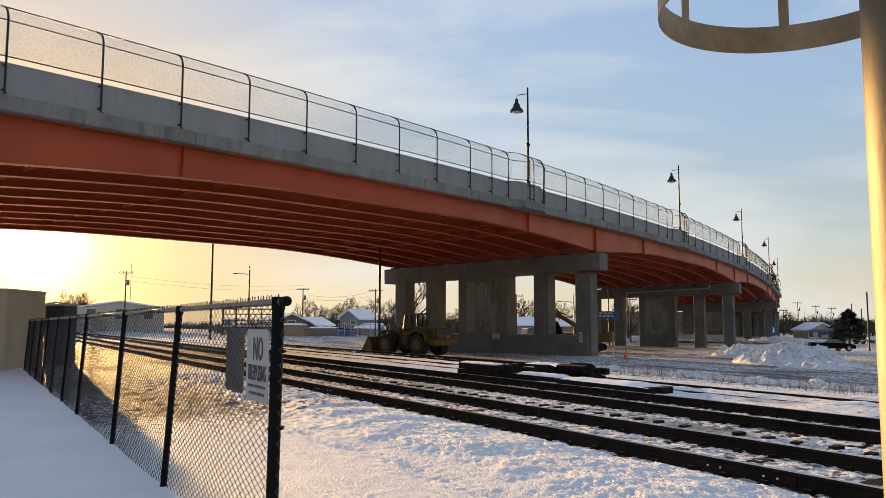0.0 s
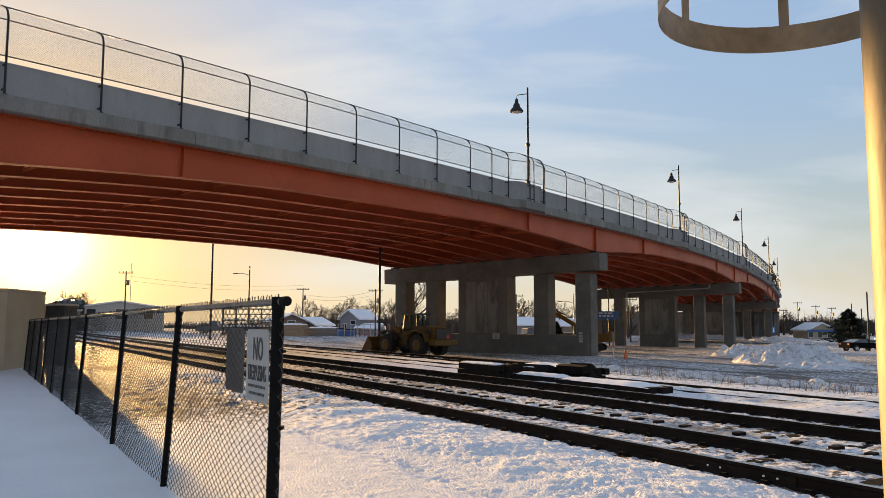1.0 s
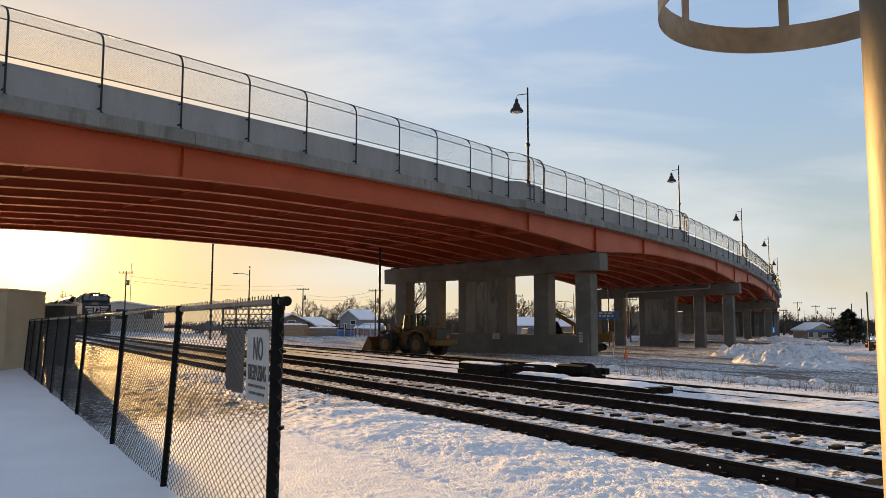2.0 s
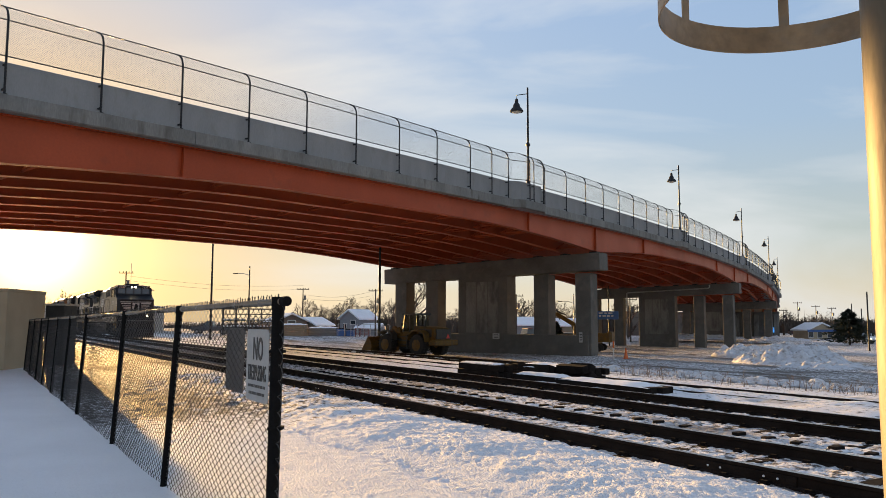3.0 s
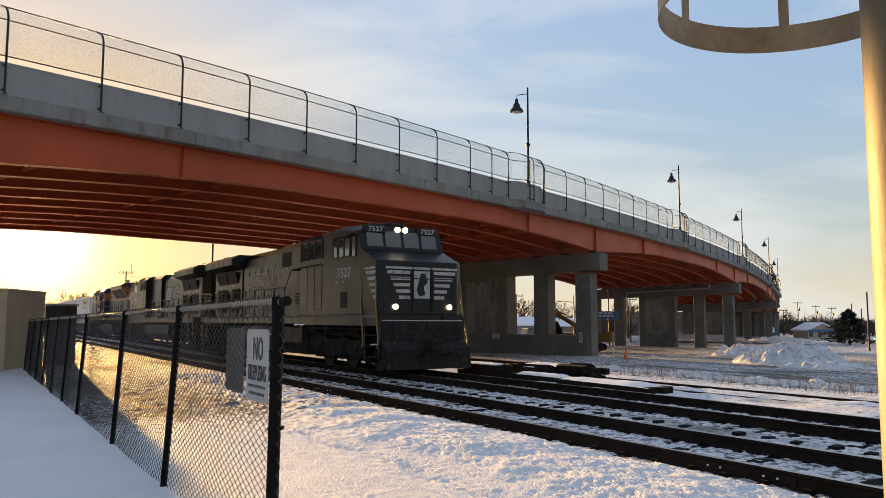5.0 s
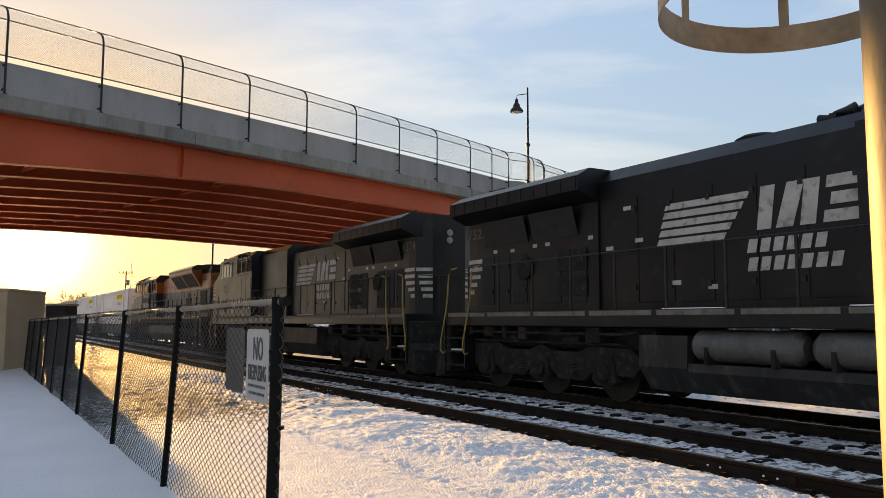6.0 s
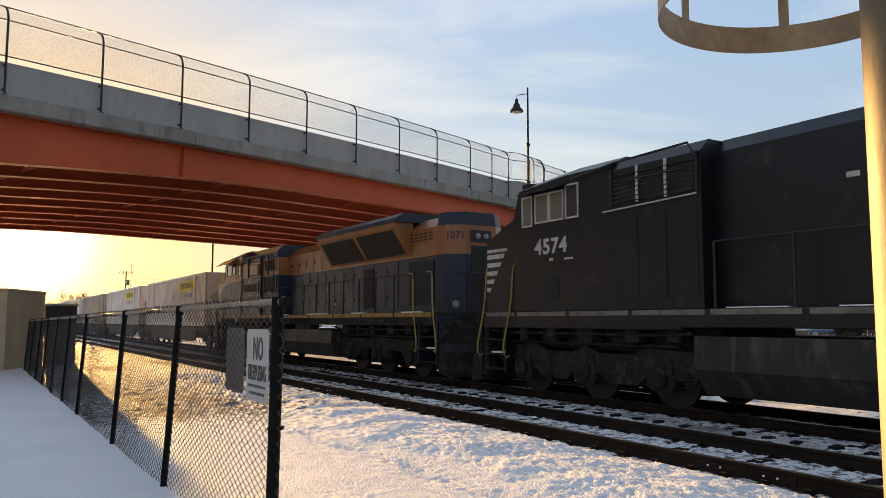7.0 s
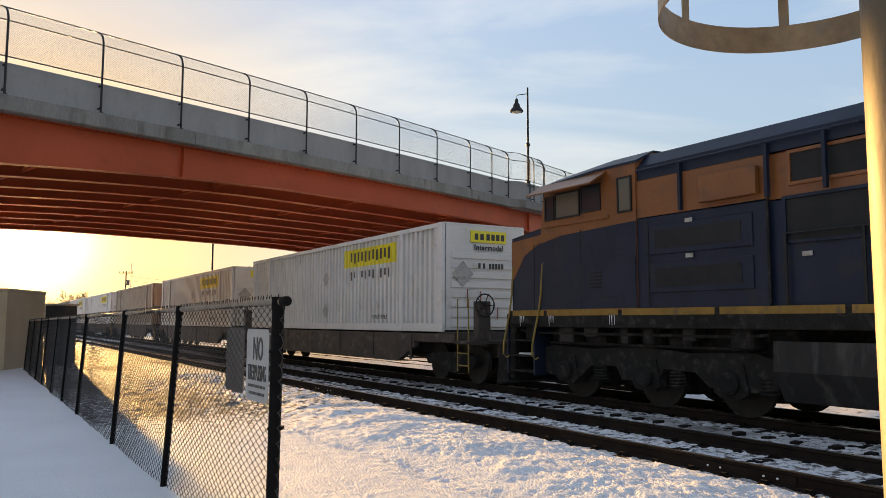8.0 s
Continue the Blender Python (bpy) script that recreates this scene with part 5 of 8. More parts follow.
def handrails(parent, x0, x1, y, n, material, zt=2.85, zb=1.78):
    for sd in (-1, 1):
        g = Geo()
        g.tube([(x0, sd * y, zt), (x1, sd * y, zt)], 0.018, 6)
        hr = part("handrail", g, material, parent, smooth=True)
        for i in range(n):
            g = Geo()
            x = x0 + (x1 - x0) * i / (n - 1)
            g.tube([(x, sd * y, zb - 0.15), (x, sd * y, zt)], 0.026, 6)
            part("stanchion", g, material, hr)


def end_steps(parent, xe, way, material, rail_material):
    """Stepwell, steps and grab rails at one end; way is +1 at the front."""
    for sd in (-1, 1):
        g = Geo()
        xa, xb = sorted((xe, xe - way * 0.95))
        g.box(xa, xb, sd * 0.72 - 0.02, sd * 0.72 + 0.02, 0.45, 1.75)
        sw = part("stepwell", g, material, parent)
        for xc in (xa, xb):
            g = Geo()
            g.box(xc - 0.025, xc + 0.025, min(sd * 0.74, sd * 1.5), max(sd * 0.74, sd * 1.5), 0.40, 1.70)
            part("step_side", g, material, sw)
        for k in range(4):
            g = Geo()
            z = 0.45 + 0.33 * k
            g.box(xa + 0.03, xb - 0.03, min(sd * 0.95, sd * 1.5), max(sd * 0.95, sd * 1.5), z, z + 0.04)
            st = part("step", g, UNDER, sw)
            if k in (1, 3):
                g = Geo()
                g.box(xa + 0.15, xb - 0.25, min(sd * 1.0, sd * 1.4), max(sd * 1.0, sd * 1.4), z + 0.04, z + 0.075, ch=0.02)
                part("snow_patch", g, SNOW, sw)
        for x in (xe - way * 1.02, xe + way * 0.02):
            g = Geo()
            g.tube([(x - 0.10 * way, sd * 1.52, 0.78), (x - 0.02 * way, sd * 1.54, 0.74), (x + 0.06 * way, sd * 1.56, 0.82), (x + 0.05 * way, sd * 1.56, 1.05), (x - 0.14 * way, sd * 1.53, 1.75), (x - 0.20 * way, sd * 1.52, 2.1), (x - 0.24 * way, sd * 1.50, 2.72), (x - 0.32 * way, sd * 1.48, 2.84), (x - 0.55 * way, sd * 1.46, 2.87)], 0.021, 8)
            part("grab_rail", g, rail_material, sw, smooth=True)
    g = Geo()
    g.box(*sorted((xe - way * 0.15, xe + way * 0.06)), -1.45, 1.45, 0.28, 1.55, ch=0.05)
    part("pilot", g, UNDER, parent)
    g = Geo()
    o = [(0.05, 0.22), (0.5, 0.12), (0.42, 0.75), (0.05, 0.95)]
    g.prism([(xe + way * a, -1.45, z) for a, z in o], [(xe + way * a, 1.45, z) for a, z in o])
    part("snow_plough", g, UNDER, parent)
    g = Geo()
    g.box(*sorted((xe, xe + way * 0.85)), -0.12, 0.12, 0.72, 0.98, ch=0.03)
    g.box(*sorted((xe + way * 0.6, xe + way * 0.95)), -0.19, 0.19, 0.66, 1.02, ch=0.05)
    part("coupler", g, UNDER, parent)
    for sd in (-1, 1):
        for k in range(3):
            g = Geo()
            y = sd * (0.4 + 0.14 * k)
            g.tube([(xe + way * 0.1, y, 0.95), (xe + way * 0.32, y, 0.66), (xe + way * 0.6, y * 0.85, 0.5), (xe + way * 0.85, y * 0.7, 0.62)], 0.02, 6)
            part("air_hose", g, UNDER, parent, smooth=True)
    g = Geo()
    g.tube([(xe - way * 0.05, -1.1, 1.75), (xe - way * 0.05, -1.1, 2.85), (xe - way * 0.05, 1.1, 2.85), (xe - way * 0.05, 1.1, 1.75)], 0.02, 6)
    g.tube([(xe - way * 0.05, -0.4, 1.75), (xe - way * 0.05, -0.4, 2.85)], 0.02, 6)
    g.tube([(xe - way * 0.05, 0.4, 1.75), (xe - way * 0.05, 0.4, 2.85)], 0.02, 6)
    part("end_rail", g, DARK_STEEL, parent, smooth=True)


def hood(g, x0, x1, z0, z1, w, ch):
    """Long box with chamfered roof edges."""
    o = [(-w, z0), (-w, z1 - ch), (-w + ch, z1), (w - ch, z1), (w, z1 - ch), (w, z0)]
    g.prism([(x0, y, z) for y, z in o], [(x1, y, z) for y, z in o])


def wide_cab(parent, body, xn, xs, xw, xr, xb, z_nose, z_slope, z_roof, w, upper=None):
    """Nose and cab: nose face xn, top of nose slope xs, roof front xw, roof rear xr, cab back xb."""
    g = Geo()
    k = 0.24
    rows = []
    for y in (-w, -w + k, w - k, w):
        e = k * 0.8 if abs(y) == w else 0.0
        rows.append([(xn - e, y, 1.76), (xn - e, y, z_nose), (xs, y, z_slope), (xs, y, 1.76)])
    i0 = g.grid(rows, close=True)
    g.f.append((i0, i0 + 1, i0 + 2, i0 + 3))
    g.f.append((i0 + 12, i0 + 13, i0 + 14, i0 + 15))
    nose = part("nose", g, body, parent)
    g = Geo()
    ch = 0.28
    rows = []
    for x, zt in ((xs, z_slope), (xw, z_roof - 0.12), (xr, z_roof), (xb, z_roof)):
        if x == xs:
            rows.append([(x, -w, 1.76), (x, -w, zt - 0.02), (x, -w + 0.05, zt), (x, w - 0.05, zt), (x, w, zt - 0.02), (x, w, 1.76)])
        else:
            rows.append([(x, -w, 1.76), (x, -w, zt - ch * 0.75), (x, -w + ch * 1.6, zt), (x, w - ch * 1.6, zt), (x, w, zt - ch * 0.75), (x, w, 1.76)])
    i0 = g.grid(rows, close=True)
    g.f.append(tuple(range(i0, i0 + 6)))
    g.f.append(tuple(range(i0 + 18, i0 + 24)))
    cab = part("cab", g, upper or body, parent)
    return nose, cab


def window(parent, x0, x1, z0, z1, sd, y, pane=None, rim=None):
    g = Geo()
    t = 0.035
    for a, b, c, d in ((x0 - t, x1 + t, z0 - t, z0), (x0 - t, x1 + t, z1, z1 + t), (x0 - t, x0, z0, z1), (x1, x1 + t, z0, z1)):
        g.box(a, b, min(sd * y, sd * (y + 0.03)), max(sd * y, sd * (y + 0.03)), c, d)
    wf = part("window", g, rim or DARK_STEEL, parent)
    g = Geo()
    g.box(x0, x1, min(sd * y, sd * (y + 0.012)), max(sd * y, sd * (y + 0.012)), z0, z1)
    part("pane", g, pane or GLASS, wf)


def front_panes(cab, xs, xw, z0, z1, w, n):
    """Windscreens on the sloped cab front."""
    dx, dz = xw - xs, z1 - z0
    ww = 2 * (w - 0.18) / n
    for i in range(n):
        y0 = -w + 0.18 + i * ww + 0.05
        y1 = y0 + ww - 0.10
        g = Geo()
        c = [(xs + dx * f + 0.012, y, z0 + dz * f) for f, y in ((0.12, y0), (0.12, y1), (0.78, y1), (0.78, y0))]
        g.prism([(x - 0.02, y, z) for x, y, z in c], [(x + 0.006, y, z) for x, y, z in c])
        part("windscreen", g, GLASS, cab)


def horns(parent, x, z):
    g = Geo()
    for k, (dx, y) in enumerate(((0.35, -0.16), (0.5, 0.0), (0.35, 0.16), (-0.4, 0.08))):
        wy = 1 if dx > 0 else -1
        g.tube([(x, y, z + 0.22), (x + dx * 0.6, y, z + 0.22), (x + dx, y, z + 0.22)], 0.03, 10, r1=0.10)
    g.box(x - 0.06, x + 0.06, -0.22, 0.22, z, z + 0.22)
    part("horn", g, DARK_STEEL, parent, smooth=True)


def doors(parent, xs, z0, z1, w, gap, body):
    for sd in (-1, 1):
        for x in xs:
            g = Geo()
            g.box(x + 0.02, x + gap - 0.02, min(sd * w, sd * (w + 0.018)), max(sd * w, sd * (w + 0.018)), z0, z1, ch=0.006)
            d = part("door", g, body, parent)
            for z in (z0 + 0.25, z1 - 0.3):
                g = Geo()
                g.box(x + gap - 0.14, x + gap - 0.06, min(sd * w, sd * (w + 0.045)), max(sd * w, sd * (w + 0.045)), z, z + 0.1)
                part("latch", g, DARK_STEEL, d)


def ge_engine(label, number, lit, twin_tanks):
    """Wide-nosed six-axle engine, nose towards +x, mid-point at the origin."""
    t = thing("locomotive", label, "locomotive")
    g = Geo()
    g.box(-10.45, 10.2, -1.5, 1.5, 1.44, 1.76, ch=0.03)
    fr = part("frame", g, BLACK, t)
    for sd in (-1, 1):
        x = -10.3
        while x < 10.1:
            l = min(1.75, 10.15 - x)
            g = Geo()
            skew(g, x, x + l - 0.12, 1.655, 1.745, sd, 1.502, 0.006)
            part("sill_stripe", g, SILL_PAINT, fr)
            x += l
        for k, (x0, x1) in enumerate(((-3.2, -1.9), (0.2, 1.4), (2.2, 3.3))):
            g = Geo()
            g.box(x0, x1, min(sd * 1.34, sd * 1.49), max(sd * 1.34, sd * 1.49), 1.76, 1.776, ch=0.008)
            part("snow_patch", g, SNOW, fr)
    engine_truck(t, 6.95, (4.95, 6.95, 9.0), "bar")
    engine_truck(t, -6.95, (-9.0, -6.95, -4.95), "bar")
    # fuel tank
    g = Geo()
    o = [(-1.42, 1.3), (-1.45, 0.75), (-1.15, 0.32), (1.15, 0.32), (1.45, 0.75), (1.42, 1.3)]
    if twin_tanks:
        o2 = [(-1.42, 0.84), (-1.44, 0.70), (-1.15, 0.32), (1.15, 0.32), (1.44, 0.70), (1.42, 0.84)]
        g.prism([(-2.7, y, z) for y, z in o2], [(1.75, y, z) for y, z in o2])
        ft = part("fuel_tank", g, TANK, t)
        for x0, x1 in ((-3.8, -2.7), (1.75, 3.8)):
            g = Geo()
            g.prism([(x0, y, z) for y, z in o], [(x1, y, z) for y, z in o])
            part("tank_end", g, TANK, ft)
        for sd in (-1, 1):
            for x in (-2.66, -0.45):
                g = Geo()
                g.tube([(x, sd * 1.2, 1.14), (x + 0.05, sd * 1.2, 1.14), (x + 0.12, sd * 1.2, 1.14)], 0.17, 18, r1=0.27)
                g.tube([(x + 0.12, sd * 1.2, 1.14), (x + 1.93, sd * 1.2, 1.14)], 0.27, 18)
                g.tube([(x + 1.93, sd * 1.2, 1.14), (x + 2.05, sd * 1.2, 1.14)], 0.27, 18, r1=0.16)
                part("air_tank", g, AIR_TANK, ft, smooth=True)
                for bx in (0.35, 1.6):
                    g = Geo()
                    g.box(x + bx, x + bx + 0.07, sd * 1.2 - 0.285, sd * 1.2 + 0.285, 0.83, 1.12)
                    part("tank_strap", g, UNDER, ft)
    else:
        g.prism([(-3.8, y, z) for y, z in o], [(4.0, y, z) for y, z in o])
        ft = part("fuel_tank", g, TANK, t)
        for sd in (-1, 1):
            g = Geo()
            g.box(0.7, 0.78, min(sd * 1.45, sd * 1.47), max(sd * 1.45, sd * 1.47), 0.8, 1.25)
            part("sight_glass", g, GRILLE, ft)
    underframe(t, ((-10.0, -3.9), (4.1, 10.0)))
    # nose and cab
    nose, cab = wide_cab(t, BLACK, 10.2, 8.95, 8.75, 7.2, 5.85, 3.38, 3.82, 4.74, 1.5)
    front_panes(cab, 8.95, 8.75, 3.82, 4.60, 1.5, 4)
    for sd in (-1, 1):
        rim = None if lit else GALV
        window(cab, 8.28, 8.58, 3.62, 4.22, sd, 1.5, LIT_GLASS, rim)
        window(cab, 7.72, 8.12, 3.66, 4.22, sd, 1.5, LIT_GLASS, rim)
        window(cab, 7.24, 7.64, 3.66, 4.22, sd, 1.5, None if lit else LIT_GLASS, rim)
        window(cab, 6.78, 7.12, 3.66, 4.30, sd, 1.5, None, rim)
        g = Geo()
        o = [(1.5, 4.33), (1.78, 4.25), (1.78, 4.28), (1.5, 4.36)]
        g.prism([(7.1, sd * y, z) for y, z in o], [(8.45, sd * y, z) for y, z in o])
        part("sunshade", g, BLACK, cab)
        g = Geo()
        g.box(7.42, 7.92, min(sd * 1.5, sd * 1.512), max(sd * 1.5, sd * 1.512), 1.98, 2.48)
        part("vent_panel", g, GRILLE, cab)
        g = Geo()
        g.box(4.2, 10.15, min(sd * 1.44, sd * 1.505), max(sd * 1.44, sd * 1.505), 1.40, 1.60, ch=0.02)
        part("skirt", g, BLACK, fr)
        for k in range(5):
            g = Geo()
            z = 2.98 - 0.19 * k
            x0 = 9.30 + 0.13 * k
            o = [(10.0, z), (x0 + 0.05, z), (x0, z + 0.1), (10.0, z + 0.1)]
            g.prism([(x, sd * 1.5, zz) for x, zz in o], [(x, sd * 1.507, zz) for x, zz in o])
            part("stripe", g, WHITE_PAINT, nose)
        lettering(number, 0.44, WHITE_PAINT, side_m(7.66, 2.97, sd, 1.503), cab, 1.12, 0.014, align="CENTER", name="road_number")
        g = Geo()
        skew(g, 7.58, 7.70, 2.80, 2.86, sd, 1.5, 0.005)
        part("marking", g, WHITE_PAINT, cab)
        g = Geo()
        skew(g, 6.95, 7.22, 2.80, 2.84, sd, 1.5, 0.005)
        part("marking", g, WHITE_PAINT, cab)
    # nose front stripes, door, lamps
    for k in range(5):
        for y0, y1 in ((-1.2, -0.42), (0.42, 1.2)):
            g = Geo()
            z = 2.98 - 0.19 * k
            g.box(10.2, 10.207, y0 + (0.1 * k if y0 < 0 else 0), y1 - (0.1 * k if y0 > 0 else 0), z, z + 0.1)
            part("stripe", g, WHITE_PAINT, nose)
    g = Geo()
    g.box(10.2, 10.209, -1.26, 1.26, 3.13, 3.20)
    part("stripe", g, WHITE_PAINT, nose)
    g = Geo()
    g.box(10.27, 10.276, -1.4, 1.4, 1.50, 1.58)
    part("stripe", g, WHITE_PAINT, nose)
    for sd in (-1, 1):
        g = Geo()
        skew(g, 9.2, 10.0, 3.13, 3.20, sd, 1.5, 0.007)
        part("stripe", g, WHITE_PAINT, nose)
        g = Geo()
        g.tube([(10.22, sd * 0.36, 1.85), (10.3, sd * 0.36, 2.0), (10.3, sd * 0.36, 2.95), (10.22, sd * 0.36, 3.05)], 0.016, 6)
        part("grab_rail", g, DARK_STEEL, nose)
    g = Geo()
    g.box(10.2, 10.225, 0.30, 0.33, 1.85, 3.30)
    g.box(10.2, 10.225, -0.33, -0.30, 1.85, 3.30)
    g.box(10.2, 10.225, -0.30, 0.30, 3.27, 3.30)
    part("door_frame", g, BLACK, nose)
    g = Geo()
    g.box(10.2, 10.21, -0.28, 0.28, 2.24, 3.08)
    part("emblem_panel", g, WHITE_PAINT, nose)
    g = Geo()
    o = [(-0.1, 2.3), (0.12, 2.35), (0.05, 2.6), (0.2, 2.75), (0.1, 3.0), (-0.05, 3.02), (-0.12, 2.75), (-0.2, 2.5)]
    g.prism([(10.21, y, z) for y, z in o], [(10.214, y, z) for y, z in o])
    part("emblem", g, BLACK, nose)
    lamp_m = HEADLIGHT if lit else LENS_OFF
    for y in (-0.14, 0.14):
        g = Geo()
        g.lathe([(0.095, 0.0), (0.095, 0.05), (0.05, 0.065)], 16, Matrix.Translation((8.79, y, 4.50)) @ Matrix.Rotation(math.pi / 2, 4, "Y"))
        part("headlight", g, lamp_m, cab, smooth=True)
    for y in (-0.95, 0.95):
        g = Geo()
        g.lathe([(0.085, 0.0), (0.085, 0.05), (0.045, 0.065)], 16, Matrix.Translation((10.24, y, 1.98)) @ Matrix.Rotation(math.pi / 2, 4, "Y"))
        part("ditch_light", g, lamp_m, nose, smooth=True)
        g = Geo()
        g.box(8.60, 8.86, y - 0.38, y + 0.38, 4.37, 4.61, ch=0.02)
        nb = part("number_board", g, BLACK, cab)
        lettering(number, 0.22, WHITE_PAINT, Matrix(((0, 0, 1, 8.862), (1, 0, 0, y), (0, 1, 0, 4.41), (0, 0, 0, 1))), nb, 1.1, 0.006, align="CENTER", name="road_number")
    # electrical cabinet behind the cab, then engine hood and radiators
    g = Geo()
    hood(g, 3.7, 5.85, 1.76, 4.62, 1.5, 0.22)
    ec = part("equipment_cabinet", g, BLACK, t)
    for sd in (-1, 1):
        for k in range(3):
            g = Geo()
            g.box(3.85 + 0.62 * k, 4.37 + 0.62 * k, min(sd * 1.5, sd * 1.512), max(sd * 1.5, sd * 1.512), 3.75, 4.2)
            part("vent_panel", g, GRILLE, ec)
        for k in range(3):
            g = Geo()
            g.box(3.8 + 0.68 * k, 4.44 + 0.68 * k, min(sd * 1.5, sd * 1.515), max(sd * 1.5, sd * 1.515), 1.95, 3.5, ch=0.006)
            part("door", g, BLACK, ec)
        g = Geo()
        g.tube([(4.0, sd * 1.53, 4.15), (5.7, sd * 1.53, 4.15)], 0.018, 6)
        part("grab_rail", g, DARK_STEEL, ec)
        if not lit:
            g = Geo()
            g.tube([(6.9, sd * 1.58, 4.40), (5.7, sd * 1.58, 4.52), (3.9, sd * 1.58, 4.56), (3.75, sd * 1.56, 4.3)], 0.022, 6)
            gf = part("guard_rail", g, DARK_STEEL, ec, smooth=True)
            g = Geo()
            g.tube([(6.0, sd * 1.56, 3.62), (3.75, sd * 1.56, 3.68)], 0.016, 6)
            part("lower_rail", g, GALV, gf)
        # louvred cooling intakes high on the flank
        for k in range(4):
            x = 3.78 + 0.68 * k
            g = Geo()
            g.box(x - 0.03, x + 0.03, min(sd * 1.5, sd * 1.53), max(sd * 1.5, sd * 1.53), 3.72, 4.4)
            part("louvre_post", g, GALV if k in (1, 2) and not lit else DARK_STEEL, ec)
        for k in range(7):
            g = Geo()
            z = 3.78 + 0.085 * k
            o = [(1.512, z), (1.535, z - 0.03), (1.535, z - 0.018), (1.512, z + 0.012)]
            g.prism([(3.8, sd * y, zz) for y, zz in o], [(5.8, sd * y, zz) for y, zz in o])
            part("louvre_slat", g, UNDER, ec)
    g = Geo()
    hood(g, 0.2, 3.7, 1.76, 4.64, 1.15, 0.25)
    part("blower_hood", g, BLACK, t)
    zh = 4.64 if lit else 4.50
    g = Geo()
    hood(g, -5.3, 0.2, 1.76, zh, 0.95, 0.28)
    eh = part("engine_hood", g, BLACK, t)
    doors(eh, [-5.1 + 0.88 * k for k in range(6)], 1.9, 3.95, 0.95, 0.88, BLACK)
    g = Geo()
    hood(g, -9.75, -5.3, 1.76, 4.5, 1.0, 0.2)
    rh = part("radiator_hood", g, BLACK, t)
    doors(rh, [-9.5, -8.85, -8.2, -7.0, -6.2], 1.95, 3.1, 1.0, 0.55, GRILLE)
    for sd in (-1, 1):
        for x0, x1 in ((-9.3, -7.6), (-7.4, -5.9)):
            g = Geo()
            o = [(1.0, 3.35), (1.16, 3.95), (1.18, 3.95), (1.02, 3.35)]
            g.prism([(x0, sd * y, z) for y, z in o], [(x1, sd * y, z) for y, z in o])
            part("screen", g, GRILLE, rh)
    for sd in (-1, 1):
        for x, z0, z1, wd in ((-6.55, 2.62, 3.06, 0.42), (-6.05, 2.62, 3.06, 0.42), (-6.55, 2.08, 2.5, 0.42), (-6.05, 2.08, 2.5, 0.42)):
            g = Geo()
            g.box(x, x + wd, min(sd * 1.018, sd * 1.034), max(sd * 1.018, sd * 1.034), z0, z1, ch=0.008)
            part("intake_screen", g, UNDER, rh)
        g = Geo()
        g.lathe([(0.05, 0.0), (0.26, 0.0), (0.26, 0.05), (0.2, 0.07), (0.05, 0.05)], 18, Matrix.Translation((-7.72, sd * 1.02, 2.75)) @ Matrix.Rotation(-sd * math.pi / 2, 4, "X"))
        part("fan_cover", g, UNDER, rh, smooth=True)
        for x, z in ((-9.0, 3.18), (-7.45, 3.2), (-7.0, 3.2), (-5.6, 3.22), (-8.3, 3.16)):
            g = Geo()
            skew(g, x, x + 0.15, z, z + 0.08, sd, 1.0, 0.006)
            part("notice", g, WHITE_PAINT, rh)
        for k in range(11):
            g = Geo()
            x = -10.0 + 0.46 * k
            g.box(x, x + 0.03, min(sd * 1.5, sd * 1.53), max(sd * 1.5, sd * 1.53), 4.2, 4.47)
            part("wing_rib", g, BLACK, rh)
    # overhanging radiator wings
    g = Geo()
    o = [(-1.05, 3.98), (-1.52, 4.18), (-1.52, 4.48), (-1.2, 4.66), (1.2, 4.66), (1.52, 4.48), (1.52, 4.18), (1.05, 3.98)]
    g.prism([(-10.2, y, z) for y, z in o], [(-5.3, y, z) for y, z in o])
    part("radiator_wing", g, BLACK, t)
    g = Geo()
    for k in range(8):
        x = -9.9 + 0.57 * k
        g.box(x, x + 0.42, -1.1, 1.1, 4.66, 4.685)
    part("roof_screen", g, GRILLE, t)
    # rear end, corners cut
    g = Geo()
    o = [(-9.75, -1.0), (-10.1, -0.98), (-10.35, -0.55), (-10.35, 0.55), (-10.1, 0.98), (-9.75, 1.0)]
    g.prism([(x, y, 1.76) for x, y in o], [(x, y, 4.45) for x, y in o])
    re = part("rear_end", g, BLACK, t)
    for k in range(5):
        for sd in (-1, 1):
            g = Geo()
            z = 2.98 - 0.19 * k
            p, q = Vector((-10.1, sd * 0.98, 0)), Vector((-10.35, sd * 0.55, 0))
            nrm = Vector((-(0.43), sd * 0.25, 0)).normalized() * 0.006
            pts = [Vector((-9.78, sd * 1.0, 0)), p, q]
            a0, a1 = p + (q - p) * (0.02 + 0.1 * k), q
            g.prism([a0 + Vector((0, 0, z)), a1 + Vector((0, 0, z)), a1 + Vector((0, 0, z + 0.1)), a0 + Vector((0, 0, z + 0.1))],
                    [v + nrm for v in (a0 + Vector((0, 0, z)), a1 + Vector((0, 0, z)), a1 + Vector((0, 0, z + 0.1)), a0 + Vector((0, 0, z + 0.1)))])
            part("stripe", g, WHITE_PAINT, re)
            g = Geo()
            g.box(-10.08, -9.3 - 0.14 * k, min(sd * 1.0, sd * 1.008), max(sd * 1.0, sd * 1.008), z, z + 0.1)
            part("stripe", g, WHITE_PAINT, re)
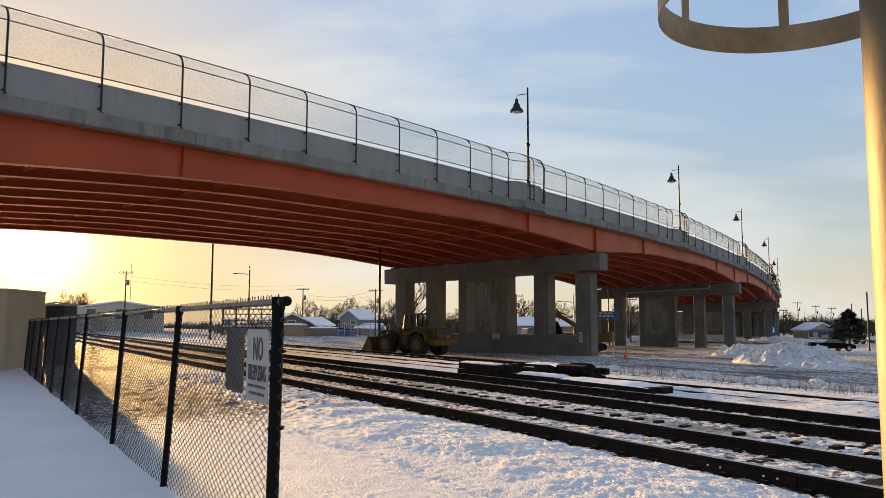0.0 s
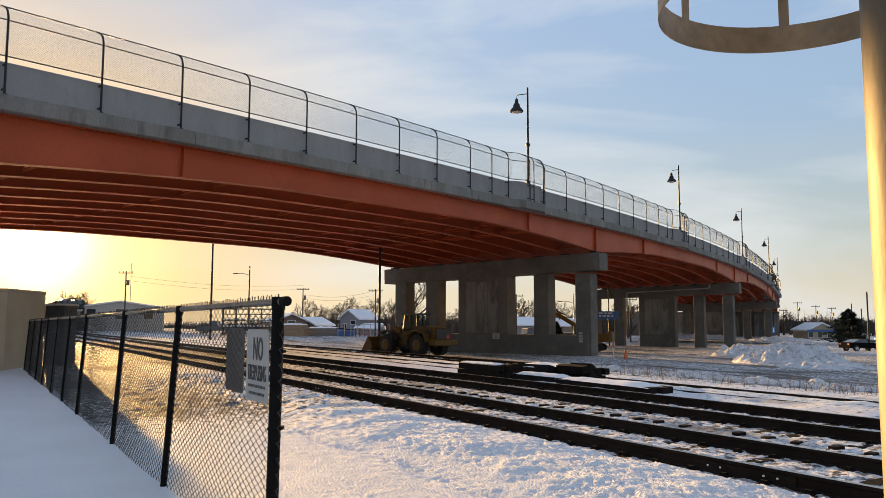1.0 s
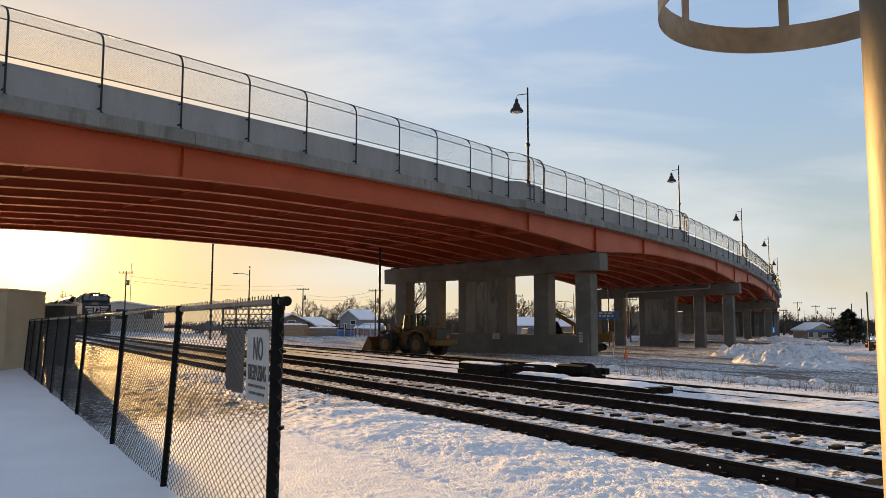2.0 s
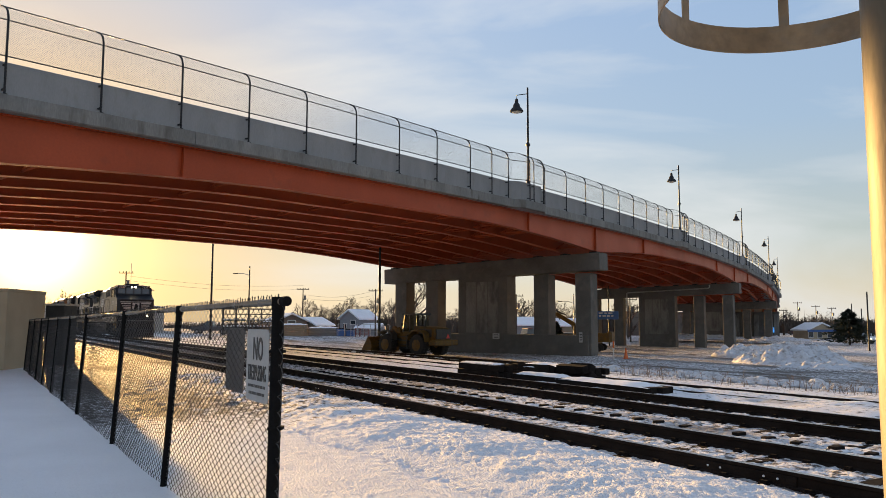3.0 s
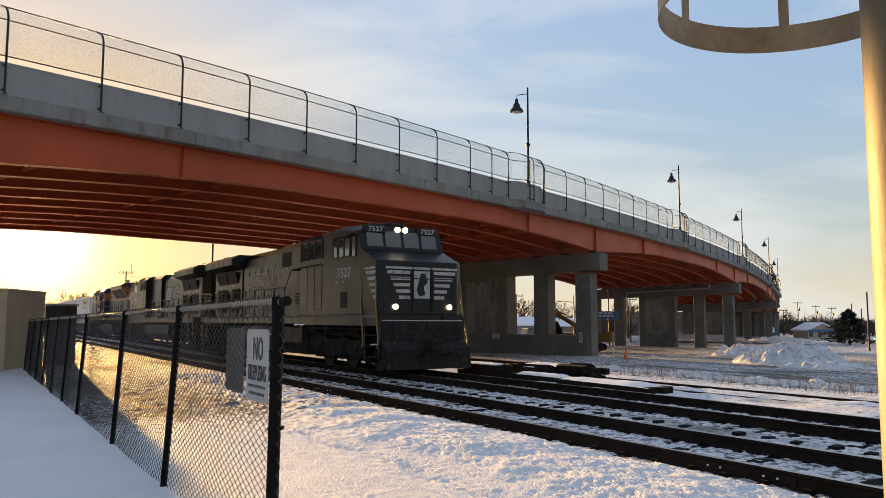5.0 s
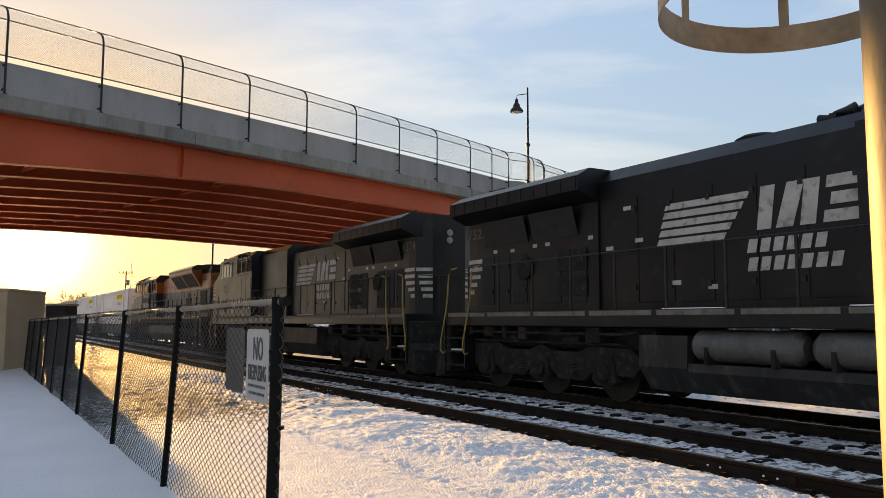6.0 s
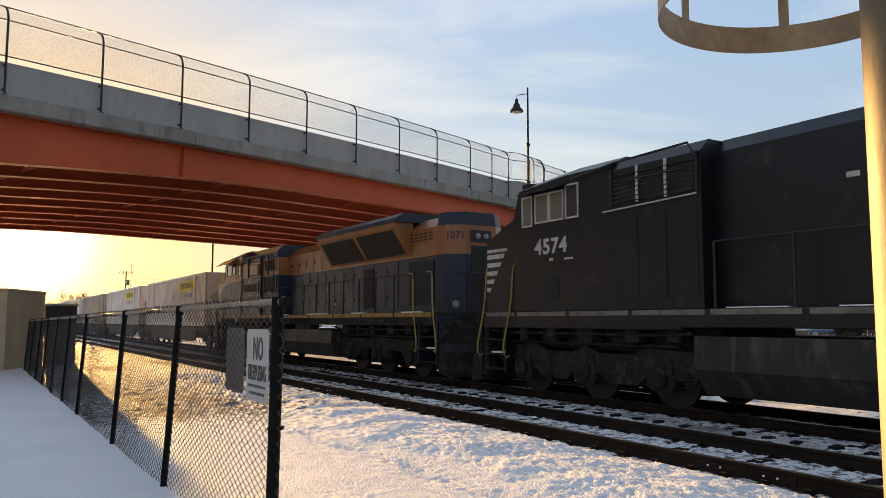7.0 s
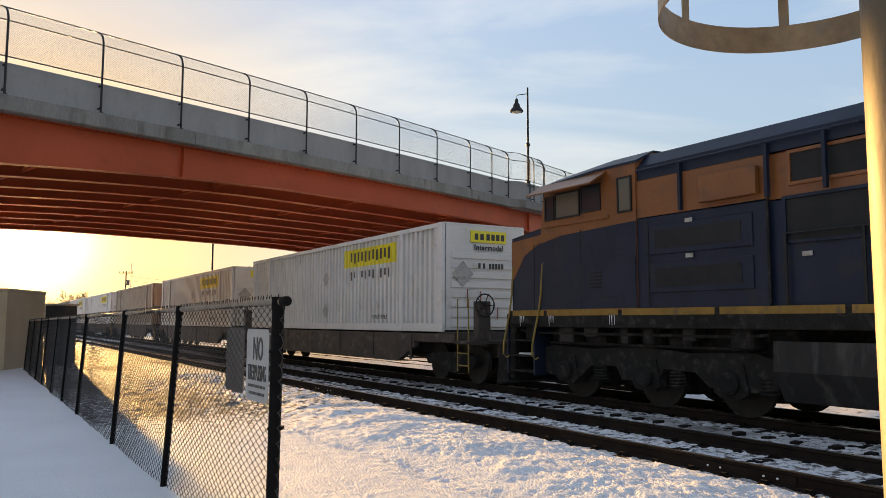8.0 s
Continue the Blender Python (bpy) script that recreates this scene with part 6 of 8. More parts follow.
    for z in (4.12, 3.9):
        g = Geo()
        g.lathe([(0.10, 0.0), (0.10, 0.04), (0.05, 0.055)], 14, Matrix.Translation((-10.35, 0, z)) @ Matrix.Rotation(-math.pi / 2, 4, "Y"))
        part("rear_lamp", g, LENS_OFF, re, smooth=True)
    for sd in (-1, 1):
        lettering(number, 0.36, LETTER_DIM, side_m(-9.72, 3.60, sd, 1.004), re, 1.1, 0.006, align="CENTER", name="road_number")
    # flank emblem: slanted bars, a dark head, a pale block, and two rows of small bars beneath
    for sd in (-1, 1):
        # on either flank the bars trail to the reader's left
        x0, d = (-3.75, 1) if sd < 0 else (-0.45, -1)
        if lit is False:
            x0 = x0 if sd < 0 else -0.40
        for k in range(5):
            g = Geo()
            z = 2.93 + 0.16 * k
            a, b = x0 + d * 0.05 * k, x0 + d * (1.5 + 0.12 * k)
            skew(g, min(a, b), max(a, b), z, z + 0.115, sd, 0.972, 0.006, d * 0.06)
            part("emblem_bar", g, WHITE_PAINT, eh)
        for a0, wd, zz, h, sl in ((2.15, 0.26, 3.02, 0.70, 0.10), (2.5, 0.30, 3.02, 0.70, 0.22), (2.92, 0.26, 3.02, 0.70, 0.10), (3.3, 0.56, 3.02, 0.18, 0.03), (3.42, 0.5, 3.28, 0.18, 0.03), (3.36, 0.56, 3.54, 0.18, 0.03)):
            g = Geo()
            a, b = x0 + d * a0, x0 + d * (a0 + wd)
            skew(g, min(a, b), max(a, b), zz, zz + h, sd, 0.972, 0.006, d * sl)
            part("emblem_block", g, WHITE_PAINT, eh)
        for row, nn in ((0, 6), (1, 7)):
            for k in range(nn):
                g = Geo()
                a = x0 + d * (1.95 + 0.24 * k)
                b = a + d * 0.17
                z = 2.66 - 0.30 * row
                skew(g, min(a, b), max(a, b), z, z + 0.22, sd, 0.972, 0.006, d * 0.05)
                part("emblem_block", g, WHITE_PAINT, eh)
        for x, z in ((-4.6, 3.7), (-3.4, 2.2), (-2.6, 2.1), (1.2, 3.6), (-5.1, 2.95), (-4.3, 3.05)):
            g = Geo()
            skew(g, x, x + 0.2, z, z + 0.08, sd, 1.155 if x > 0.2 else 0.97, 0.006)
            part("notice", g, WHITE_PAINT, eh)
    horns(t, -0.7 if lit else -4.2, 4.64 if lit else 4.50)
    g = Geo()
    g.lathe([(0.42, 0), (0.42, 0.12), (0.3, 0.18)], 16, Matrix.Translation((-2.2, 0, zh)))
    part("exhaust_stack", g, UNDER, t, smooth=True)
    for y in (-0.7, 0.7):
        g = Geo()
        g.tube([(-9.6, y, 4.66), (-9.6, y, 4.82), (-8.9, y, 4.82), (-8.9, y, 4.66)], 0.016, 6)
        part("lifting_eye", g, DARK_STEEL, t)
    g = Geo()
    g.box(6.3, 7.6, -0.5, 0.5, 4.73, 4.84, ch=0.03)
    g.box(8.0, 8.5, -0.25, 0.25, 4.66, 4.78, ch=0.03)
    g.tube([(7.9, 0.5, 4.68), (7.9, 0.5, 4.86)], 0.06, 8)
    part("roof_unit", g, DARK_STEEL, t)
    handrails(t, -9.4, 1.95 if lit else 3.5, 1.47, 10, DARK_STEEL)
    for sd in (-1, 1) if lit else ():
        g = Geo()
        g.tube([(1.9, sd * 1.47, 2.85), (2.1, sd * 1.48, 2.9), (2.65, sd * 1.5, 3.42), (2.85, sd * 1.54, 3.48), (3.9, sd * 1.56, 3.5), (5.8, sd * 1.56, 3.52)], 0.02, 6)
        rise = part("cab_handrail", g, DARK_STEEL, t, smooth=True)
        for x in (2.9, 3.5):
            g = Geo()
            g.box(x - 0.02, x + 0.02, min(sd * 1.15, sd * 1.53), max(sd * 1.15, sd * 1.53), 3.45, 3.5)
            part("rail_bracket", g, DARK_STEEL, rise)
        # screens and notices on the blower hood
        g = Geo()
        g.box(0.7, 1.7, min(sd * 1.15, sd * 1.165), max(sd * 1.15, sd * 1.165), 3.72, 4.28)
        part("screen", g, GRILLE, t)
        for x, z, m in ((3.3, 3.98, LETTER_DIM), (3.3, 3.82, WHITE_PAINT), (0.35, 3.3, LETTER_DIM)):
            g = Geo()
            skew(g, x, x + 0.18, z, z + 0.12, sd, 1.15, 0.006)
            part("notice", g, m, t)
        for k in range(5):
            g = Geo()
            g.box(2.3, 2.8, min(sd * 1.15, sd * 1.165), max(sd * 1.15, sd * 1.165), 2.2 + 0.09 * k, 2.25 + 0.09 * k)
            part("louvre", g, UNDER, t)
    end_steps(t, 10.25, 1, BLACK, YELLOW)
    end_steps(t, -10.5, -1, BLACK, YELLOW)
    return t


def emd_engine(label, number):
    """Blue and orange wide-nosed engine with a flared radiator, nose towards +x."""
    t = thing("locomotive", label, "locomotive")
    g = Geo()
    g.box(-10.7, 10.55, -1.5, 1.5, 1.42, 1.78, ch=0.03)
    fr = part("frame", g, UNDER, t)
    for sd in (-1, 1):
        x = -10.5
        while x < 10.4:
            g = Geo()
            skew(g, x, min(x + 2.2, 10.5) - 0.1, 1.66, 1.78, sd, 1.502, 0.006)
            part("sill_stripe", g, SILL_GOLD, fr)
            x += 2.2
        for x0, x1 in ((-9.6, -8.8), (-6.2, -5.4), (-3.0, -1.6), (1.0, 1.8)):
            g = Geo()
            g.box(x0, x1, min(sd * 1.25, sd * 1.5), max(sd * 1.25, sd * 1.5), 1.78, 1.81, ch=0.012)
            part("snow_patch", g, SNOW, fr)
    engine_truck(t, 6.9, (4.85, 6.7, 8.9), "cast")
    engine_truck(t, -6.9, (-8.9, -6.7, -4.85), "cast")
    g = Geo()
    o = [(-1.42, 1.25), (-1.45, 0.8), (-1.2, 0.34), (1.2, 0.34), (1.45, 0.8), (1.42, 1.25)]
    g.prism([(-3.7, y, z) for y, z in o], [(3.9, y, z) for y, z in o])
    ft = part("fuel_tank", g, TANK, t)
    for sd in (-1, 1):
        g = Geo()
        g.box(-1.9, -0.4, min(sd * 1.2, sd * 1.5), max(sd * 1.2, sd * 1.5), 1.26, 1.64, ch=0.02)
        part("battery_box", g, UNDER, fr)
    underframe(t, ((-10.3, -3.8), (4.0, 10.3)))
    nose, cab = wide_cab(t, NAVY, 10.6, 9.38, 9.25, 7.6, 6.6, 3.38, 3.52, 4.70, 1.5, TANGERINE)
    front_panes(cab, 9.38, 9.25, 3.52, 4.5, 1.5, 2)
    for sd in (-1, 1):
        # blue flank of the cab below a curved orange sweep
        g = Geo()
        o = [(6.6, 1.79), (10.3, 1.79), (10.3, 2.5), (9.9, 2.95), (9.4, 3.18), (8.7, 3.3), (6.6, 3.38)]
        g.prism([(x, sd * 1.5, z) for x, z in o], [(x, sd * 1.508, z) for x, z in o])
        part("flank_panel", g, NAVY, cab)
        g = Geo()
        o = [(9.38, 3.38), (10.42, 3.3), (10.42, 2.4), (10.32, 2.5), (9.95, 2.97), (9.42, 3.2), (8.7, 3.32), (8.7, 3.4)]
        g.prism([(x, sd * 1.5, z) for x, z in o], [(x, sd * 1.506, z) for x, z in o])
        part("flank_panel", g, TANGERINE, nose)
        window(cab, 8.95, 9.18, 3.68, 4.12, sd, 1.5)
        window(cab, 8.15, 8.85, 3.68, 4.15, sd, 1.5, LIT_GLASS)
        window(cab, 7.55, 8.05, 3.72, 4.18, sd, 1.5)
        window(cab, 6.72, 7.02, 3.6, 4.2, sd, 1.5, LIT_GLASS)
        g = Geo()
        o = [(1.5, 4.40), (1.92, 4.14), (1.92, 4.17), (1.5, 4.43)]
        g.prism([(7.35, sd * y, z) for y, z in o], [(9.35, sd * y, z) for y, z in o])
        part("sunshade", g, TANGERINE, cab)
        # blue roof plate over the cab shoulder, folded down to the rain gutter
        g = Geo()
        o = [(1.515, 4.45), (1.515, 4.50), (1.06, 4.725), (0.0, 4.735), (0.0, 4.71), (1.05, 4.705)]
        g.prism([(6.55, sd * y, z) for y, z in o], [(7.6, sd * y, z) for y, z in o])
        g.prism([(7.6, sd * y, z) for y, z in o], [(9.25, sd * y, z - (0.12 if z > 4.6 else 0.09)) for y, z in o])
        part("roof_plate", g, NAVY, cab)
        g = Geo()
        g.box(7.3, 9.25, min(sd * 1.5, sd * 1.54), max(sd * 1.5, sd * 1.54), 3.50, 3.56, ch=0.01)
        part("arm_rest", g, TANGERINE, cab)
        g = Geo()
        o = [(6.62, 2.0), (8.9, 2.0), (8.55, 2.6), (8.4, 2.68), (6.62, 2.72)]
        g.prism([(x, sd * 1.508, z) for x, z in o], [(x, sd * 1.52, z) for x, z in o])
        cp = part("hatch", g, NAVY, cab)
        for k in range(5):
            g = Geo()
            g.box(7.5, 7.85, min(sd * 1.52, sd * 1.53), max(sd * 1.52, sd * 1.53), 2.18 + 0.07 * k, 2.215 + 0.07 * k)
            part("louvre", g, GRILLE, cp)
    g = Geo()
    hood(g, 3.9, 6.6, 1.78, 3.42, 1.47, 0.03)
    lo = part("equipment_cabinet", g, NAVY, t)
    g = Geo()
    hood(g, 3.9, 6.6, 3.42, 4.12, 1.47, 0.03)
    up = part("equipment_cabinet", g, TANGERINE, t)
    g = Geo()
    hood(g, 1.9, 6.6, 4.12, 4.62, 1.45, 0.25)
    part("cabinet_roof", g, NAVY, t)
    for sd in (-1, 1):
        for z0 in (2.05, 2.72):
            g = Geo()
            g.box(4.15, 6.35, min(sd * 1.47, sd * 1.5), max(sd * 1.47, sd * 1.5), z0, z0 + 0.52, ch=0.01)
            fp = part("filter_panel", g, NAVY, lo)
            g = Geo()
            g.box(4.35, 6.15, min(sd * 1.5, sd * 1.508), max(sd * 1.5, sd * 1.508), z0 + 0.1, z0 + 0.42)
            part("screen", g, GRILLE, fp)
        g = Geo()
        g.box(4.0, 5.1, min(sd * 1.47, sd * 1.6), max(sd * 1.47, sd * 1.6), 3.5, 3.95, ch=0.02)
        part("vent_box", g, TANGERINE, up)
        for x, z, c in ((5.3, 3.22, 1.505), (5.3, 2.62, 1.505), (3.2, 2.5, 1.42), (-3, 2.1, 0.97)):
            g = Geo()
            skew(g, x, x + 0.16, z, z + 0.07, sd, c, 0.006)
            part("notice", g, WHITE_PAINT, lo)
    g = Geo()
    hood(g, 1.9, 3.9, 1.78, 3.40, 1.40, 0.03)
    bl = part("blower_housing", g, NAVY, t)
    g = Geo()
    hood(g, 1.9, 3.9, 3.40, 4.12, 1.40, 0.03)
    bu = part("blower_housing", g, TANGERINE, t)
    for sd in (-1, 1):
        g = Geo()
        g.box(2.1, 3.6, min(sd * 1.40, sd * 1.412), max(sd * 1.40, sd * 1.412), 2.75, 3.36)
        part("screen", g, GRILLE, bl)
        g = Geo()
        g.box(2.2, 3.5, min(sd * 1.40, sd * 1.412), max(sd * 1.40, sd * 1.412), 3.62, 4.05)
        part("screen", g, GRILLE, bu)
    g = Geo()
    hood(g, -10.0, 1.9, 1.78, 3.36, 0.95, 0.02)
    eh = part("engine_hood", g, NAVY, t)
    g = Geo()
    hood(g, -10.0, 1.9, 3.36, 4.46, 0.95, 0.3)
    hu = part("hood_top", g, TANGERINE, t)
    doors(eh, [-7.6 + 0.80 * k for k in range(12)], 1.95, 3.3, 0.95, 0.8, NAVY)
    doors(hu, [-1.6 + 0.80 * k for k in range(4)], 3.42, 3.98, 0.95, 0.8, TANGERINE)
    for sd in (-1, 1):
        for x0, x1, z0, z1 in ((-9.7, -8.3, 2.0, 3.25), (-5.95, -5.2, 1.95, 3.2)):
            g = Geo()
            g.box(x0, x1, min(sd * 0.95, sd * 0.985), max(sd * 0.95, sd * 0.985), z0, z1)
            part("screen", g, GRILLE, eh)
        # flared radiator section
        g = Geo()
        o = [(0.95, 3.44), (1.5, 4.28), (1.5, 4.4), (0.9, 4.4), (0.9, 3.44)]
        g.prism([(-8.4, sd * y, z) for y, z in o], [(-2.5, sd * y, z) for y, z in o])
        rad = part("radiator_flare", g, TANGERINE, t)
        for x0, x1 in ((-8.15, -5.55), (-5.35, -2.7)):
            g = Geo()
            o2 = [(0.99, 3.52), (1.44, 4.21), (1.455, 4.20), (1.005, 3.51)]
            g.prism([(x0, sd * y, z) for y, z in o2], [(x1, sd * y, z) for y, z in o2])
            part("screen", g, GRILLE, rad)
        for k in range(8):
            for r in range(3):
                g = Geo()
                g.box(-9.6 + 0.28 * k, -9.42 + 0.28 * k, min(sd * 0.95, sd * 0.962), max(sd * 0.95, sd * 0.962), 3.82 + 0.09 * r, 3.86 + 0.09 * r)
                part("louvre", g, GRILLE, hu)
        for k in range(9):
            g = Geo()
            x = -3.9 + 0.55 * k
            skew(g, x, x + 0.22, 2.55, 2.85, sd, 0.972, 0.005)
            part("emblem_block", g, LETTER_DIM, eh)
    g = Geo()
    o = [(-1.52, 4.40), (-1.52, 4.52), (-1.25, 4.68), (1.25, 4.68), (1.52, 4.52), (1.52, 4.40)]
    g.prism([(-8.5, y, z) for y, z in o], [(-2.4, y, z) for y, z in o])
    part("radiator_roof", g, NAVY, t)
    for x in (-7.3, -5.4, -3.5):
        g = Geo()
        g.lathe([(0.75, 4.68), (0.75, 4.75), (0.6, 4.79)], 20, Matrix.Translation((x, 0, 0)))
        part("fan", g, UNDER, t, smooth=True)
    g = Geo()
    o = [(-9.9, -0.97), (-10.25, -0.93), (-10.6, -0.5), (-10.6, 0.5), (-10.25, 0.93), (-9.9, 0.97)]
    g.prism([(x, y, 1.78) for x, y in o], [(x, y, 3.36) for x, y in o])
    re = part("rear_end", g, NAVY, t)
    g = Geo()
    g.prism([(x, y, 3.36) for x, y in o], [(x, y, 4.16) for x, y in o])
    re2 = part("rear_end", g, TANGERINE, t)
    g = Geo()
    g.prism([(x, y, 4.16) for x, y in o], [(x * 0.997, y * 0.92, 4.52) for x, y in o])
    part("rear_roof", g, NAVY, t)
    for y in (-0.13, 0.13):
        g = Geo()
        g.lathe([(0.075, 0.0), (0.075, 0.05), (0.04, 0.06)], 14, Matrix.Translation((-10.63, y, 3.86)) @ Matrix.Rotation(-math.pi / 2, 4, "Y"))
        part("rear_lamp", g, LENS_OFF, re2, smooth=True)
    g = Geo()
    g.box(-10.63, -10.6, -0.34, 0.34, 3.70, 4.02, ch=0.01)
    part("lamp_housing", g, DARK_STEEL, re2)
    g = Geo()
    g.box(-10.612, -10.6, -0.32, 0.32, 1.9, 3.6)
    part("end_door", g, GRILLE, re)
    for sd in (-1, 1):
        # number on the cut corner
        p, q = Vector((-10.25, sd * 0.93, 3.78)), Vector((-10.6, sd * 0.5, 3.78))
        ex = (q - p).normalized() if sd > 0 else (p - q).normalized()
        nz = ex.cross(Vector((0, 0, 1)))
        c = (p + q) / 2 + nz * 0.004
        lettering(number, 0.30, NAVY, Matrix(((ex.x, 0, nz.x, c.x), (ex.y, 0, nz.y, c.y), (0, 1, 0, c.z), (0, 0, 0, 1))), re2, 0.85, 0.006, align="CENTER", name="road_number")
        g = Geo()
        g.lathe([(0.1, 0.0), (0.1, 0.04), (0.05, 0.05)], 12, Matrix.Translation((-10.72, sd * 0.9, 2.0)) @ Matrix.Rotation(-math.pi / 2, 4, "Y"))
        part("ditch_light", g, LENS_OFF, re, smooth=True)
    for sd in (-1, 1):
        g = Geo()
        g.tube([(6.55, sd * 1.53, 4.28), (2.35, sd * 1.53, 4.28), (2.1, sd * 1.53, 4.1), (2.05, sd * 1.53, 3.0), (1.95, sd * 1.5, 2.6)], 0.022, 6)
        gr = part("roof_grab_rail", g, NAVY, up, smooth=True)
        for x in (5.55, 3.85, 2.9):
            g = Geo()
            g.box(x - 0.028, x + 0.028, min(sd * 1.47, sd * 1.54), max(sd * 1.47, sd * 1.54), 3.44, 4.28)
            part("upright", g, NAVY, gr)
        for x0, x1, z0, z1, y in ((2.05, 3.65, 2.70, 3.42, 1.40), (2.15, 3.55, 3.57, 4.10, 1.40)):
            g = Geo()
            for a, b, c, d in ((x0, x1, z0, z0 + 0.05), (x0, x1, z1 - 0.05, z1), (x0, x0 + 0.05, z0 + 0.05, z1 - 0.05), (x1 - 0.05, x1, z0 + 0.05, z1 - 0.05)):
                g.box(a, b, min(sd * y, sd * (y + 0.04)), max(sd * y, sd * (y + 0.04)), c, d)
            part("screen_frame", g, NAVY if z0 < 3 else TANGERINE, bl if z0 < 3 else bu)
        g = Geo()
        g.box(3.86, 3.90, min(sd * 1.47, sd * 1.49), max(sd * 1.47, sd * 1.49), 1.8, 3.42)
        part("seam_strip", g, UNDER, lo)
        for x in (6.3, 8.1, 9.6):
            g = Geo()
            g.box(x, x + 0.02, min(sd * 1.50, sd * 1.512), max(sd * 1.50, sd * 1.512), 1.8, 3.2 if x > 9 else 3.36)
            part("seam_strip", g, GRILLE, cab)
        for x in (7.2, 9.0, 10.0):
            for e in (0.0, 0.07, 0.13):
                g = Geo()
                h = 0.14 + 0.1 * ((x * 7 + e * 30) % 1)
                g.tube([(x + e, sd * 1.5, 1.66), (x + e, sd * 1.5, 1.66 - h)], 0.012, 5, True, 0.003)
                part("icicle", g, SNOW, fr)
    horns(t, -0.6, 4.46)
    g = Geo()
    g.box(7.0, 8.6, -0.5, 0.5, 4.69, 4.80, ch=0.03)
    part("roof_unit", g, DARK_STEEL, t)
    handrails(t, -9.5, 3.6, 1.47, 12, DARK_STEEL)
    end_steps(t, 10.6, 1, NAVY, YELLOW)
    end_steps(t, -10.75, -1, NAVY, YELLOW)
    return t



# freight containers and the cars that carry them
BOX_WHITE = mat("white_container_paint", (0.60, 0.585, 0.565), 0.55, vary=0.12, scale=1.0, fine=20, bump=0.05, dirt=(0.46, 0.41, 0.36), dirt_amt=0.12, per_object=0.06)
BOX_TAN = mat("weathered_tan_container_paint", (0.36, 0.31, 0.25), 0.6, vary=0.2, scale=1.0, fine=20, bump=0.05, dirt=(0.24, 0.19, 0.15), dirt_amt=0.25)
BOX_RUST = mat("rust_red_container_paint", (0.26, 0.075, 0.045), 0.6, vary=0.25, scale=1.0, fine=20, bump=0.05, dirt=(0.16, 0.06, 0.045), dirt_amt=0.25)
LOGO_YELLOW = mat("yellow_logo_panel", (0.72, 0.60, 0.03), 0.5, vary=0.1)
LOGO_BLACK = mat("black_logo_print", (0.03, 0.03, 0.03), 0.55, vary=0.2)
BOX_L, BOX_W, BOX_Z0, BOX_Z1 = 16.15, 2.59, 1.27, 4.15


def rib_sheet(x0, n, p, z0, z1, y, out):
    """A painted sheet that follows n ribs of a corrugated wall."""
    g = Geo()
    pts = []
    for i in range(n):
        a = x0 + p * i
        pts += [(a, 0.0), (a + p * 0.50, 0.0), (a + p * 0.58, -0.088), (a + p * 0.92, -0.088)]
    g.grid([[(a, y + out * b, z) for a, b in pts] for z in (z0, z1)])
    return g


def corrugated(x0, x1, z0, z1, y, out):
    g = Geo()
    p = (x1 - x0) / 58
    pts = []
    for i in range(58):
        a = x0 + p * i
        pts += [(a, 0.0), (a + p * 0.50, 0.0), (a + p * 0.58, -0.088), (a + p * 0.92, -0.088)]
    pts.append((x1, 0.0))
    front = [[(a, y + out * b, z) for a, b in pts] for z in (z0, z1)]
    g.grid(front)
    g.grid([[(a, y - out * 0.11, z) for a, b in pts] for z in (z0, z1)])
    return g


